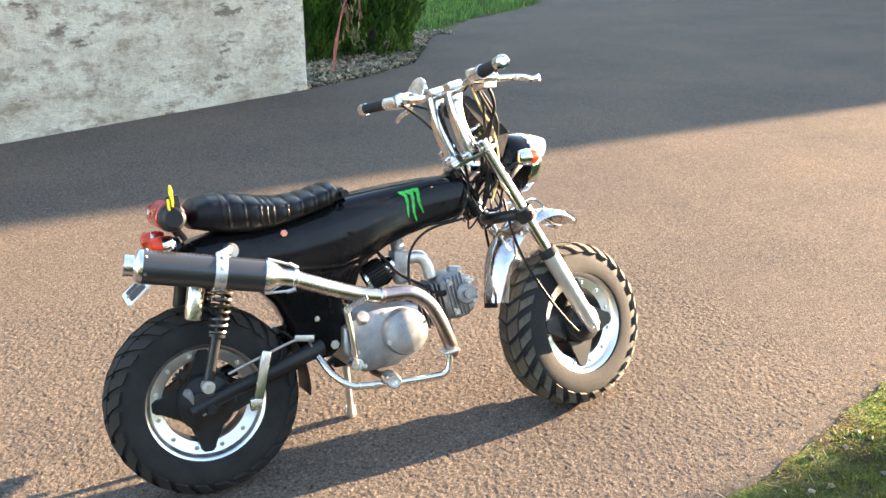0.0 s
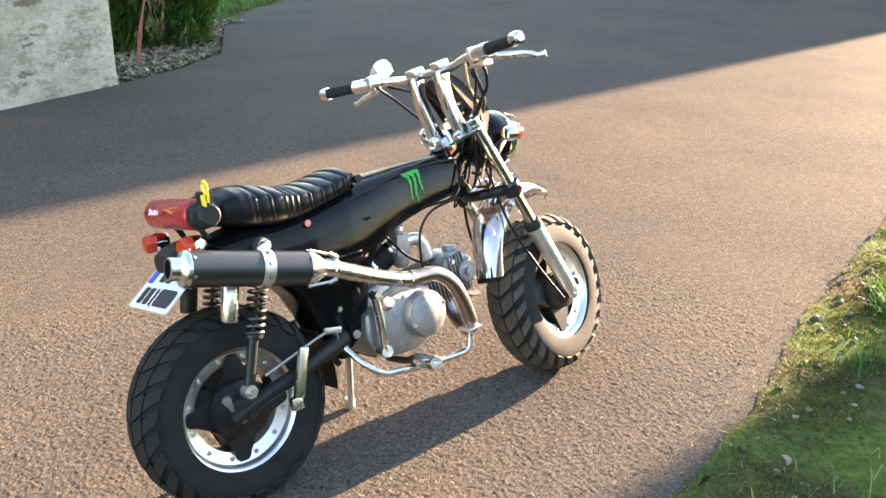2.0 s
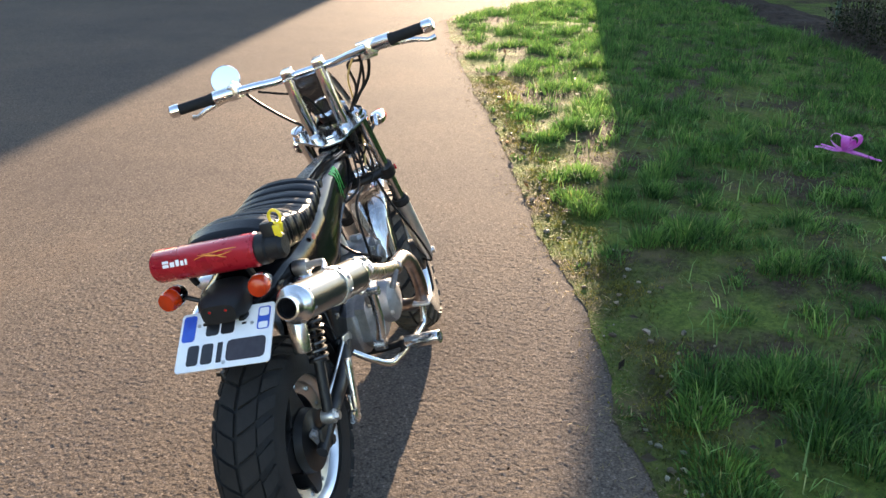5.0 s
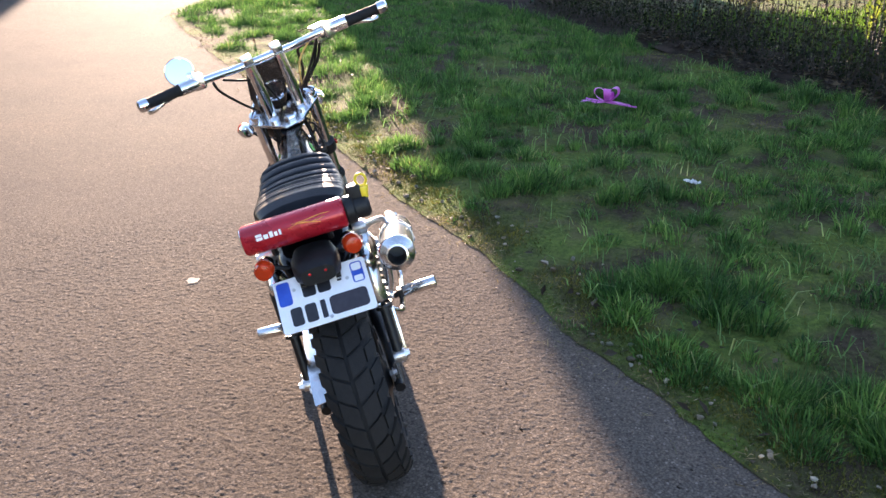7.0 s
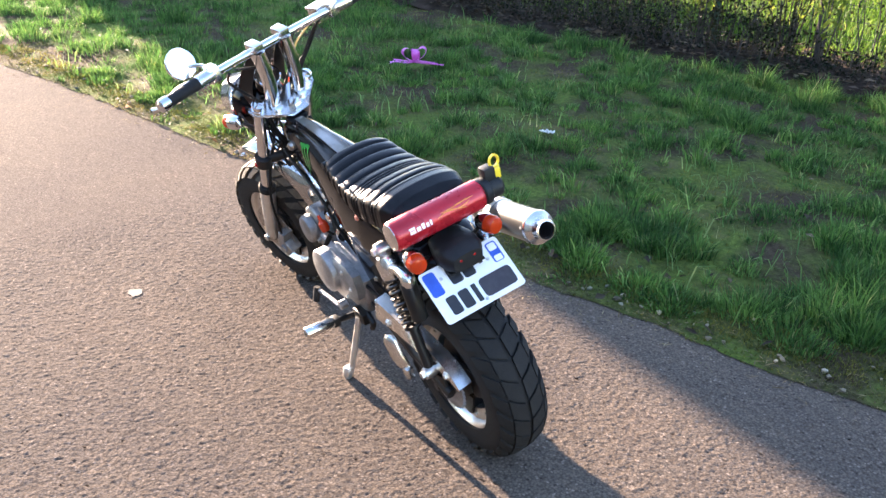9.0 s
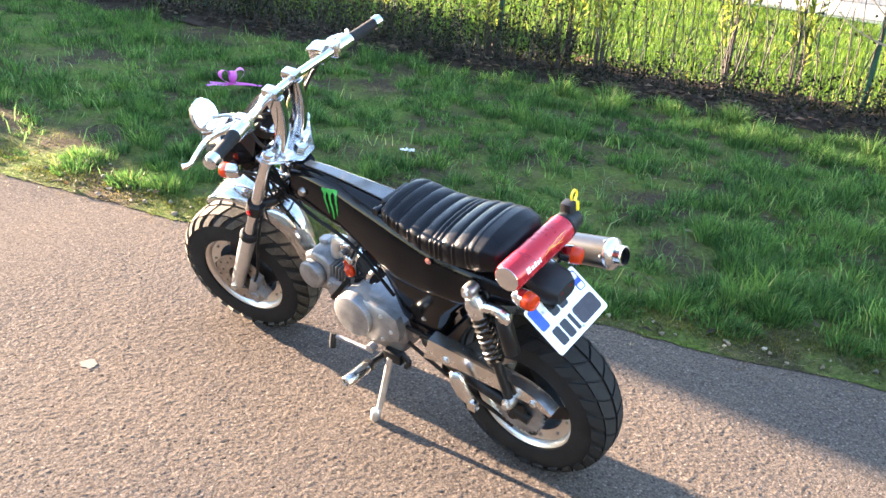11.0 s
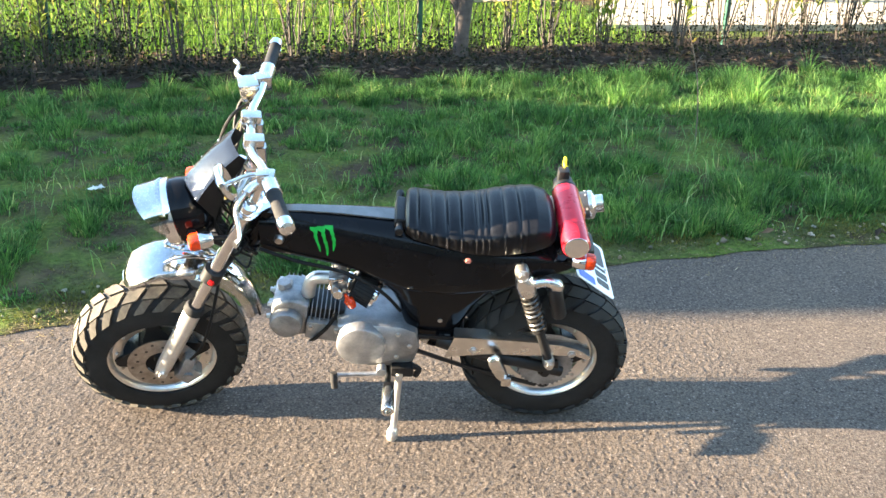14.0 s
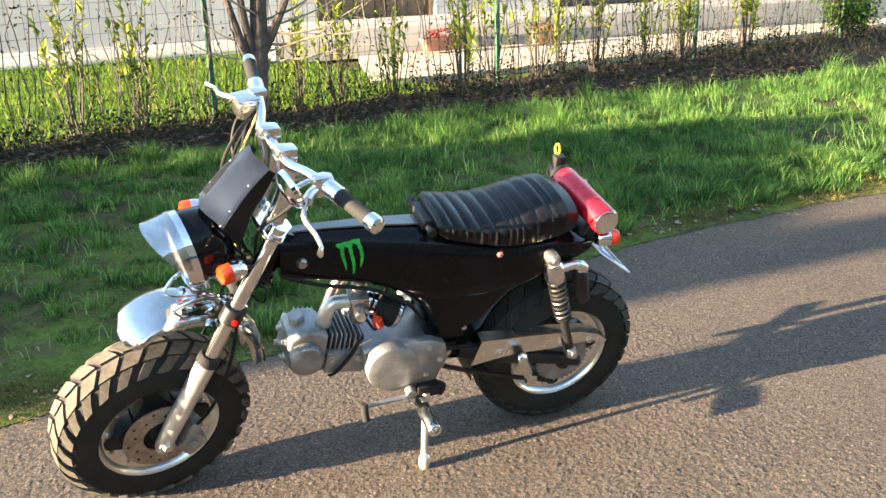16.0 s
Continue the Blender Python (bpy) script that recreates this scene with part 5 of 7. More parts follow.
# front brake disc and caliper (left), speedometer drive (right)
bm = BM()
lathe(bm, [(0.045, 0.066), (0.092, 0.066), (0.092, 0.070), (0.045, 0.070)], AX_F, (0, 1, 0), 40, closed=True)
disc = part("brake_disc", bm, DISC, front, "drilled steel brake disc", STEER)
bm = BM()
for k in range(18):
    a = radians(20 * k)
    rr_ = 0.066 if k % 2 else 0.080
    lathe(bm, [(0, 0.0708), (0.0042, 0.0708)], AX_F + Vector((rr_ * math.cos(a), 0, rr_ * math.sin(a))), (0, 1, 0), 8)
part("drilled_holes", bm, INK, front, "", STEER)["kind"] = "stuff"
bm = BM()
cc = AX_F + Vector((-0.062, 0.075, -0.035))
box(bm, (0.058, 0.045, 0.055), Matrix.Translation(cc) @ Matrix.Rotation(radians(35), 4, 'Y'), 0.008)
box(bm, (0.03, 0.04, 0.08), Matrix.Translation(cc + Vector((0.0, 0.004, 0.03))) @ Matrix.Rotation(radians(-25), 4, 'Y'), 0.006)
lathe(bm, [(0, 0.03), (0.014, 0.03), (0.016, 0.0), (0, 0)], cc, (0, 1, 0), 16)
part("brake_caliper", bm, CAST, bike, "cast aluminium brake caliper", STEER)
bm = BM()
lathe(bm, [(0, -0.085), (0.018, -0.085), (0.030, -0.075), (0.052, -0.068), (0.055, -0.045), (0, -0.045)], AX_F, (0, 1, 0), 28)
part("hub_cover", bm, BLACK, front, "", STEER)

# rear drum and sprocket
bm = BM()
lathe(bm, [(0, -0.078), (0.022, -0.078), (0.03, -0.070), (0.068, -0.064), (0.072, -0.045), (0, -0.045)], AX_R, (0, 1, 0), 32)
drum = part("brake_drum", bm, BLACK, rear, "black drum brake plate")
bm = BM()
tube(bm, [AX_R + Vector((-0.045, -0.082, 0.04)), AX_R + Vector((-0.01, -0.086, -0.02))], 0.008, 8, flat=0.6)
bolt(bm, AX_R + Vector((-0.045, -0.086, 0.04)), (0, -1, 0), 0.008, 0.01)
bolt(bm, AX_R + Vector((0, -0.083, 0.0)), (0, -1, 0), 0.011, 0.016)
part("brake_arm", bm, CAST_DARK, rear)
bm = BM()
N_T = 34
ring = []
for k in range(N_T * 2):
    a = math.pi * k / N_T
    q = 0.078 if k % 2 else 0.070
    ring.append((q * math.cos(a), q * math.sin(a)))
plate_shape(bm, ring, Matrix.Translation(AX_R + Vector((0, 0.076, 0))) @ Matrix.Rotation(radians(90), 4, 'X'), 0.005)
part("sprocket", bm, CAST_DARK, rear, "dark steel rear sprocket")

# chain
bm = BM()
top = [AX_R + Vector((-0.0, 0.076, 0.076)), Vector((0.70, 0.076, 0.345))]
bot = [Vector((0.70, 0.076, 0.292)), Vector((0.55, 0.076, 0.225)), AX_R + Vector((0.02, 0.076, -0.076))]
tube(bm, top, 0.007, 6, flat=0.7)
tube(bm, bot, 0.007, 6, 3, flat=0.7)
part("chain", bm, BLACK, bike, "oily drive chain")

# ---- frame ----
TOP = [(0.295, 0.596), (0.31, 0.608), (0.35, 0.626), (0.42, 0.642), (0.50, 0.648), (0.60, 0.662), (0.70, 0.680), (0.80, 0.690), (0.90, 0.698), (1.0, 0.704), (1.09, 0.702)]
LOW = [(0.295, 0.580), (0.31, 0.568), (0.36, 0.556), (0.43, 0.532), (0.49, 0.505), (0.60, 0.490), (0.72, 0.490), (0.80, 0.520), (0.85, 0.545), (0.91, 0.562), (0.98, 0.578), (1.05, 0.590), (1.09, 0.598)]
WID = [(0.295, 0.060), (0.31, 0.072), (0.36, 0.088), (0.45, 0.098), (0.58, 0.099), (0.70, 0.090), (0.80, 0.075), (0.92, 0.056), (1.09, 0.042)]


def itp(tab, x):
    return float(np.interp(x, [p[0] for p in tab], [p[1] for p in tab]))


def body_w(x, z):
    return itp(WID, x)


def skin_ring(n, e):
    return [(math.copysign(abs(math.cos(a)) ** e, math.cos(a)), math.copysign(abs(math.sin(a)) ** e, math.sin(a))) for a in (2 * math.pi * (k + 0.5) / n for k in range(n))]


bm = BM()
rings = []
for x in np.linspace(0.296, 1.088, 70):
    t_, b_, w_ = itp(TOP, x), itp(LOW, x), itp(WID, x)
    rings.append([(x, w_ * c_ * (1 - 0.38 * max(0, s_) ** 3), (t_ + b_) / 2 + (t_ - b_) / 2 * s_) for c_, s_ in skin_ring(44, 0.38)])
loft(bm, rings)
# the leg that carries the engine
rings = []
for z in np.linspace(0.288, 0.60, 26):
    xr = float(np.interp(z, [0.288, 0.335, 0.39, 0.445, 0.494, 0.53, 0.60], [0.602, 0.582, 0.562, 0.536, 0.492, 0.45, 0.45]))
    xf_ = float(np.interp(z, [0.288, 0.31, 0.35, 0.40, 0.445, 0.488, 0.520, 0.60], [0.672, 0.703, 0.727, 0.740, 0.748, 0.768, 0.802, 0.802]))
    w_ = float(np.interp(z, [0.288, 0.36, 0.46, 0.60], [0.056, 0.064, 0.078, 0.086]))
    rings.append([((xr + xf_) / 2 + (xf_ - xr) / 2 * c_, w_ * s_, z) for c_, s_ in skin_ring(40, 0.42)])
loft(bm, rings)
frame_ob = part("frame", bm, PAINT, bike, "black gloss pressed-steel backbone frame", angle=50)
# inner mudguard before the rear tyre
bm = BM()
rings = []
for a in np.linspace(-8, 27, 10):
    c_, s_ = math.cos(radians(a)), math.sin(radians(a))
    p = AX_R + Vector((0.256 * c_, 0, 0.256 * s_))
    q = AX_R + Vector((0.259 * c_, 0, 0.259 * s_))
    rings.append([(p.x, -0.058, p.z), (p.x, 0.058, p.z), (q.x, 0.058, q.z), (q.x, -0.058, q.z)])
loft(bm, rings)
part("inner_mudguard", bm, PLASTIC, bike, "black plastic inner mudguard")
# grey strip along the back of the frame, standing in for the paint's reflection
bm = BM()
rings = []
for x, z in ((1.06, 0.7085), (0.98, 0.7085), (0.88, 0.7035), (0.80, 0.6965), (0.735, 0.690)):
    w = body_w(x, z) * 0.27
    rings.append([(x, -w, z), (x, w, z), (x, w, z - 0.004), (x, -w, z - 0.004)])
loft(bm, rings)
part("top_sheen", bm, surf("sheen_grey", (0.085, 0.080, 0.075), (0.14, 0.13, 0.12), 20, 0.16, 0.0, coat=0.6, rvar=0.05), frame_ob, "flat grey strip standing in for the sheen on top of the frame")
# steering head
bm = BM()
lathe(bm, [(0, 0.07), (0.030, 0.07), (0.030, 0.052), (0.026, 0.05), (0.026, -0.05), (0.030, -0.052), (0.030, -0.07), (0, -0.07)], Vector((1.098, 0, 0.652)), SX, 24)
part("steering_head", bm, PAINT, bike)


from mathutils.bvhtree import BVHTree
deps_verts = [v.co.copy() for v in frame_ob.data.vertices]
FRAME_BVH = BVHTree.FromPolygons(deps_verts, [tuple(p.vertices) for p in frame_ob.data.polygons])


def flank(x, z, side):
    """The y of the frame's skin at (x, z)."""
    hit = FRAME_BVH.ray_cast(Vector((x, side * 0.5, z)), Vector((0, -side, 0)))[0]
    return hit.y if hit else side * 0.05


def claw(side):
    """Three ragged green strokes on the frame's flank, hooked at the top."""
    for k in range(3):
        bm = BM()
        rr = random.Random(7 + k)
        x0 = 0.908 + 0.0192 * (k if side < 0 else 2 - k)
        lean = 0.010 if side < 0 else -0.004
        n = 12
        top_z, bot_z = 0.682 + 0.002 * k, (0.612, 0.600, 0.618)[k]
        rows = []
        for i in range(n + 1):
            q = i / n
            z = top_z + (bot_z - top_z) * q
            wd = 0.0085 * (1 - q) ** 0.4 * (0.7 + 0.7 * rr.random()) + 0.0016
            hook = 0.010 if i < 2 else 0.0
            x = x0 + 0.003 * math.sin(5 * q + k) + lean * q
            # the hook points back on one flank and forwards on the other, as the glyph is not mirrored
            xl, xr = (x - wd / 2 - hook, x + wd / 2) if side < 0 else (x - wd / 2, x + wd / 2 + hook)
            rows.append([bm.verts.new((u, flank(u, z, side) + side * 0.0018, z)) for u in np.linspace(xl, xr, 4)])
        for A, B in zip(rows, rows[1:]):
            for i in range(3):
                bm.faces.new((A[i], B[i], B[i + 1], A[i + 1]))
        bmesh.ops.solidify(bm, geom=bm.faces[:], thickness=0.0006)
        part("sticker", bm, GREEN, frame_ob, "green claw-mark sticker")


claw(-1)
claw(1)
# frame details
PINK_BOLT = surf("pink_bolt", (0.45, 0.16, 0.12), (0.6, 0.28, 0.22), 60, 0.5)
for s in (-1, 1):
    part("reflector_bolt", bolt(BM(), (0.572, s * body_w(0.572, 0.62), 0.622), (0, s, 0), 0.006, 0.004), PINK_BOLT, frame_ob)
def nuts(name, spots, mat, parent, xf=None):
    """One small bolt head an entry: place, axis, radius, height."""
    for at, axis, r_, h_ in spots:
        part(name, bolt(BM(), at, axis, r_, h_), mat, parent, "", xf)


for s in (-1, 1):
    nuts("frame_bolt", [((0.635, s * 0.067, 0.395), (0, s, 0), 0.006, 0.006), ((0.615, s * 0.062, 0.325), (0, s, 0), 0.009, 0.008), ((0.675, s * 0.062, 0.318), (0, s, 0), 0.008, 0.008)], ZINC, frame_ob)
bm = BM()
lathe(bm, [(0, 0.010), (0.009, 0.010), (0.0125, 0.005), (0.013, -0.004), (0, -0.004)], (1.040, 0.047, 0.644), (0, 1, 0), 20)
part("ignition_lock", bm, DISC, frame_ob, "dull steel lock on the frame's flank")

# ---- seat ----
SEAT_T = [(0.352, 0.684), (0.358, 0.706), (0.375, 0.722), (0.405, 0.731), (0.46, 0.727), (0.52, 0.714), (0.58, 0.704), (0.63, 0.706), (0.67, 0.714), (0.70, 0.722), (0.717, 0.723), (0.727, 0.713), (0.730, 0.696)]
SEAT_B = [(0.352, 0.676), (0.36, 0.658), (0.42, 0.642), (0.50, 0.632), (0.56, 0.636), (0.62, 0.650), (0.68, 0.664), (0.71, 0.672), (0.730, 0.688)]
SEAT_W = [(0.352, 0.046), (0.358, 0.076), (0.375, 0.096), (0.41, 0.107), (0.50, 0.110), (0.58, 0.106), (0.65, 0.098), (0.705, 0.090), (0.724, 0.080), (0.730, 0.056)]
GROOVES = [0.446, 0.484, 0.522, 0.537, 0.552, 0.588, 0.624, 0.660, 0.694]



bm = BM()
rings = []
for x in np.concatenate([[0.352, 0.354, 0.357, 0.362, 0.368], np.linspace(0.375, 0.724, 150), [0.727, 0.730]]):
    t_, b_, w_ = itp(SEAT_T, x), itp(SEAT_B, x), itp(SEAT_W, x)
    g = sum(math.exp(-((x - q) / 0.0035) ** 2) for q in GROOVES)
    gap = min(abs(x - q) for q in GROOVES)
    puff = 0.0022 * min(1.0, gap / 0.014) if 0.43 < x < 0.717 else 0.001
    ring = []
    mid = (t_ + b_) / 2
    hh = (t_ - b_) / 2
    for k in range(36):
        a = 2 * math.pi * k / 36
        c_, s_ = math.cos(a), math.sin(a)
        e = 0.42 if s_ > 0 else 0.30
        y = w_ * math.copysign(abs(c_) ** 0.55, c_) * (1 - 0.10 * max(0, s_) ** 2)
        z = mid + hh * math.copysign(abs(s_) ** e, s_)
        if s_ > -0.2:
            cut = (puff - 0.0045 * g)
            y += math.copysign(cut * abs(c_), c_)
            z += cut * max(0, s_)
            z += 0.010 * max(0, s_) * (1 - (y / max(w_, 1e-3)) ** 2) - 0.004 * max(0, s_)
        ring.append((x, y, z))
    rings.append(ring)
loft(bm, rings)
seat = part("seat", bm, LEATHER, bike, "black quilted vinyl seat with cross stitching", angle=60)
SEAT_BVH = BVHTree.FromPolygons([v.co.copy() for v in seat.data.vertices], [tuple(p.vertices) for p in seat.data.polygons])
for s in (-1, 1):
    bm = BM()
    pts = []
    for p in smooth_path([(0.520, 0, 0.646), (0.492, 0, 0.660), (0.455, 0, 0.682), (0.415, 0, 0.700), (0.378, 0, 0.710), (0.362, 0, 0.704)], 5):
        near = SEAT_BVH.find_nearest(Vector((p.x, s * 0.14, p.z)))[0]
        pts.append(near + Vector((0, s * 0.0008, 0)))
    tube(bm, pts, 0.0024, 6)
    part("piping", bm, STITCH if s > 0 else LEATHER, seat, "pale worn piping on the seat's flank" if s > 0 else "")
bm = BM()
box(bm, (0.035, 0.10, 0.03), pose(0.736, 0, 0.696, 0, -12, 0), 0.008)
lathe(bm, [(0, 0.084), (0.010, 0.084), (0.011, 0.072), (0.007, 0.066), (0.007, -0.066), (0.011, -0.072), (0.010, -0.084), (0, -0.084)], (0.742, 0, 0.697), (0, 0.62, 0), 14)
part("seat_hinge", bm, PLASTIC, seat)

# ---- tail: canister, light, indicators, plate ----
bm = BM()
CAN = Vector((0.316, 0.012, 0.694))
lathe(bm, [(0, -0.108), (0.030, -0.108), (0.0345, -0.103), (0.0345, 0.118), (0.031, 0.124), (0.0, 0.127)], CAN, (0, 1, 0), 36)
can = part("canister", bm, RED, bike, "red anodised canister strapped across the tail")
bm = BM()
lathe(bm, [(0, 0.128), (0.022, 0.128), (0.030, 0.125), (0.0325, 0.119)], CAN, (0, 1, 0), 32)
part("end_cap", bm, CHROME, can, "polished end of the canister")
bm = BM()
lathe(bm, [(0.0, -0.165), (0.020, -0.165), (0.026, -0.158), (0.026, -0.132), (0.031, -0.128), (0.033, -0.112), (0.030, -0.108)], CAN, (0, 1, 0), 28)
box(bm, (0.03, 0.03, 0.045), Matrix.Translation(CAN + Vector((0.004, -0.140, 0.030))), 0.007)
part("valve_head", bm, PLASTIC, can, "black plastic head of the canister")
bm = BM()
tube(bm, [CAN + Vector((0.0, -0.162, 0.028)), CAN + Vector((0.0, -0.166, 0.046))], 0.007, 8, flat=0.5)
ringp = [CAN + Vector((0.0, -0.160 + 0.012 * math.cos(a), 0.059 + 0.014 * math.sin(a))) for a in np.linspace(-1.57, 4.71, 17)]
tube(bm, ringp, 0.0032, 6)
box(bm, (0.006, 0.015, 0.026), Matrix.Translation(CAN + Vector((-0.008, -0.160, 0.032))), 0.0025)
part("safety_tag", bm, YELLOW, can, "yellow plastic ring tag")
for yy in (-0.06, 0.07):
    bm = BM()
    tube(bm, [CAN + Vector((0.012, yy, -0.028)), CAN + Vector((0.03, yy, -0.06))], 0.007, 8)
    part("bracket", bm, BLACK, can)


def on_can(y, a):
    """A place on the canister's skin, a degrees above the rearward side."""
    return CAN + Vector((-0.0351 * math.cos(radians(a)), y, 0.0351 * math.sin(radians(a))))


bm = BM()
x0 = 0.092
for k, w in enumerate((0.014, 0.010, 0.008, 0.007, 0.005)):
    hgt = (14, 10, 13, 10, 12)[k]
    q = [(x0, 8), (x0 - w, 8), (x0 - w, 8 + hgt * 1.6), (x0, 8 + hgt * 1.6)]
    bm.faces.new([bm.verts.new(on_can(*p)) for p in q])
    x0 -= w + 0.003
part("lettering", bm, WHITE_PRINT, can, "white block lettering")
bm = BM()
for k in range(3):
    pts = [on_can(0.02 - 0.095 * u, 18 + 8 * k + (9 - 3 * k) * math.sin(5.5 * u + 1.6 * k)) for u in np.linspace(0.1 * k, 1 - 0.12 * (2 - k), 12)]
    tube(bm, pts, [0.0006, 0.0014, 0.0006], 5)
part("flame_print", bm, FLAME, can, "orange flame lines")

# rear light and its bracket
bm = BM()
rings = []
for x, w, zt, zb in ((0.335, 0.045, 0.640, 0.585), (0.300, 0.055, 0.636, 0.575), (0.268, 0.052, 0.628, 0.572), (0.248, 0.038, 0.615, 0.576)):
    rings.append([(x, w * math.copysign(abs(math.cos(a)) ** 0.6, math.cos(a)), (zt + zb) / 2 + (zt - zb) / 2 * math.copysign(abs(math.sin(a)) ** 0.6, math.sin(a))) for a in (2 * math.pi * k / 20 for k in range(20))])
loft(bm, rings)
tail = part("tail_light", bm, PLASTIC, bike, "black tail light housing under the canister")
bm = BM()
lathe(bm, [(0, 0.003), (0.0035, 0.002), (0.0048, 0.0), (0, 0)], (0.250, 0.018, 0.603), (-1, 0, 0.15), 12)
part("lens", bm, REDLENS, tail, "small red lens")
bm = BM()
lathe(bm, [(0, 0.003), (0.0035, 0.002), (0.0048, 0.0), (0, 0)], (0.250, -0.018, 0.603), (-1, 0, 0.15), 12)
part("lens", bm, REDLENS, tail, "small red lens")


def indicator(at, axis, name_xf=None, stalk=None):
    """Small chrome bullet indicator with an amber lens."""
    bm = BM()
    lathe(bm, [(0, -0.028), (0.016, -0.026), (0.0205, -0.018), (0.0225, 0.0), (0.0225, 0.006), (0.019, 0.006)], at, axis, 22)
    body = part("indicator", bm, CHROME, bike, "chrome indicator with amber lens", name_xf)
    bm = BM()
    lathe(bm, [(0.0215, 0.006), (0.0215, 0.022), (0.018, 0.029), (0.008, 0.032), (0, 0.032)], at, axis, 22)
    part("lens", bm, AMBER, body, "amber lens", name_xf)
    if stalk:
        bm = BM()
        tube(bm, stalk, 0.005, 8, 4)
        part("stalk", bm, BLACK, body, "", name_xf)


for s in (-1, 1):
    indicator(Vector((0.290, 0.010 + s * 0.098, 0.632)), (-0.97, s * 0.15, 0.0), None, [(0.32, s * 0.03, 0.60), (0.318, s * 0.06, 0.602), (0.306, 0.010 + s * 0.09, 0.625)])

# number plate: its characters are shown as plain bars
PM = Matrix.Translation((0.246, 0.002, 0.5455)) @ Matrix(((0, 0.784, -0.621, 0), (-1, 0, 0, 0), (0, 0.621, 0.784, 0), (0, 0, 0, 1)))
bm = BM()
plate_shape(bm, rounded(0.210, 0.130, 0.008), PM, 0.003)
plate = part("number_plate", bm, PLATE_WHITE, bike, "white number plate with blue bands and dark bars")


def on_plate(name, rects, mat, lift):
    for cx, cy, w, h in rects:
        bm = BM()
        plate_shape(bm, rounded(w, h, min(w, h) * 0.2, 2), PM @ Matrix.Translation((cx, cy, 0.0015 + lift)), 0.0006)
        part(name, bm, mat, plate)


# seen from behind, the plate's own +x is its right-hand side
on_plate("country_band", [(-0.0845, 0.030, 0.030, 0.058)], PLATE_BLUE, 0.0006)
on_plate("region_band", [(0.083, 0.032, 0.027, 0.050)], PLATE_BLUE, 0.0006)
on_plate("region_panel", [(0.083, 0.045, 0.021, 0.018), (0.083, 0.016, 0.020, 0.014)], PLATE_WHITE, 0.0010)
on_plate("bar", [(-0.030, 0.030, 0.030, 0.044), (0.004, 0.030, 0.030, 0.044), (0.040, 0.026, 0.010, 0.005), (-0.068, -0.031, 0.026, 0.044), (-0.036, -0.031, 0.026, 0.044), (-0.008, -0.031, 0.012, 0.044)], INK, 0.0006)
on_plate("tape", [(0.050, -0.030, 0.086, 0.046)], TAPE, 0.0008)
for cx, cy in ((-0.062, 0.034), (0.058, 0.024), (0.004, -0.054)):
    part("plate_screw", bolt(BM(), PM @ Vector((cx, cy, 0.002)), PM.to_3x3() @ Vector((0, 0, 1)), 0.003, 0.003), ZINC, plate)
for s in (-1, 1):
    part("plate_bracket", box(BM(), (0.06, 0.012, 0.006), Matrix.Translation((0.285, s * 0.04, 0.575)), 0.002), BLACK, bike)

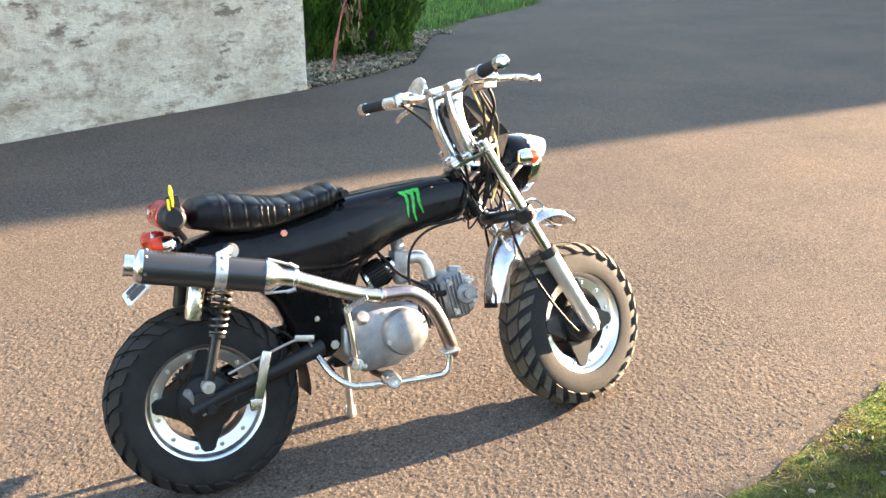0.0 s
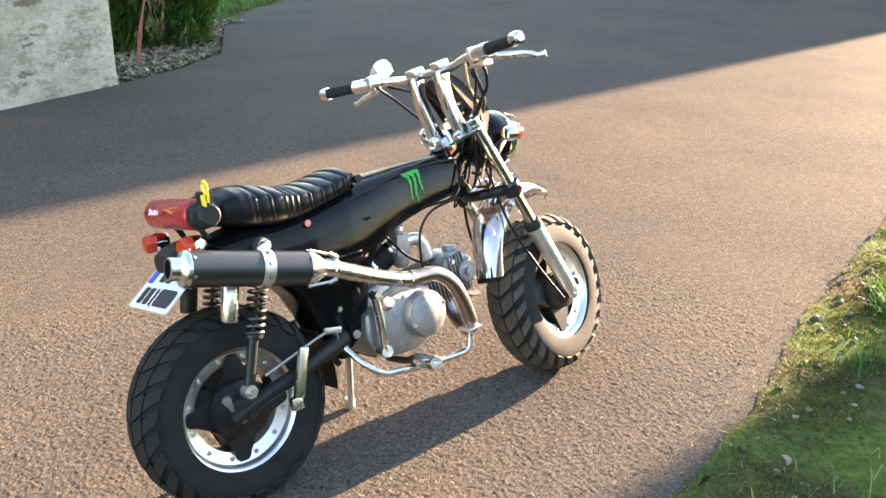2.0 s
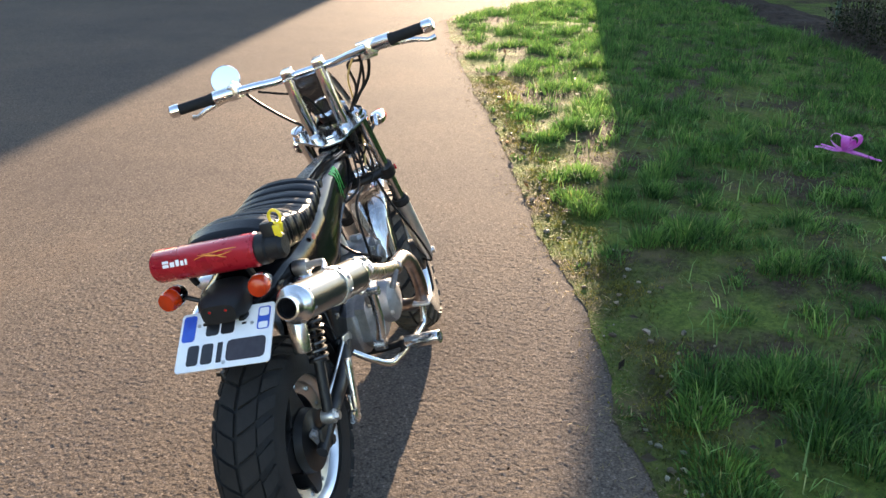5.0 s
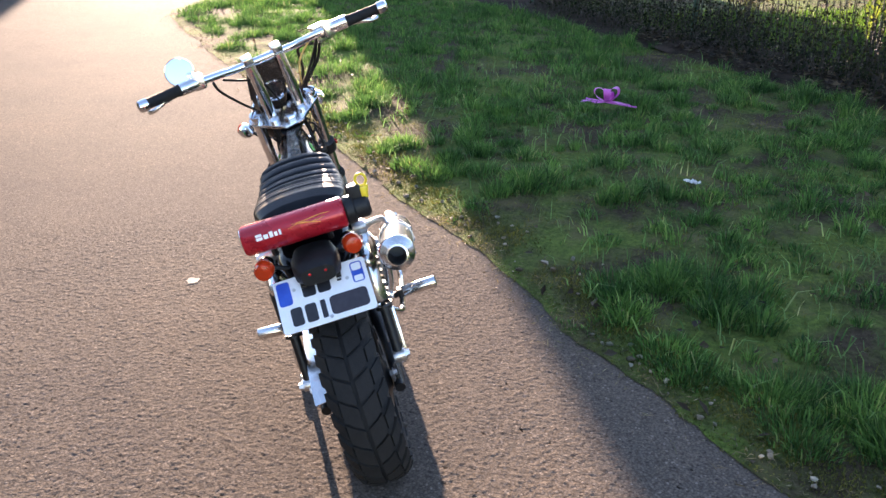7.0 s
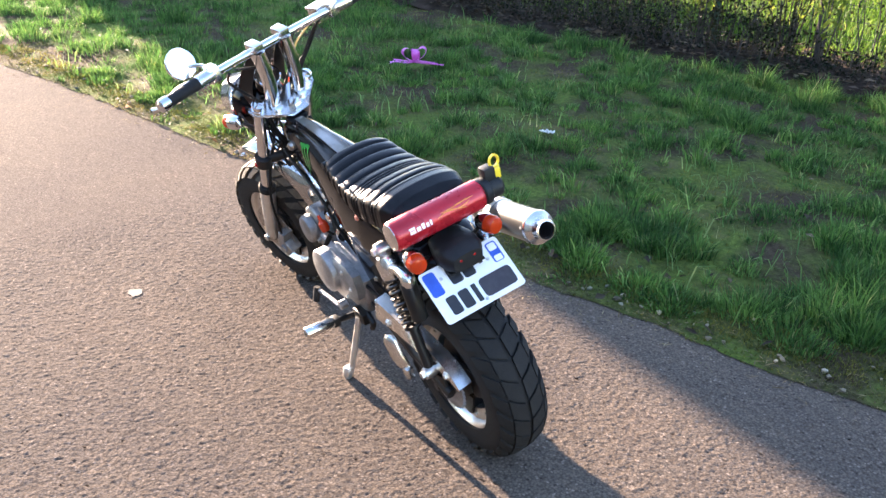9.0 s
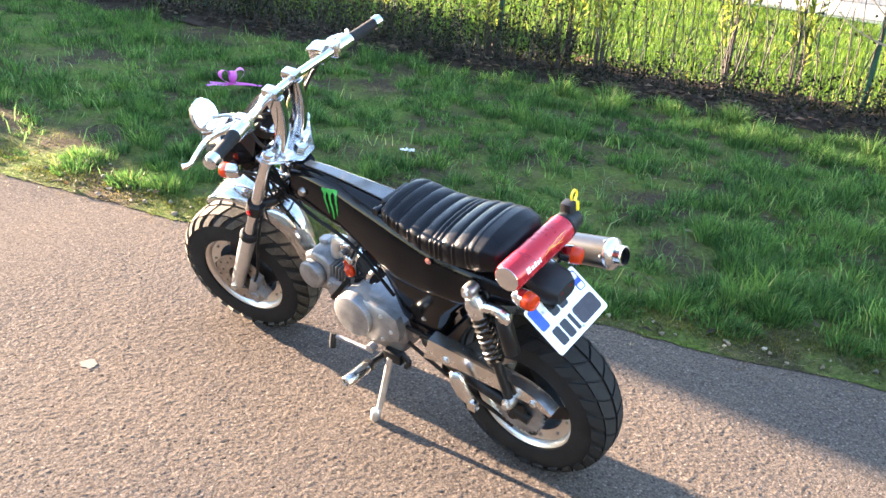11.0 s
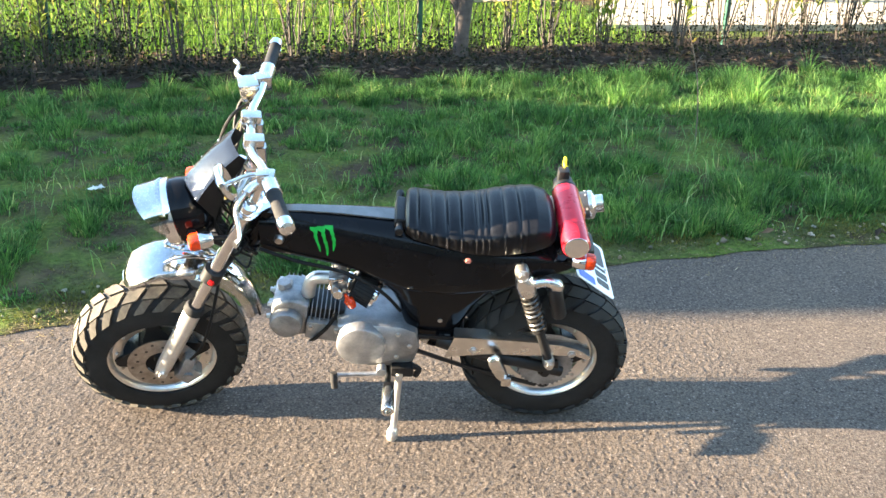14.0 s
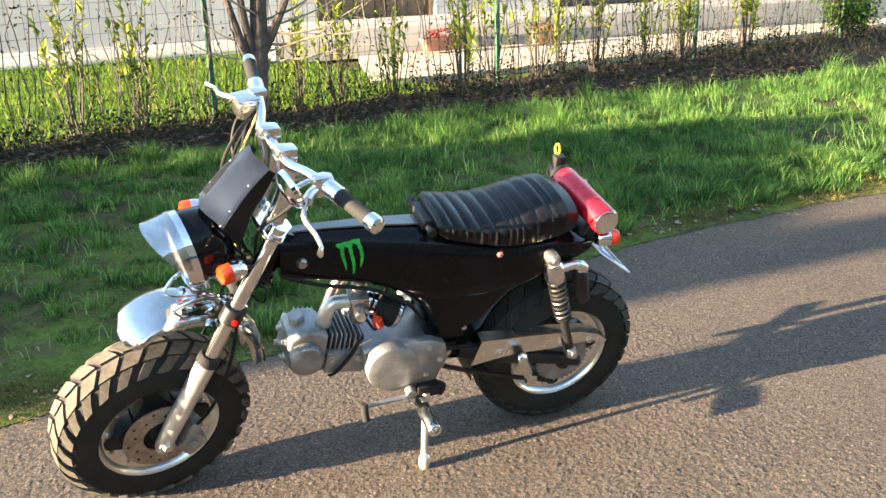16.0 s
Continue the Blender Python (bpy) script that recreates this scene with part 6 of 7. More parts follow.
# ---- rear suspension ----
for s in (-1, 1):
    bot_p, top_p = Vector((0.342, s * 0.112, 0.289)), Vector((0.438, s * 0.112, 0.600))
    d = (top_p - bot_p)
    L = d.length
    u = d.normalized()
    bm = BM()
    lathe(bm, [(0, 0.0), (0.012, 0.0), (0.012, 0.12), (0.021, 0.12), (0.021, 0.128), (0.0055, 0.128), (0.0055, L - 0.07), (0, L - 0.07)], bot_p, u, 18)
    shock = part("shock_absorber", bm, BLACK, bike, "coil-over rear shock absorber with chrome cap")
    bm = BM()
    n = 150
    side = u.cross(Vector((0, 1, 0))).normalized()
    up2 = u.cross(side)
    pts = []
    for k in range(n + 1):
        a = 2 * math.pi * 8 * k / n
        pts.append(bot_p + u * (0.128 + (L - 0.20) * k / n) + 0.020 * (math.cos(a) * side + math.sin(a) * up2))
    tube(bm, pts, 0.0042, 6)
    part("coil_spring", bm, SPRING, shock, "dark steel coil spring")
    bm = BM()
    lathe(bm, [(0, L - 0.075), (0.022, L - 0.075), (0.026, L - 0.062), (0.027, L - 0.035), (0.020, L - 0.018), (0.012, L - 0.014), (0, L - 0.014)], bot_p, u, 24)
    cap_ob = part("shock_cap", bm, POLISHED, shock, "polished shock cap")
    bm = BM()
    lathe(bm, [(0, -0.016), (0.016, -0.016), (0.018, 0), (0.016, 0.016), (0, 0.016)], top_p, (0, 1, 0), 18)
    bolt(bm, top_p + Vector((0, s * 0.016, 0)), (0, s, 0), 0.009, 0.010)
    part("upper_mount", bm, ZINC, shock, "zinc nut and rubber bush")
    bm = BM()
    lathe(bm, [(0, -0.014), (0.015, -0.014), (0.017, 0), (0.015, 0.014), (0, 0.014)], bot_p, (0, 1, 0), 18)
    bolt(bm, bot_p + Vector((0, s * 0.014, 0)), (0, s, 0), 0.010, 0.012)
    part("lower_mount", bm, ZINC, shock, "zinc nut and rubber bush")
    bm = BM()
    r0, r1 = Vector((0.352, s * 0.108, 0.548)), Vector((0.330, s * 0.108, 0.452))
    q = (r1 - r0)
    lathe(bm, [(0, 0), (0.017, 0), (0.020, 0.004), (0.020, q.length - 0.004), (0.018, q.length), (0, q.length)], r0, q, 22)
    part("gas_reservoir", bm, BLACK if s > 0 else POLISHED, shock, "small metal gas reservoir")
    bm = BM()
    tube(bm, [bot_p + u * (L - 0.045), Vector((0.375, s * 0.110, 0.566)), r0 + Vector((-0.005, 0, 0.006)), r0 + Vector((-0.004, 0, -0.006))], [0.016, 0.013, 0.018, 0.018], 10, 4)
    part("reservoir_arm", bm, POLISHED, shock)
    # swing arm leg
    bm = BM()
    tube(bm, [(0.640, s * 0.062, 0.318), (0.58, s * 0.078, 0.308), (0.50, s * 0.088, 0.285), (0.40, s * 0.092, 0.262), (0.30, s * 0.092, 0.228)], [0.022, 0.022, 0.020, 0.018, 0.016], 12, 4, flat=0.8)
    box(bm, (0.06, 0.012, 0.045), Matrix.Translation((0.338, s * 0.094, 0.248)) @ Matrix.Rotation(radians(10), 4, 'Y'), 0.006)
    bolt(bm, (0.345, s * 0.094, 0.231), (0, s, 0), 0.012, 0.012)
    part("swing_arm", bm, BLACK, bike, "black tubular swing arm")
    # rear passenger footpeg, folded up
    bm = BM()
    a0 = Vector((0.462, s * 0.120, 0.262))
    if s < 0:
        pts = [a0 + Vector((-0.012, 0.0, -0.028))]
        box(bm, (0.024, 0.013, 0.118), Matrix.Translation(a0 + Vector((0.008, -0.008, 0.032))) @ Matrix.Rotation(radians(17), 4, 'Y'), 0.005)
        box(bm, (0.016, 0.010, 0.045), Matrix.Translation(a0 + Vector((-0.006, 0.002, -0.012))) @ Matrix.Rotation(radians(17), 4, 'Y'), 0.003)
    else:
        pts = [a0 + Vector((-0.005, 0.0, -0.03)), a0 + Vector((0.008, 0.01, 0.0)), a0 + Vector((0.028, 0.012, 0.045)), a0 + Vector((0.034, 0.008, 0.06))]
    if s > 0:
        tube(bm, pts, [0.013, 0.019, 0.020, 0.011], 12, 4, flat=0.5)
    box(bm, (0.028, 0.02, 0.030), Matrix.Translation(pts[0] + Vector((-0.004, s * 0.002, -0.008))), 0.004)
    part("passenger_footpeg", bm, POLISHED, bike, "folded aluminium passenger footpeg")

# chain guard (left)
bm = BM()
guard = [(0.622, 0.292), (0.598, 0.362), (0.50, 0.356), (0.39, 0.346), (0.31, 0.335), (0.26, 0.317), (0.228, 0.292), (0.236, 0.284), (0.27, 0.300), (0.33, 0.302), (0.40, 0.300), (0.50, 0.305), (0.56, 0.300)]
plate_shape(bm, guard, Matrix.Translation((0, 0.1015, 0)) @ Matrix.Rotation(radians(90), 4, 'X'), 0.004)
rings = [[(x, 0.1035, z + 0.0025), (x, 0.068, z + 0.0065), (x, 0.068, z + 0.0040), (x, 0.1035, z)] for x, z in guard[1:7]]
loft(bm, rings)
cg = part("chain_guard", bm, POLISHED, bike, "polished aluminium chain guard")
nuts("guard_bolt", [((x, 0.1035, z), (0, 1, 0), 0.008, 0.006) for x, z in ((0.545, 0.318), (0.28, 0.306))], ZINC, cg)

# ---- exhaust ----
M0, M1 = Vector((0.226, -0.177, 0.601)), Vector((0.502, -0.195, 0.537))
md = (M1 - M0)
ML = md.length
bm = BM()
lathe(bm, [(0.030, -0.002), (0.0385, 0.0), (0.0385, ML), (0.030, ML + 0.002)], M0, md, 40)
muff = part("silencer", bm, CARBON, bike, "carbon-fibre exhaust silencer with polished end cone")
bm = BM()
lathe(bm, [(0.0395, 0.005), (0.0395, -0.003), (0.037, -0.007), (0.0265, -0.012), (0.0245, -0.014), (0.0245, -0.034), (0.0205, -0.035), (0.0195, -0.02)], M0, md, 36)
cone = part("end_cone", bm, POLISHED, muff, "polished end cone")
bm = BM()
lathe(bm, [(0.0198, -0.033), (0.0198, 0.05), (0, 0.05)], M0, md, 24)
part("bore", bm, INK, cone)
bm = BM()
lathe(bm, [(0.0395, ML - 0.012), (0.0395, ML + 0.001), (0.030, ML + 0.018), (0.022, ML + 0.032), (0.0215, ML + 0.06), (0.0, ML + 0.06)], M0, md, 36)
part("inlet_cone", bm, POLISHED, muff)
bm = BM()
lathe(bm, [(0.041, 0.160), (0.041, 0.186), (0.0386, 0.186), (0.0386, 0.160)], M0, md, 40, closed=True)
tube(bm, [M0 + md.normalized() * 0.173 + Vector((0, 0.01, 0.038)), Vector((0.425, -0.17, 0.608)), Vector((0.430, -0.125, 0.604))], 0.008, 10, 3, flat=0.6)
strap = part("clamp", bm, SATIN, muff, "aluminium clamp with rivets")
bm = BM()
mu = md.normalized()
for a in (-100, -60, -20, 20, 60):
    o = Matrix.Rotation(radians(a), 4, mu) @ Vector((0, -0.0411, 0))
    bolt(bm, M0 + mu * 0.173 + o, o, 0.005, 0.003)
for dd in (0.008, ML - 0.007):
    for a in range(0, 360, 60):
        o = Matrix.Rotation(radians(a + 20), 4, mu) @ Vector((0, -0.0393, 0))
        bolt(bm, M0 + mu * dd + o, o, 0.0028, 0.002)
part("rivets", bm, CAST_DARK, muff)["kind"] = "stuff"
for a in (-75, 75):
    bm = BM()
    o = Matrix.Rotation(radians(a), 4, mu) @ Vector((0, -0.036, 0))
    tube(bm, [M0 + mu * (ML - 0.01) + o * 1.15, M0 + mu * (ML + 0.05) + o * 0.85], 0.0035, 6)
    tube(bm, [M0 + mu * (ML + 0.04) + o * 0.95, M0 + mu * (ML + 0.062) + o * 0.72], 0.005, 6)
    part("tension_spring", bm, ZINC, muff)
bm = BM()
HEAD = [(0.505, -0.195, 0.536), (0.56, -0.197, 0.521), (0.64, -0.198, 0.487), (0.72, -0.196, 0.457), (0.775, -0.195, 0.444)]
tube(bm, HEAD, [0.0205, 0.020, 0.0195, 0.019, 0.0185], 16, 5)
pipe = part("exhaust_pipe", bm, STEEL, bike, "heat-stained steel exhaust pipe")
bm = BM()
tube(bm, [(0.765, -0.195, 0.446), (0.80, -0.195, 0.4445), (0.845, -0.197, 0.440), (0.885, -0.200, 0.410), (0.910, -0.200, 0.365), (0.928, -0.196, 0.315), (0.945, -0.180, 0.275), (0.965, -0.130, 0.258), (0.985, -0.07, 0.275), (0.995, -0.03, 0.320)], [0.0190, 0.0180, 0.0175], 18, 5)
part("header_pipe", bm, BROWNED, pipe, "browned header pipe")
for u in (0.005, 0.06):
    bm = BM()
    q_ = M1 + mu * u
    lathe(bm, [(0.0225, -0.006), (0.0245, -0.004), (0.0245, 0.004), (0.0225, 0.006)], q_, mu, 28, closed=True)
    part("pipe_collar", bm, POLISHED, pipe)
bm = BM()
lathe(bm, [(0.0190, -0.006), (0.0215, -0.004), (0.0215, 0.004), (0.0190, 0.006)], Vector((0.768, -0.195, 0.4455)), (-0.97, 0, 0.22), 26, closed=True)
part("pipe_collar", bm, BROWNED, pipe)
bm = BM()
pts = []
for k in range(81):
    a = 2 * math.pi * 10 * k / 80
    pts.append(Vector((0.672 + 0.055 * k / 80, -0.212 + 0.006 * math.cos(a), 0.430 + 0.022 * k / 80 + 0.006 * math.sin(a))))
tube(bm, pts, 0.0018, 5)
part("retaining_spring", bm, CAST_DARK, pipe)

# ---- engine ----
bm = BM()
CASE = [(0.690, 0.300), (0.695, 0.360), (0.735, 0.376), (0.81, 0.384), (0.875, 0.396), (0.905, 0.385), (0.905, 0.330), (0.875, 0.265), (0.83, 0.238), (0.74, 0.236), (0.705, 0.256)]
puffy(bm, CASE, lambda x, z: 0.088, 0.012, 3)
case = part("crankcase", bm, CAST, bike, "cast aluminium crankcase")
# right side: clutch cover
bm = BM()
CLR = [(0.700, 0.285), (0.704, 0.372), (0.735, 0.392), (0.79, 0.398), (0.85, 0.394), (0.885, 0.36), (0.887, 0.30), (0.86, 0.262), (0.81, 0.246), (0.74, 0.248)]
o = inset_poly(CLR, 0.012)
loft(bm, [[(x, -0.085, z) for x, z in CLR], [(x, -0.112, z) for x, z in CLR], [(q.x, -0.121, q.y) for q in o]])
clutch = part("clutch_cover", bm, CAST, case, "cast aluminium clutch cover")
bm = BM()
lathe(bm, [(0.060, 0.110), (0.060, 0.138), (0.056, 0.146), (0.050, 0.1475), (0.045, 0.152), (0.028, 0.157), (0, 0.159)], (0.842, 0, 0.333), (0, -1, 0), 44)
part("round_cover", bm, CAST, clutch, "round domed cover")
nuts("cover_bolt", [((0.842 + 0.052 * math.cos(radians(a)), -0.146, 0.333 + 0.052 * math.sin(radians(a))), (0, -1, 0), 0.005, 0.007) for a in (20, 200)], ZINC, clutch)
nuts("cover_bolt", [((x, -0.120, z), (0, -1, 0), 0.004, 0.005) for x, z in ((0.715, 0.30), (0.72, 0.372), (0.79, 0.388), (0.73, 0.262), (0.85, 0.275))], ZINC, clutch)
bm = BM()
lathe(bm, [(0, 0), (0.014, 0), (0.016, 0.006), (0.015, 0.022), (0, 0.024)], (0.735, -0.118, 0.378), (0, -0.6, 0.5), 16)
part("oil_cap", bm, CAST, clutch)
# left side: magneto cover
bm = BM()
MAG = [(0.692, 0.345), (0.700, 0.385), (0.735, 0.403), (0.80, 0.409), (0.845, 0.410), (0.885, 0.388), (0.897, 0.35), (0.885, 0.305), (0.85, 0.277), (0.80, 0.272), (0.735, 0.296), (0.70, 0.312)]
o = inset_poly(MAG, 0.012)
loft(bm, [[(x, 0.085, z) for x, z in MAG], [(x, 0.108, z) for x, z in MAG], [(q.x, 0.116, q.y) for q in o]])
mag = part("magneto_cover", bm, CAST, case, "cast aluminium magneto cover")
bm = BM()
lathe(bm, [(0.064, 0.100), (0.064, 0.126), (0.062, 0.131), (0.056, 0.1335), (0.030, 0.1345), (0, 0.135)], (0.842, 0, 0.353), (0, 1, 0), 48)
part("round_cover", bm, CAST, mag, "round flat-faced cover")
nuts("cover_bolt", [((x, 0.115, z), (0, 1, 0), 0.005, 0.006) for x, z in ((0.745, 0.386), (0.715, 0.345), (0.75, 0.305), (0.866, 0.392))], ZINC, mag)
# cylinder and head, lying forwards and slightly up
CD = Vector((0.985, 0, 0.17)).normalized()
C0 = Vector((0.897, 0, 0.356))
CM = Matrix.Translation(C0) @ Matrix(((CD.x, 0, -CD.z, 0), (0, 1, 0, 0), (CD.z, 0, CD.x, 0), (0, 0, 0, 1)))
bm = BM()
box(bm, (0.095, 0.085, 0.088), CM @ pose(0.044, 0, 0), 0.01)
cyl = part("cylinder", bm, BLACK, bike, "finned aluminium cylinder")
for k in range(7):
    bm = BM()
    box(bm, (0.0026, 0.110, 0.112), CM @ pose(0.014 + 0.0118 * k, -0.002, 0.002), 0.0010, 1)
    part("cooling_fin", bm, CAST_DARK, cyl)
bm = BM()
box(bm, (0.100, 0.030, 0.060), CM @ pose(0.044, 0.050, -0.020), 0.007)
part("chain_case", bm, CAST, cyl, "smooth grey chain case")
for at in ((0.012, 0.066, -0.004), (0.082, 0.066, -0.004)):
    part("case_bolt", bolt(BM(), CM @ Vector(at), (0, 1, 0), 0.006, 0.010), ZINC, cyl)
bm = BM()
tube(bm, [CM @ Vector((0.020, 0.060, 0.050)), CM @ Vector((0.036, 0.072, 0.012)), CM @ Vector((0.066, 0.072, -0.040)), CM @ Vector((0.074, 0.058, -0.060))], 0.0075, 8, 4, flat=0.5)
part("breather_hose", bm, CABLE, cyl, "flat black hose over the cylinder")
bm = BM()
HEADP = [(0.092, -0.048), (0.094, 0.052), (0.118, 0.068), (0.160, 0.066), (0.188, 0.042), (0.192, -0.022), (0.170, -0.050), (0.130, -0.058)]
puffy(bm, HEADP, lambda x, z: 0.056, 0.010, 3)
head = part("cylinder_head", bm, CAST_HEAD, bike, "cast aluminium cylinder head", CM)
bm = BM()
lathe(bm, [(0.043, 0.058), (0.043, 0.076), (0.039, 0.082), (0.024, 0.086), (0, 0.087)], (0.146, 0, 0.0), (0, 1, 0), 32)
part("cam_cover", bm, CAST_HEAD, head, "round cam cover", CM)
for k in range(5):
    bm = BM()
    box(bm, (0.0028, 0.070, 0.112), CM @ pose(0.112 + 0.0115 * k, -0.028, 0.008), 0.0010, 1)
    part("cooling_fin", bm, CAST_HEAD, head)
# right face: plug boss, tappet covers, ribs
bm = BM()
lathe(bm, [(0.030, 0.050), (0.030, 0.066), (0.026, 0.070), (0.012, 0.071), (0.012, 0.078), (0, 0.078)], CM @ Vector((0.160, 0, 0.005)), (0, -1, 0), 26)
part("side_cover", bm, CAST_HEAD, head, "round grey side cover")
for dx, dz in ((0.120, 0.048), (0.120, -0.034), (0.176, 0.034), (0.176, -0.022)):
    part("acorn_nut", bolt(BM(), CM @ Vector((dx, -0.056, dz)), (0, -1, 0), 0.007, 0.014), ZINC, head)
for z in (0.054, -0.04):
    bm = BM()
    lathe(bm, [(0.021, 0), (0.021, 0.018), (0.018, 0.022), (0, 0.022)], CM @ Vector((0.16, -0.01, z)), CM.to_3x3() @ Vector((0.3, 0, 1 if z > 0 else -1)), 6)
    part("valve_cap", bm, CAST_DARK, head)
nuts("head_nut", [(CM @ Vector((0.190, y, z)), CD, 0.007, 0.012) for y in (-0.03, 0.03) for z in (-0.019, 0.024)], ZINC, head)
# spark plug lead
bm = BM()
tube(bm, [(0.985, -0.062, 0.400), (0.955, -0.095, 0.408), (0.92, -0.085, 0.435), (0.87, -0.06, 0.47), (0.83, -0.03, 0.53)], 0.004, 8, 5)
tube(bm, [(0.99, -0.058, 0.398), (0.96, -0.092, 0.406)], 0.009, 10)
part("spark_plug_lead", bm, CABLE, bike, "black spark plug lead")
# intake, carburettor, filter
bm = BM()
tube(bm, [(0.985, 0.012, 0.435), (0.978, 0.014, 0.470), (0.965, 0.016, 0.492), (0.945, 0.018, 0.497), (0.92, 0.018, 0.496)], [0.019, 0.018, 0.017], 14, 5)
part("intake_manifold", bm, SATIN, bike, "polished intake elbow")
bm = BM()
box(bm, (0.045, 0.05, 0.06), pose(0.900, 0.018, 0.492, 0, 8, 0), 0.008)
lathe(bm, [(0.017, 0.0), (0.018, 0.035), (0.014, 0.042), (0, 0.043)], (0.900, 0.018, 0.512), (0, 0, 1), 18)
lathe(bm, [(0.022, 0.0), (0.022, 0.03), (0.016, 0.038), (0, 0.04)], (0.900, 0.018, 0.470), (0, 0, -1), 18)
lathe(bm, [(0.020, 0), (0.020, 0.03), (0, 0.03)], (0.884, 0.018, 0.490), (-1, 0, -0.25), 18)
lathe(bm, [(0.006, 0), (0.006, 0.02), (0.009, 0.02), (0.009, 0.03), (0, 0.03)], (0.907, 0.04, 0.5), (0, 1, 0), 10)
carb = part("carburettor", bm, CAST_DARK, bike, "grey cast carburettor")
bm = BM()
lathe(bm, [(0, 0.006), (0.012, 0.005), (0.017, 0.0), (0.018, -0.006)], (0.902, 0.052, 0.468), (0, 1, 0.1), 22)
part("float_bowl_plug", bm, POLISHED, carb, "bright round plug")
bm = BM()
box(bm, (0.014, 0.010, 0.046), pose(0.915, 0.050, 0.495, 0, 6, 0), 0.003)
box(bm, (0.030, 0.008, 0.010), pose(0.900, 0.052, 0.515, 0, 10, 0), 0.002)
part("choke_lever", bm, POLISHED, carb)
for at in ((0.885, 0.046, 0.505), (0.885, 0.046, 0.478), (0.918, 0.046, 0.512)):
    part("screw", bolt(BM(), at, (0, 1, 0), 0.004, 0.006), ZINC, carb)
bm = BM()
lathe(bm, [(0.022, 0), (0.024, 0.003), (0.024, 0.010), (0.022, 0.013), (0.018, 0.013)], (0.880, 0.018, 0.489), (-1, 0, -0.25), 22)
part("hose_clip", bm, CHROME, carb)
bm = BM()
fo, fa = Vector((0.872, 0.022, 0.484)), Vector((-0.84, 0.18, -0.40)).normalized()
lathe(bm, [(0.026, 0.0), (0.028, 0.012), (0.034, 0.014), (0.040, 0.070), (0.037, 0.076), (0.0, 0.078)], fo, fa, 30)
filt = part("air_filter", bm, PLASTIC, bike, "black pleated cone air filter")
bm = BM()
s1 = fa.cross(Vector((0, 1, 0))).normalized()
s2 = fa.cross(s1)
for k in range(26):
    a = 2 * math.pi * k / 26
    dd = math.cos(a) * s1 + math.sin(a) * s2
    tube(bm, [fo + fa * 0.015 + dd * 0.0345, fo + fa * 0.069 + dd * 0.0405], 0.0018, 4)
part("pleats", bm, CABLE, filt)
bm = BM()
lathe(bm, [(0.0295, 0.002), (0.0295, 0.010), (0.027, 0.010), (0.027, 0.002)], fo, fa, 26, closed=True)
lathe(bm, [(0.041, 0.066), (0.042, 0.074), (0.038, 0.079), (0.036, 0.074)], fo, fa, 26)
part("filter_clamp", bm, CHROME, filt)
# small orange fuel filter
bm = BM()
lathe(bm, [(0, 0), (0.010, 0.002), (0.013, 0.01), (0.013, 0.028), (0.006, 0.036), (0.004, 0.05), (0, 0.05)], (0.862, 0.082, 0.452), (0.35, 0.1, 0.9), 16)
part("fuel_filter", bm, AMBER, bike, "small amber fuel filter")
bm = BM()
tube(bm, [(0.87, 0.07, 0.50), (0.84, 0.06, 0.55), (0.80, 0.04, 0.57)], 0.004, 6, 4)
tube(bm, [(0.862, 0.08, 0.452), (0.87, 0.06, 0.43), (0.885, 0.04, 0.45)], 0.004, 6, 4)
part("fuel_hose", bm, CABLE, bike)
# throttle, clutch and loom cables under the frame
bm = BM()
tube(bm, [(0.900, 0.018, 0.545), (0.92, -0.03, 0.580), (0.97, -0.055, 0.585), (1.06, -0.06, 0.60), (1.10, -0.05, 0.68)], 0.0035, 6, 6)
part("throttle_cable", bm, CABLE, bike, "black control cable under the frame")
bm = BM()
tube(bm, [(0.885, -0.10, 0.415), (0.88, -0.10, 0.47), (0.90, -0.09, 0.535), (0.96, -0.075, 0.575), (1.06, -0.07, 0.59)], 0.0035, 6, 6)
part("clutch_cable", bm, CABLE, bike, "black control cable under the frame")
bm = BM()
tube(bm, [(0.74, 0.06, 0.42), (0.79, 0.075, 0.50), (0.88, 0.068, 0.555), (1.0, 0.06, 0.585), (1.09, 0.055, 0.62)], 0.005, 6, 6)
part("loom", bm, CABLE, bike, "black wiring loom under the frame")

# kick starter, pedals, pegs, stand
bm = BM()
tube(bm, [(0.704, -0.128, 0.274), (0.697, -0.145, 0.33), (0.690, -0.150, 0.40), (0.686, -0.150, 0.424)], [0.014, 0.012, 0.012, 0.014], 12, 3, flat=0.7)
lathe(bm, [(0, -0.012), (0.018, -0.012), (0.016, 0.014), (0, 0.014)], (0.704, -0.128, 0.274), (0, -1, 0), 18)
lathe(bm, [(0, 0), (0.011, 0), (0.011, 0.03), (0, 0.03)], (0.688, -0.140, 0.422), (0, -1, 0), 14)
part("kick_starter", bm, POLISHED, bike, "polished kick-start lever")
bm = BM()
tube(bm, [(0.622, -0.085, 0.300), (0.640, -0.125, 0.262), (0.675, -0.150, 0.230), (0.72, -0.158, 0.222), (0.80, -0.166, 0.216), (0.90, -0.176, 0.214), (0.925, -0.180, 0.222), (0.934, -0.182, 0.245), (0.937, -0.184, 0.270)], 0.0085, 10, 5)
pedal = part("brake_pedal", bm, POLISHED, bike, "chromed brake pedal bar")
bm = BM()
box(bm, (0.045, 0.05, 0.007), pose(0.932, -0.188, 0.276, 0, -6, 0), 0.003)
part("pad", bm, SATIN, pedal)
bm = BM()
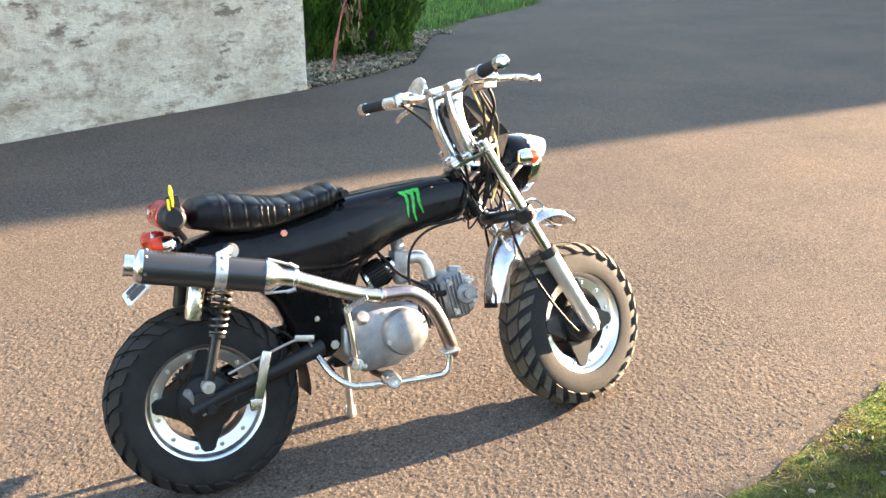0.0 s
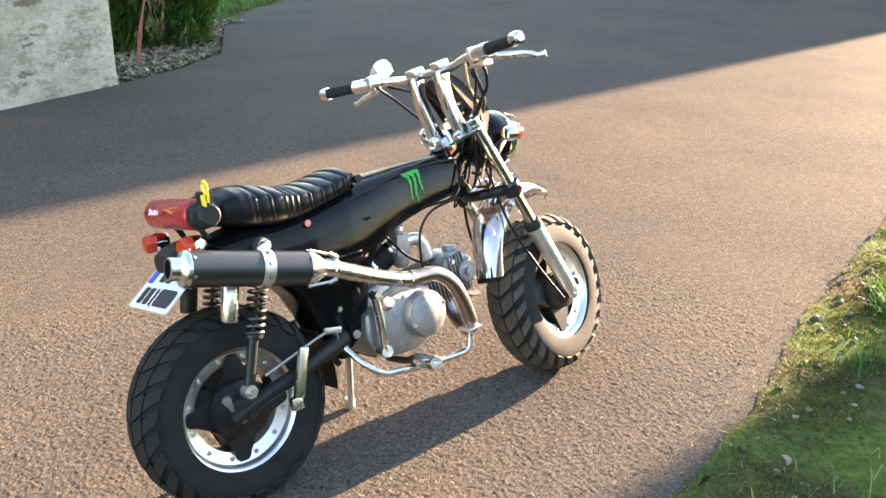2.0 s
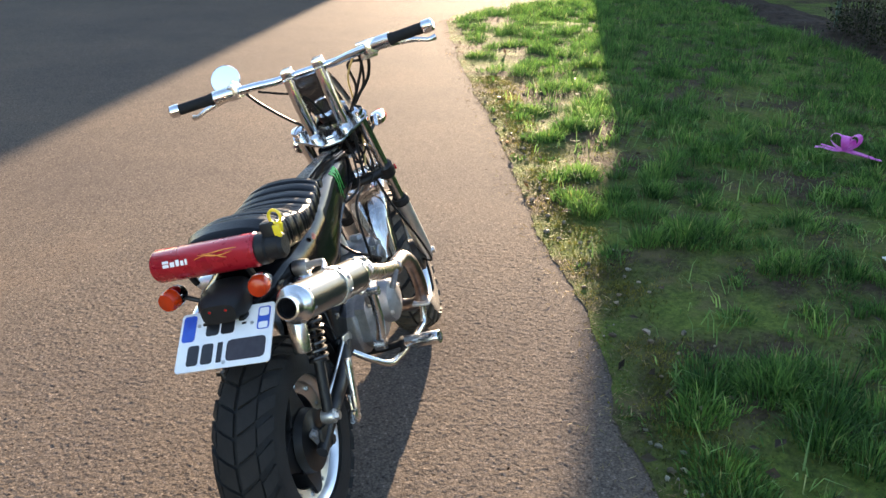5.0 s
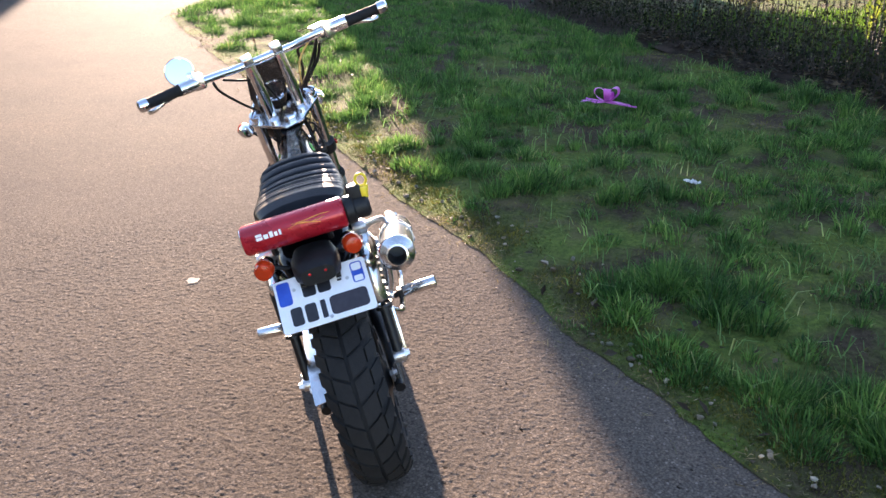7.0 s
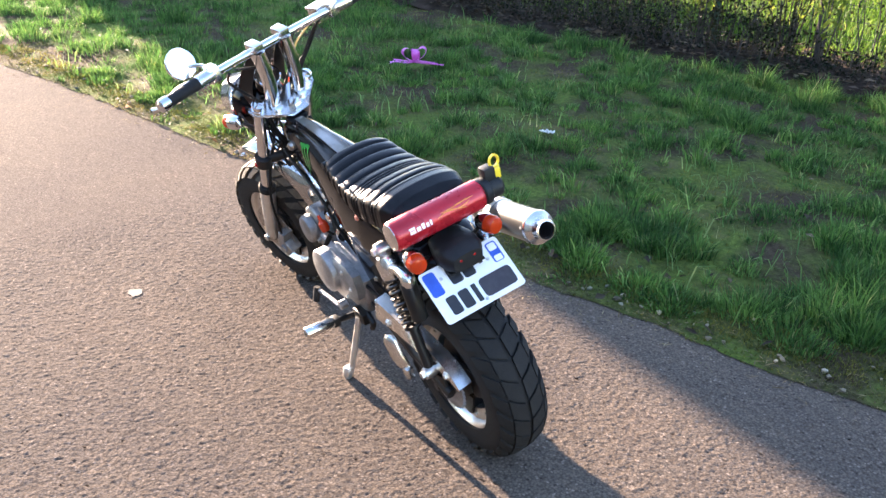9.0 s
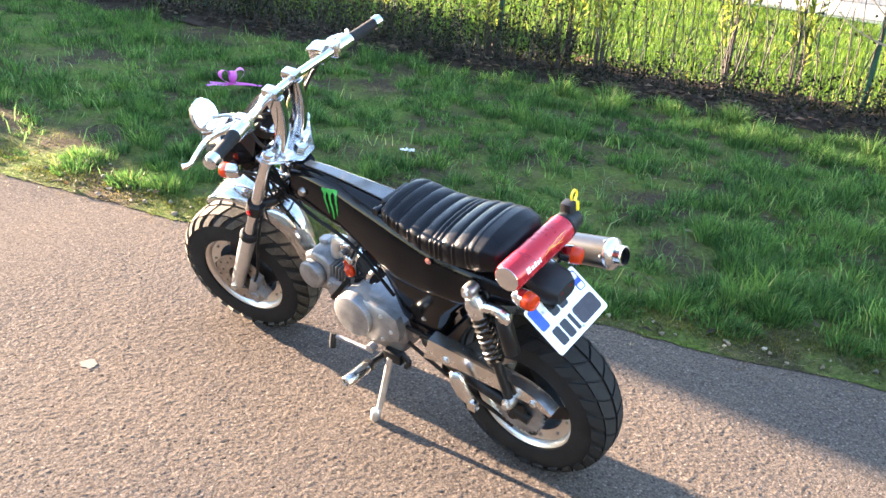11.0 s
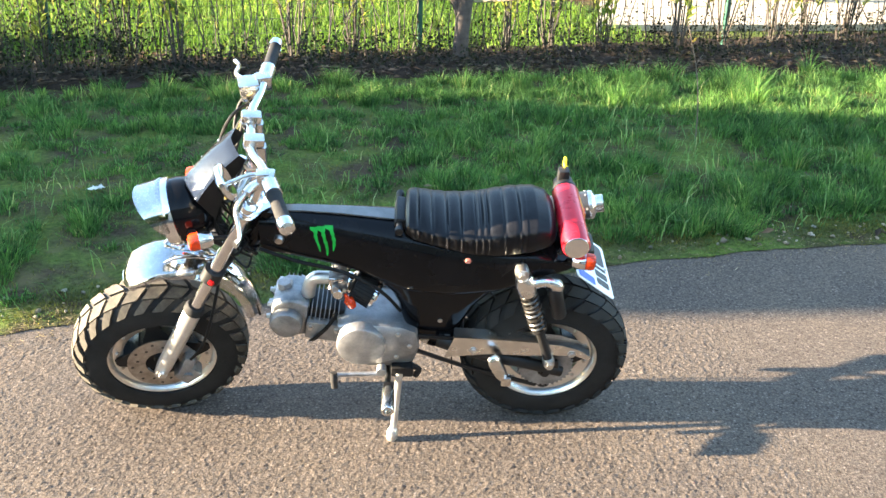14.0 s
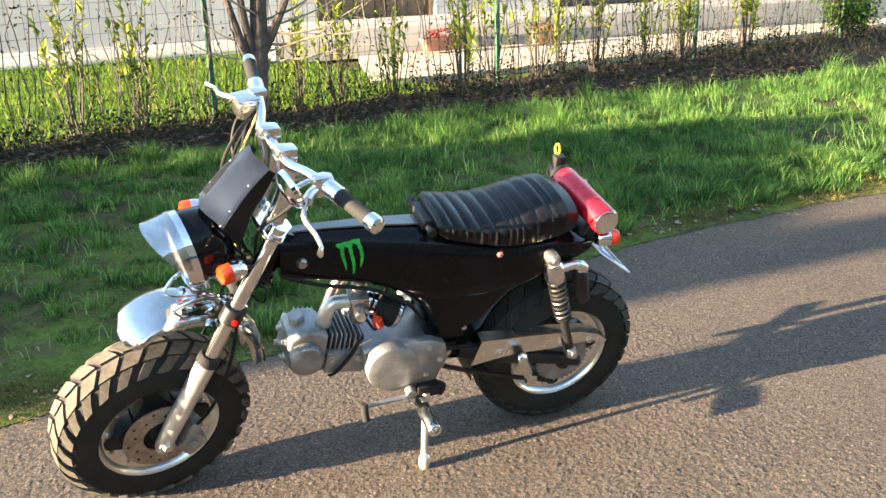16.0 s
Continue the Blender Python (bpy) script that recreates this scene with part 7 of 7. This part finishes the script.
tube(bm, [(0.612, -0.078, 0.318), (0.600, -0.088, 0.350), (0.575, -0.094, 0.357), (0.49, -0.098, 0.335), (0.395, -0.098, 0.305)], 0.0032, 6, 4)
box(bm, (0.05, 0.006, 0.016), pose(0.590, -0.095, 0.356, 0, 10, 0), 0.003)
part("brake_rod", bm, ZINC, bike)
for s in (-1, 1):
    bm = BM()
    tip = Vector((0.752, -0.268, 0.248)) if s < 0 else Vector((0.770, 0.256, 0.246))
    base = Vector((0.770, s * 0.165, 0.238))
    q = tip - base
    lathe(bm, [(0, 0), (0.011, 0), (0.013, 0.004), (0.0172, 0.012), (0.0172, q.length - 0.003), (0.0155, q.length), (0.0095, q.length), (0.0095, q.length - 0.018), (0, q.length - 0.018)], base, q, 20)
    peg = part("footpeg", bm, POLISHED, bike, "round aluminium footpeg")
    bm = BM()
    tube(bm, [(0.775, s * 0.03, 0.222), (0.775, s * 0.10, 0.224), base], 0.009, 10, 3)
    box(bm, (0.03, 0.022, 0.026), Matrix.Translation(base), 0.005)
    part("peg_bracket", bm, BLACK, bike)
bm = BM()
tube(bm, [(0.742, 0.105, 0.232), (0.748, 0.125, 0.18), (0.757, 0.158, 0.09), (0.762, 0.176, 0.050)], [0.0105, 0.0095, 0.009, 0.009], 12, 3)
lathe(bm, [(0, -0.018), (0.012, -0.018), (0.015, -0.012), (0.015, 0.010), (0.010, 0.018), (0, 0.018)], (0.762, 0.177, 0.064), (0.1, 0.28, -1), 16)
stand = part("side_stand", bm, SATIN, bike, "bare steel side stand")
bm = BM()
box(bm, (0.06, 0.03, 0.035), pose(0.735, 0.095, 0.238), 0.006)
tube(bm, [(0.715, 0.09, 0.25), (0.69, 0.09, 0.232), (0.70, 0.092, 0.21)], 0.009, 8, 3)
part("stand_bracket", bm, BLACK, bike)
bm = BM()
tube(bm, [(0.79, 0.112, 0.262), (0.80, 0.128, 0.255), (0.86, 0.134, 0.258), (0.915, 0.140, 0.260)], 0.0065, 8, 4)
lathe(bm, [(0, -0.01), (0.013, -0.01), (0.013, 0.012), (0, 0.012)], (0.79, 0.122, 0.262), (0, 1, 0), 14)
lever = part("gear_lever", bm, CAST_DARK, bike, "steel gear lever with rubber toe piece")
bm = BM()
tube(bm, [(0.916, 0.140, 0.268), (0.916, 0.148, 0.250), (0.914, 0.156, 0.228)], 0.0095, 10)
part("toe_rubber", bm, RUBBER, lever)

# ---- steering: fork, mudguard, lamp, bars ----
def fork_at(h, y):
    """A point of the fork leg at height h."""
    return Vector((AX_F.x + (AX_F.z - h) * math.tan(radians(RAKE)), y, h))


for s in (-1, 1):
    yy = s * 0.088
    a, b_, c_ = fork_at(0.222, yy), fork_at(0.448, yy), fork_at(0.775, yy)
    bm = BM()
    d = b_ - a
    lathe(bm, [(0, -0.014), (0.012, -0.014), (0.017, -0.004), (0.0215, 0.03), (0.0235, d.length - 0.05), (0.0235, d.length), (0.018, d.length)], a, d, 26)
    box(bm, (0.035, 0.026, 0.035), Matrix.Translation(AX_F + Vector((0, yy, 0))) @ Matrix.Rotation(radians(-RAKE), 4, 'Y'), 0.008)
    leg = part("fork_slider", bm, SATIN, bike, "satin aluminium fork slider", STEER)
    bm = BM()
    bolt(bm, AX_F + Vector((0, yy + s * 0.012, 0)), (0, s, 0), 0.011, 0.016)
    part("axle_nut", bm, ZINC, leg, "", STEER)
    bm = BM()
    lathe(bm, [(0.017, 0), (0.0265, 0.0), (0.0265, 0.014), (0.022, 0.022), (0.017, 0.022)], b_, d, 24)
    part("dust_seal", bm, RUBBER, leg, "", STEER)
    bm = BM()
    tube(bm, [b_, c_], 0.0165, 20)
    lathe(bm, [(0.0165, 0), (0.018, 0.0), (0.018, 0.008), (0.006, 0.012), (0, 0.012)], c_, d, 18)
    part("fork_tube", bm, CHROME, bike, "chromed fork tube", STEER)
    bm = BM()
    q = fork_at(0.572, yy)
    lathe(bm, [(0.017, -0.018), (0.026, -0.018), (0.026, 0.018), (0.017, 0.018)], q, SX, 22)
    part("lower_clamp", bm, BLACK, bike, "black lower fork clamp", STEER)
    bm = BM()
    lathe(bm, [(0, 0), (0.0075, 0), (0.0085, 0.004), (0, 0.007)], q + Vector((0.004, s * 0.026, -0.002)), (0.4, s, 0), 14)
    part("side_reflector", bm, REDLENS, bike, "small red side reflector", STEER)
# lower yoke bridge
bm = BM()
rings = []
for y in np.linspace(-0.085, 0.085, 9):
    p = fork_at(0.572, y) - Vector((0.045 * (1 - (y / 0.085) ** 2), 0, 0.0))
    rings.append([(p.x + 0.022 * math.cos(a), y, p.z + 0.016 * math.sin(a)) for a in (2 * math.pi * k / 12 for k in range(12))])
loft(bm, rings)
part("lower_yoke", bm, BLACK, bike, "", STEER)
# top yoke: bright plate, triangular
TY = Matrix.Translation(fork_at(0.757, 0)) @ Matrix.Rotation(radians(-RAKE), 4, 'Y')
bm = BM()
plate_shape(bm, [(0.024, -0.106), (0.024, 0.106), (0.010, 0.112), (-0.014, 0.106), (-0.058, 0.045), (-0.078, 0.03), (-0.078, -0.03), (-0.058, -0.045), (-0.014, -0.106), (0.010, -0.112)], TY, 0.010)
bmesh.ops.bevel(bm, geom=bm.edges[:], offset=0.003, segments=2, affect='EDGES')
yoke = part("top_yoke", bm, MACHINED, bike, "polished aluminium top yoke", STEER)
bm = BM()
lathe(bm, [(0.020, 0.006), (0.020, 0.016), (0.016, 0.020), (0, 0.020)], TY @ Vector((-0.050, 0, 0)), SX, 6)
part("yoke_nut", bm, CHROME, yoke, "", STEER)
for s in (-1, 1):
    bm = BM()
    lathe(bm, [(0.019, 0.006), (0.019, 0.012), (0.010, 0.015), (0, 0.015)], TY @ Vector((0, s * 0.088, 0)), SX, 18)
    part("fork_cap", bm, CHROME, yoke, "", STEER)
    bm = BM()
    lathe(bm, [(0.016, 0.006), (0.016, 0.014), (0.010, 0.018), (0, 0.018)], TY @ Vector((-0.030, s * 0.045, 0)), SX, 18)
    part("riser_bolt", bm, CHROME, yoke, "", STEER)
# tall risers
BAR = Vector((1.082, 0, 0.926))
for s in (-1, 1):
    bm = BM()
    base = TY @ Vector((-0.012, s * 0.045, 0.006))
    topc = BAR + Vector((0.0, s * 0.045, 0.0))
    rings = []
    for q in np.linspace(0, 1, 14):
        p = base.lerp(topc, q) + Vector((-0.016 * math.sin(math.pi * q), 0, 0))
        wx = 0.021 + 0.005 * q ** 3 - 0.004 * math.sin(math.pi * q)
        wy = 0.0155
        rings.append([(p.x + wx * math.copysign(abs(math.cos(a)) ** 0.5, math.cos(a)), p.y + wy * math.copysign(abs(math.sin(a)) ** 0.5, math.sin(a)), p.z + 0.004 * math.cos(a)) for a in (2 * math.pi * k / 20 for k in range(20))])
    loft(bm, rings)
    ris = part("handlebar_riser", bm, MACHINED, bike, "tall polished handlebar riser", STEER)
    bm = BM()
    box(bm, (0.046, 0.030, 0.020), Matrix.Translation(topc + Vector((0, 0, 0.014))) @ Matrix.Rotation(radians(-10), 4, 'Y'), 0.004)
    part("bar_clamp", bm, POLISHED, ris, "", STEER)
# handlebar
bm = BM()
BARP = [(1.014, -0.358, 0.943), (1.036, -0.25, 0.940), (1.058, -0.15, 0.934), (1.077, -0.095, 0.927), (1.082, -0.05, 0.926), (1.082, 0.05, 0.926), (1.077, 0.095, 0.927), (1.058, 0.15, 0.934), (1.036, 0.25, 0.940), (1.014, 0.358, 0.943)]
tube(bm, BARP, 0.0112, 16, 5)
bar = part("handlebar", bm, CHROME, bike, "chromed handlebar", BSTEER)
for s in (-1, 1):
    e0, e1 = Vector((1.013, s * 0.365, 0.943)), Vector((1.036, s * 0.25, 0.940))
    ax = (e0 - e1).normalized()
    bm = BM()
    lathe(bm, [(0, 0.0), (0.0165, 0.0), (0.0165, 0.012), (0.0150, 0.015), (0.0150, 0.098), (0.0165, 0.1)], e1, ax, 22)
    grip = part("grip", bm, RUBBER, bike, "black rubber grip with chrome ends", BSTEER)
    bm = BM()
    lathe(bm, [(0.0150, 0.098), (0.0175, 0.098), (0.0180, 0.112), (0.0165, 0.122), (0.010, 0.126), (0, 0.124)], e1, ax, 22)
    part("bar_end", bm, CHROME, grip, "", BSTEER)
    bm = BM()
    lathe(bm, [(0.0115, -0.052), (0.0175, -0.050), (0.0185, -0.03), (0.0185, 0.002), (0.0115, 0.003)], e1, ax, 22)
    part("grip_sleeve", bm, POLISHED, grip, "", BSTEER)
    # switch and lever perch
    bm = BM()
    pc = Vector((1.050, s * 0.196, 0.937))
    box(bm, (0.040, 0.034, 0.040), Matrix.Translation(pc) @ Matrix.Rotation(radians(s * -8), 4, 'Z'), 0.007)
    tube(bm, [pc, pc + Vector((0.03, s * 0.012, -0.006)), pc + Vector((0.045, s * 0.03, -0.010))], 0.011, 10, 3)
    perch = part("lever_perch", bm, POLISHED, bike, "polished lever perch", BSTEER)
    bm = BM()
    drop = -0.03
    L0 = pc + Vector((0.045, s * 0.028, -0.012))
    tube(bm, [L0, L0 + Vector((0.022, s * 0.040, -0.006)), L0 + Vector((0.018, s * 0.085, -0.014)), L0 + Vector((0.017, s * 0.115, drop * 0.8)), L0 + Vector((0.027, s * 0.134, drop * 0.8))], [0.009, 0.0085, 0.0075, 0.0065, 0.009], 10, 4, flat=0.7)
    part("clutch_lever" if s > 0 else "brake_lever", bm, POLISHED, perch, "polished lever", BSTEER)
# brake master cylinder (right)
bm = BM()
mc = Vector((1.086, -0.178, 0.926))
box(bm, (0.044, 0.048, 0.040), Matrix.Translation(mc) @ Matrix.Rotation(radians(6), 4, 'Z'), 0.006)
box(bm, (0.048, 0.052, 0.008), Matrix.Translation(mc + Vector((0, 0, 0.024))) @ Matrix.Rotation(radians(6), 4, 'Z'), 0.002)
mcyl = part("brake_reservoir", bm, POLISHED, bike, "square polished brake fluid reservoir", BSTEER)
bm = BM()
lathe(bm, [(0, 0.004), (0.008, 0.003), (0.010, 0)], mc + Vector((-0.0225, 0.0, 0.0)), (-1, 0, 0), 16)
part("sight_glass", bm, INK, mcyl, "", BSTEER)
# mirror (left)
bm = BM()
tube(bm, [(1.058, 0.195, 0.950), (1.085, 0.205, 0.960), (1.122, 0.217, 0.955)], 0.005, 8, 3)
box(bm, (0.03, 0.026, 0.026), pose(1.056, 0.196, 0.948), 0.005)
mir = part("mirror", bm, POLISHED, bike, "round chrome mirror on the bar", BSTEER)
bm = BM()
MC, MAX = Vector((1.130, 0.234, 0.970)), Vector((-0.93, -0.10, 0.35))
lathe(bm, [(0.040, 0.004), (0.042, 0.0), (0.040, -0.008), (0.024, -0.018), (0, -0.021)], MC, MAX, 30)
part("mirror_shell", bm, CHROME, mir, "", BSTEER)
bm = BM()
lathe(bm, [(0.0395, 0.0035), (0, 0.0045)], MC, MAX, 30)
part("mirror_glass", bm, MIRROR, mir, "", BSTEER)

# headlamp
LC, LA = Vector((1.254, 0, 0.722)), Vector((0.955, 0, -0.16)).normalized()
bm = BM()
lathe(bm, [(0, -0.062), (0.030, -0.060), (0.058, -0.046), (0.076, -0.018), (0.082, 0.014), (0.082, 0.040), (0.078, 0.044)], LC, LA, 36)
lamp = part("headlamp", bm, PAINT, bike, "black headlamp shell with chrome rim and peak", STEER)
bm = BM()
lathe(bm, [(0.080, 0.030), (0.0865, 0.032), (0.0875, 0.050), (0.083, 0.062), (0.076, 0.064), (0.074, 0.050)], LC, LA, 40)
part("bezel", bm, CHROME, lamp, "chrome rim", STEER)
bm = BM()
lathe(bm, [(0.076, 0.050), (0.060, 0.058), (0.03, 0.064), (0, 0.066)], LC, LA, 32)
part("lens", bm, GLASS, lamp, "clear lamp glass", STEER)
bm = BM()
side = Vector((0, 1, 0))
upv = side.cross(LA) * -1
upv = LA.cross(side)
if upv.z < 0:
    upv = -upv
rows_ = []
for q in np.linspace(0, 1, 7):
    row = []
    for k in range(25):
        a = radians(-84 + 168 * k / 24)
        d0 = 0.048 + float(q) * (0.006 + 0.060 * max(0.0, math.cos(a)) ** 0.75)
        rr_ = 0.0885 - 0.006 * float(q) * math.cos(a)
        row.append(bm.verts.new(LC + LA * d0 + rr_ * (math.sin(a) * side + math.cos(a) * upv)))
    rows_.append(row)
for A, B in zip(rows_, rows_[1:]):
    for k in range(24):
        bm.faces.new((A[k], A[k + 1], B[k + 1], B[k]))
bmesh.ops.solidify(bm, geom=bm.faces[:], thickness=0.0022)
part("peak", bm, CHROME, lamp, "chrome peak over the lamp", STEER)
# lamp brackets
for s in (-1, 1):
    bm = BM()
    tube(bm, [fork_at(0.66, s * 0.088), Vector((1.21, s * 0.092, 0.690)), LC + Vector((0.0, s * 0.084, -0.008))], 0.007, 8, 3, flat=0.6)
    bolt(bm, LC + Vector((0.0, s * 0.082, -0.008)), (0, s, 0), 0.008, 0.012)
    part("lamp_bracket", bm, BLACK, bike, "", STEER)
# fly screen
def SCREEN_SCREWS(s):
    return [(pts_edge[s][k] + Vector((0.001, -s * 0.010, 0.002)), (0.6, 0, 0.75), 0.003, 0.003) for k in (0, 1, 3)]


bm = BM()
C_lo, C_hi = Vector((1.256, 0, 0.812)), Vector((1.134, 0, 0.918))
pts = {}
for j, q in enumerate(np.linspace(0, 1, 6)):
    for i, (yo, back) in enumerate(((-0.070, 0.026), (-0.058, 0.020), (-0.040, 0.013), (-0.020, 0.005), (0.0, 0.0), (0.020, 0.005), (0.040, 0.013), (0.058, 0.020), (0.070, 0.026))):
        p = C_lo.lerp(C_hi, q)
        wd = 1.0 - 0.22 * q
        pts[j, i] = bm.verts.new((p.x - back * (1 - 0.45 * q), yo * wd, p.z - back * 0.55 * (1 - 0.3 * q) + 0.01 * math.sin(math.pi * q)))
pts_edge = {-1: [pts[j, 0].co.copy() for j in range(6)], 1: [pts[j, 8].co.copy() for j in range(6)]}
for j in range(5):
    for i in range(8):
        bm.faces.new((pts[j, i], pts[j, i + 1], pts[j + 1, i + 1], pts[j + 1, i]))
bmesh.ops.solidify(bm, geom=bm.faces[:], thickness=0.003)
scr = part("fly_screen", bm, SMOKED, bike, "dark smoked plastic fly screen", STEER, angle=60)
for s in (-1, 1):
    bm = BM()
    lo_, hi_ = [], []
    for q in np.linspace(0, 1, 5):
        e_ = pts_edge[s][int(round(q * 5))]
        lo_.append(bm.verts.new(Vector((e_.x - 0.034 + 0.02 * q, e_.y * 0.93, e_.z - 0.066 + 0.05 * q))))
        hi_.append(bm.verts.new(e_ + Vector((0.002, -s * 0.004, -0.001))))
    for i in range(4):
        bm.faces.new((lo_[i], lo_[i + 1], hi_[i + 1], hi_[i]))
    bmesh.ops.solidify(bm, geom=bm.faces[:], thickness=0.003)
    part("screen_bracket", bm, PLASTIC, scr, "black plastic side bracket", STEER)
    nuts("screen_screw", SCREEN_SCREWS(s), ZINC, scr, STEER)
# instrument behind the screen
bm = BM()
lathe(bm, [(0, -0.05), (0.030, -0.045), (0.036, -0.01), (0.036, 0.0)], Vector((1.165, 0, 0.815)), (-0.6, 0, 0.8), 26)
gauge = part("speedometer", bm, PLASTIC, bike, "round black speedometer behind the screen", STEER)
bm = BM()
lathe(bm, [(0.038, -0.006), (0.0385, 0.003), (0.034, 0.004), (0.033, 0.0), (0, 0.0)], Vector((1.165, 0, 0.815)), (-0.6, 0, 0.8), 26)
part("gauge_rim", bm, CHROME, gauge, "", STEER)
for s in (-1, 1):
    indicator(Vector((1.232, s * 0.122, 0.722)), (0.99, s * 0.14, 0.0), STEER, [(1.17, s * 0.088, 0.69), (1.20, s * 0.10, 0.705), (1.222, s * 0.114, 0.716)])
    # control cables
    bm = BM()
    g0 = Vector((1.045, s * 0.16, 0.928))
    tube(bm, [g0, Vector((1.09, s * 0.15, 0.89)), Vector((1.12, s * 0.11, 0.83)), Vector((1.15, s * 0.06, 0.76)), Vector((1.15, s * 0.045, 0.66)), Vector((1.12, s * 0.04, 0.60))], 0.0042, 8, 5)
    if s < 0:
        tube(bm, [mc + Vector((0.0, 0.03, -0.02)), Vector((1.13, -0.11, 0.90)), Vector((1.17, -0.10, 0.82)), Vector((1.185, -0.02, 0.72)), Vector((1.20, 0.06, 0.60)), Vector((1.24, 0.108, 0.46)), Vector((1.29, 0.105, 0.32)), cc + Vector((0.01, 0.01, 0.03))], 0.0042, 8, 5)
        tube(bm, [Vector((1.19, -0.05, 0.62)), Vector((1.20, -0.07, 0.48)), Vector((1.25, -0.10, 0.34)), Vector((1.33, -0.105, 0.23)), AX_F + Vector((-0.03, -0.075, -0.01))], 0.0038, 8, 5)
    else:
        tube(bm, [g0 + Vector((0.01, -0.03, -0.006)), Vector((1.10, 0.10, 0.90)), Vector((1.115, 0.03, 0.86)), Vector((1.14, 0.0, 0.78))], 0.0036, 8, 5)
    part("control_cable", bm, CABLE, bike, "black control cable", STEER)
bm = BM()
tube(bm, [Vector((1.07, -0.14, 0.92)), Vector((1.12, -0.10, 0.87)), Vector((1.165, -0.085, 0.80)), Vector((1.175, -0.07, 0.70)), Vector((1.15, -0.05, 0.62))], 0.0028, 6, 5)
part("yellowed_cable", bm, BRASSY, bike, "yellowed thin cable", STEER)
for k, P in enumerate((((1.070, -0.175, 0.928), (1.105, -0.172, 0.895), (1.125, -0.150, 0.850), (1.130, -0.105, 0.810), (1.132, -0.070, 0.770), (1.145, -0.040, 0.700)),
                       ((1.060, -0.160, 0.925), (1.095, -0.150, 0.880), (1.130, -0.130, 0.835), (1.145, -0.085, 0.790), (1.150, -0.05, 0.73)))):
    part("control_cable", tube(BM(), P, 0.0046 - 0.0008 * k, 8, 5), CABLE, bike, "black control cable", STEER)
# wiring behind the lamp
rr = random.Random(12)
bm = BM()
for k in range(16):
    s = rr.choice((-1, 1))
    p0 = Vector((1.20, s * rr.uniform(0.0, 0.05), rr.uniform(0.66, 0.75)))
    p3 = Vector((1.12 + rr.uniform(-0.02, 0.03), s * rr.uniform(0.02, 0.06), rr.uniform(0.56, 0.66)))
    m1_ = p0.lerp(p3, 0.35) + Vector((rr.uniform(-0.02, 0.03), s * rr.uniform(0, 0.03), rr.uniform(-0.04, 0.03)))
    m2_ = p0.lerp(p3, 0.7) + Vector((rr.uniform(-0.02, 0.03), s * rr.uniform(0, 0.03), rr.uniform(-0.05, 0.02)))
    tube(bm, [p0, m1_, m2_, p3], rr.uniform(0.002, 0.0045), 5, 4)
part("wiring", bm, CABLE, bike, "tangled black wiring behind the headlamp", STEER)["kind"] = "stuff"

# mudguard: chromed, standing high over the front wheel
bm = BM()
FP = smooth_path([(1.455, 0, 0.522), (1.424, 0, 0.553), (1.36, 0, 0.579), (1.285, 0, 0.574), (1.215, 0, 0.543), (1.160, 0, 0.488), (1.133, 0, 0.425), (1.118, 0, 0.345)], 5)
rows_ = []
for i, p in enumerate(FP):
    d = (FP[min(i + 1, len(FP) - 1)] - FP[max(i - 1, 0)]).normalized()
    nrm = Vector((d.z, 0, -d.x))
    if nrm.dot(p - AX_F) < 0:
        nrm = -nrm
    q = i / (len(FP) - 1)
    W = 0.069 * (1 - 0.45 * max(0, 1 - q / 0.12) ** 2) * (1 - 0.62 * max(0, q - 0.35))
    crown = 0.010 + 0.022 * min(1, max(0, q - 0.2) * 2.2)
    row = []
    for k in range(17):
        v = -1 + 2 * k / 16
        lip = 0.012 if k in (0, 16) else 0.0
        row.append(bm.verts.new(p + Vector((0, W * math.copysign(min(1, abs(v) * 16 / 15), v), 0)) - nrm * (crown * v * v + lip)))
    rows_.append(row)
for A, B in zip(rows_, rows_[1:]):
    for k in range(16):
        bm.faces.new((A[k], A[k + 1], B[k + 1], B[k]))
bmesh.ops.solidify(bm, geom=bm.faces[:], thickness=0.002)
mg = part("front_mudguard", bm, CHROME, bike, "chromed front mudguard", STEER, 60)
bm = BM()
for s in (-1, 1):
    tube(bm, [(1.24, s * 0.03, 0.562), (1.235, s * 0.04, 0.590), (1.20, s * 0.045, 0.580), (1.19, s * 0.04, 0.56)], 0.006, 8, 3)
    tube(bm, [(1.34, s * 0.035, 0.580), (1.30, s * 0.05, 0.606), (1.24, s * 0.055, 0.598), (1.18, s * 0.05, 0.545)], 0.004, 8, 4)
    bolt(bm, (1.30, s * 0.03, 0.574), (0, 0, 1), 0.008, 0.008)
part("mudguard_stay", bm, CHROME, mg, "bent chrome stay", STEER)
bm = BM()
box(bm, (0.006, 0.056, 0.042), pose(1.131, 0, 0.350, 0, 8, 0), 0.002)
part("mud_flap", bm, RUBBER, mg, "black rubber flap", STEER)
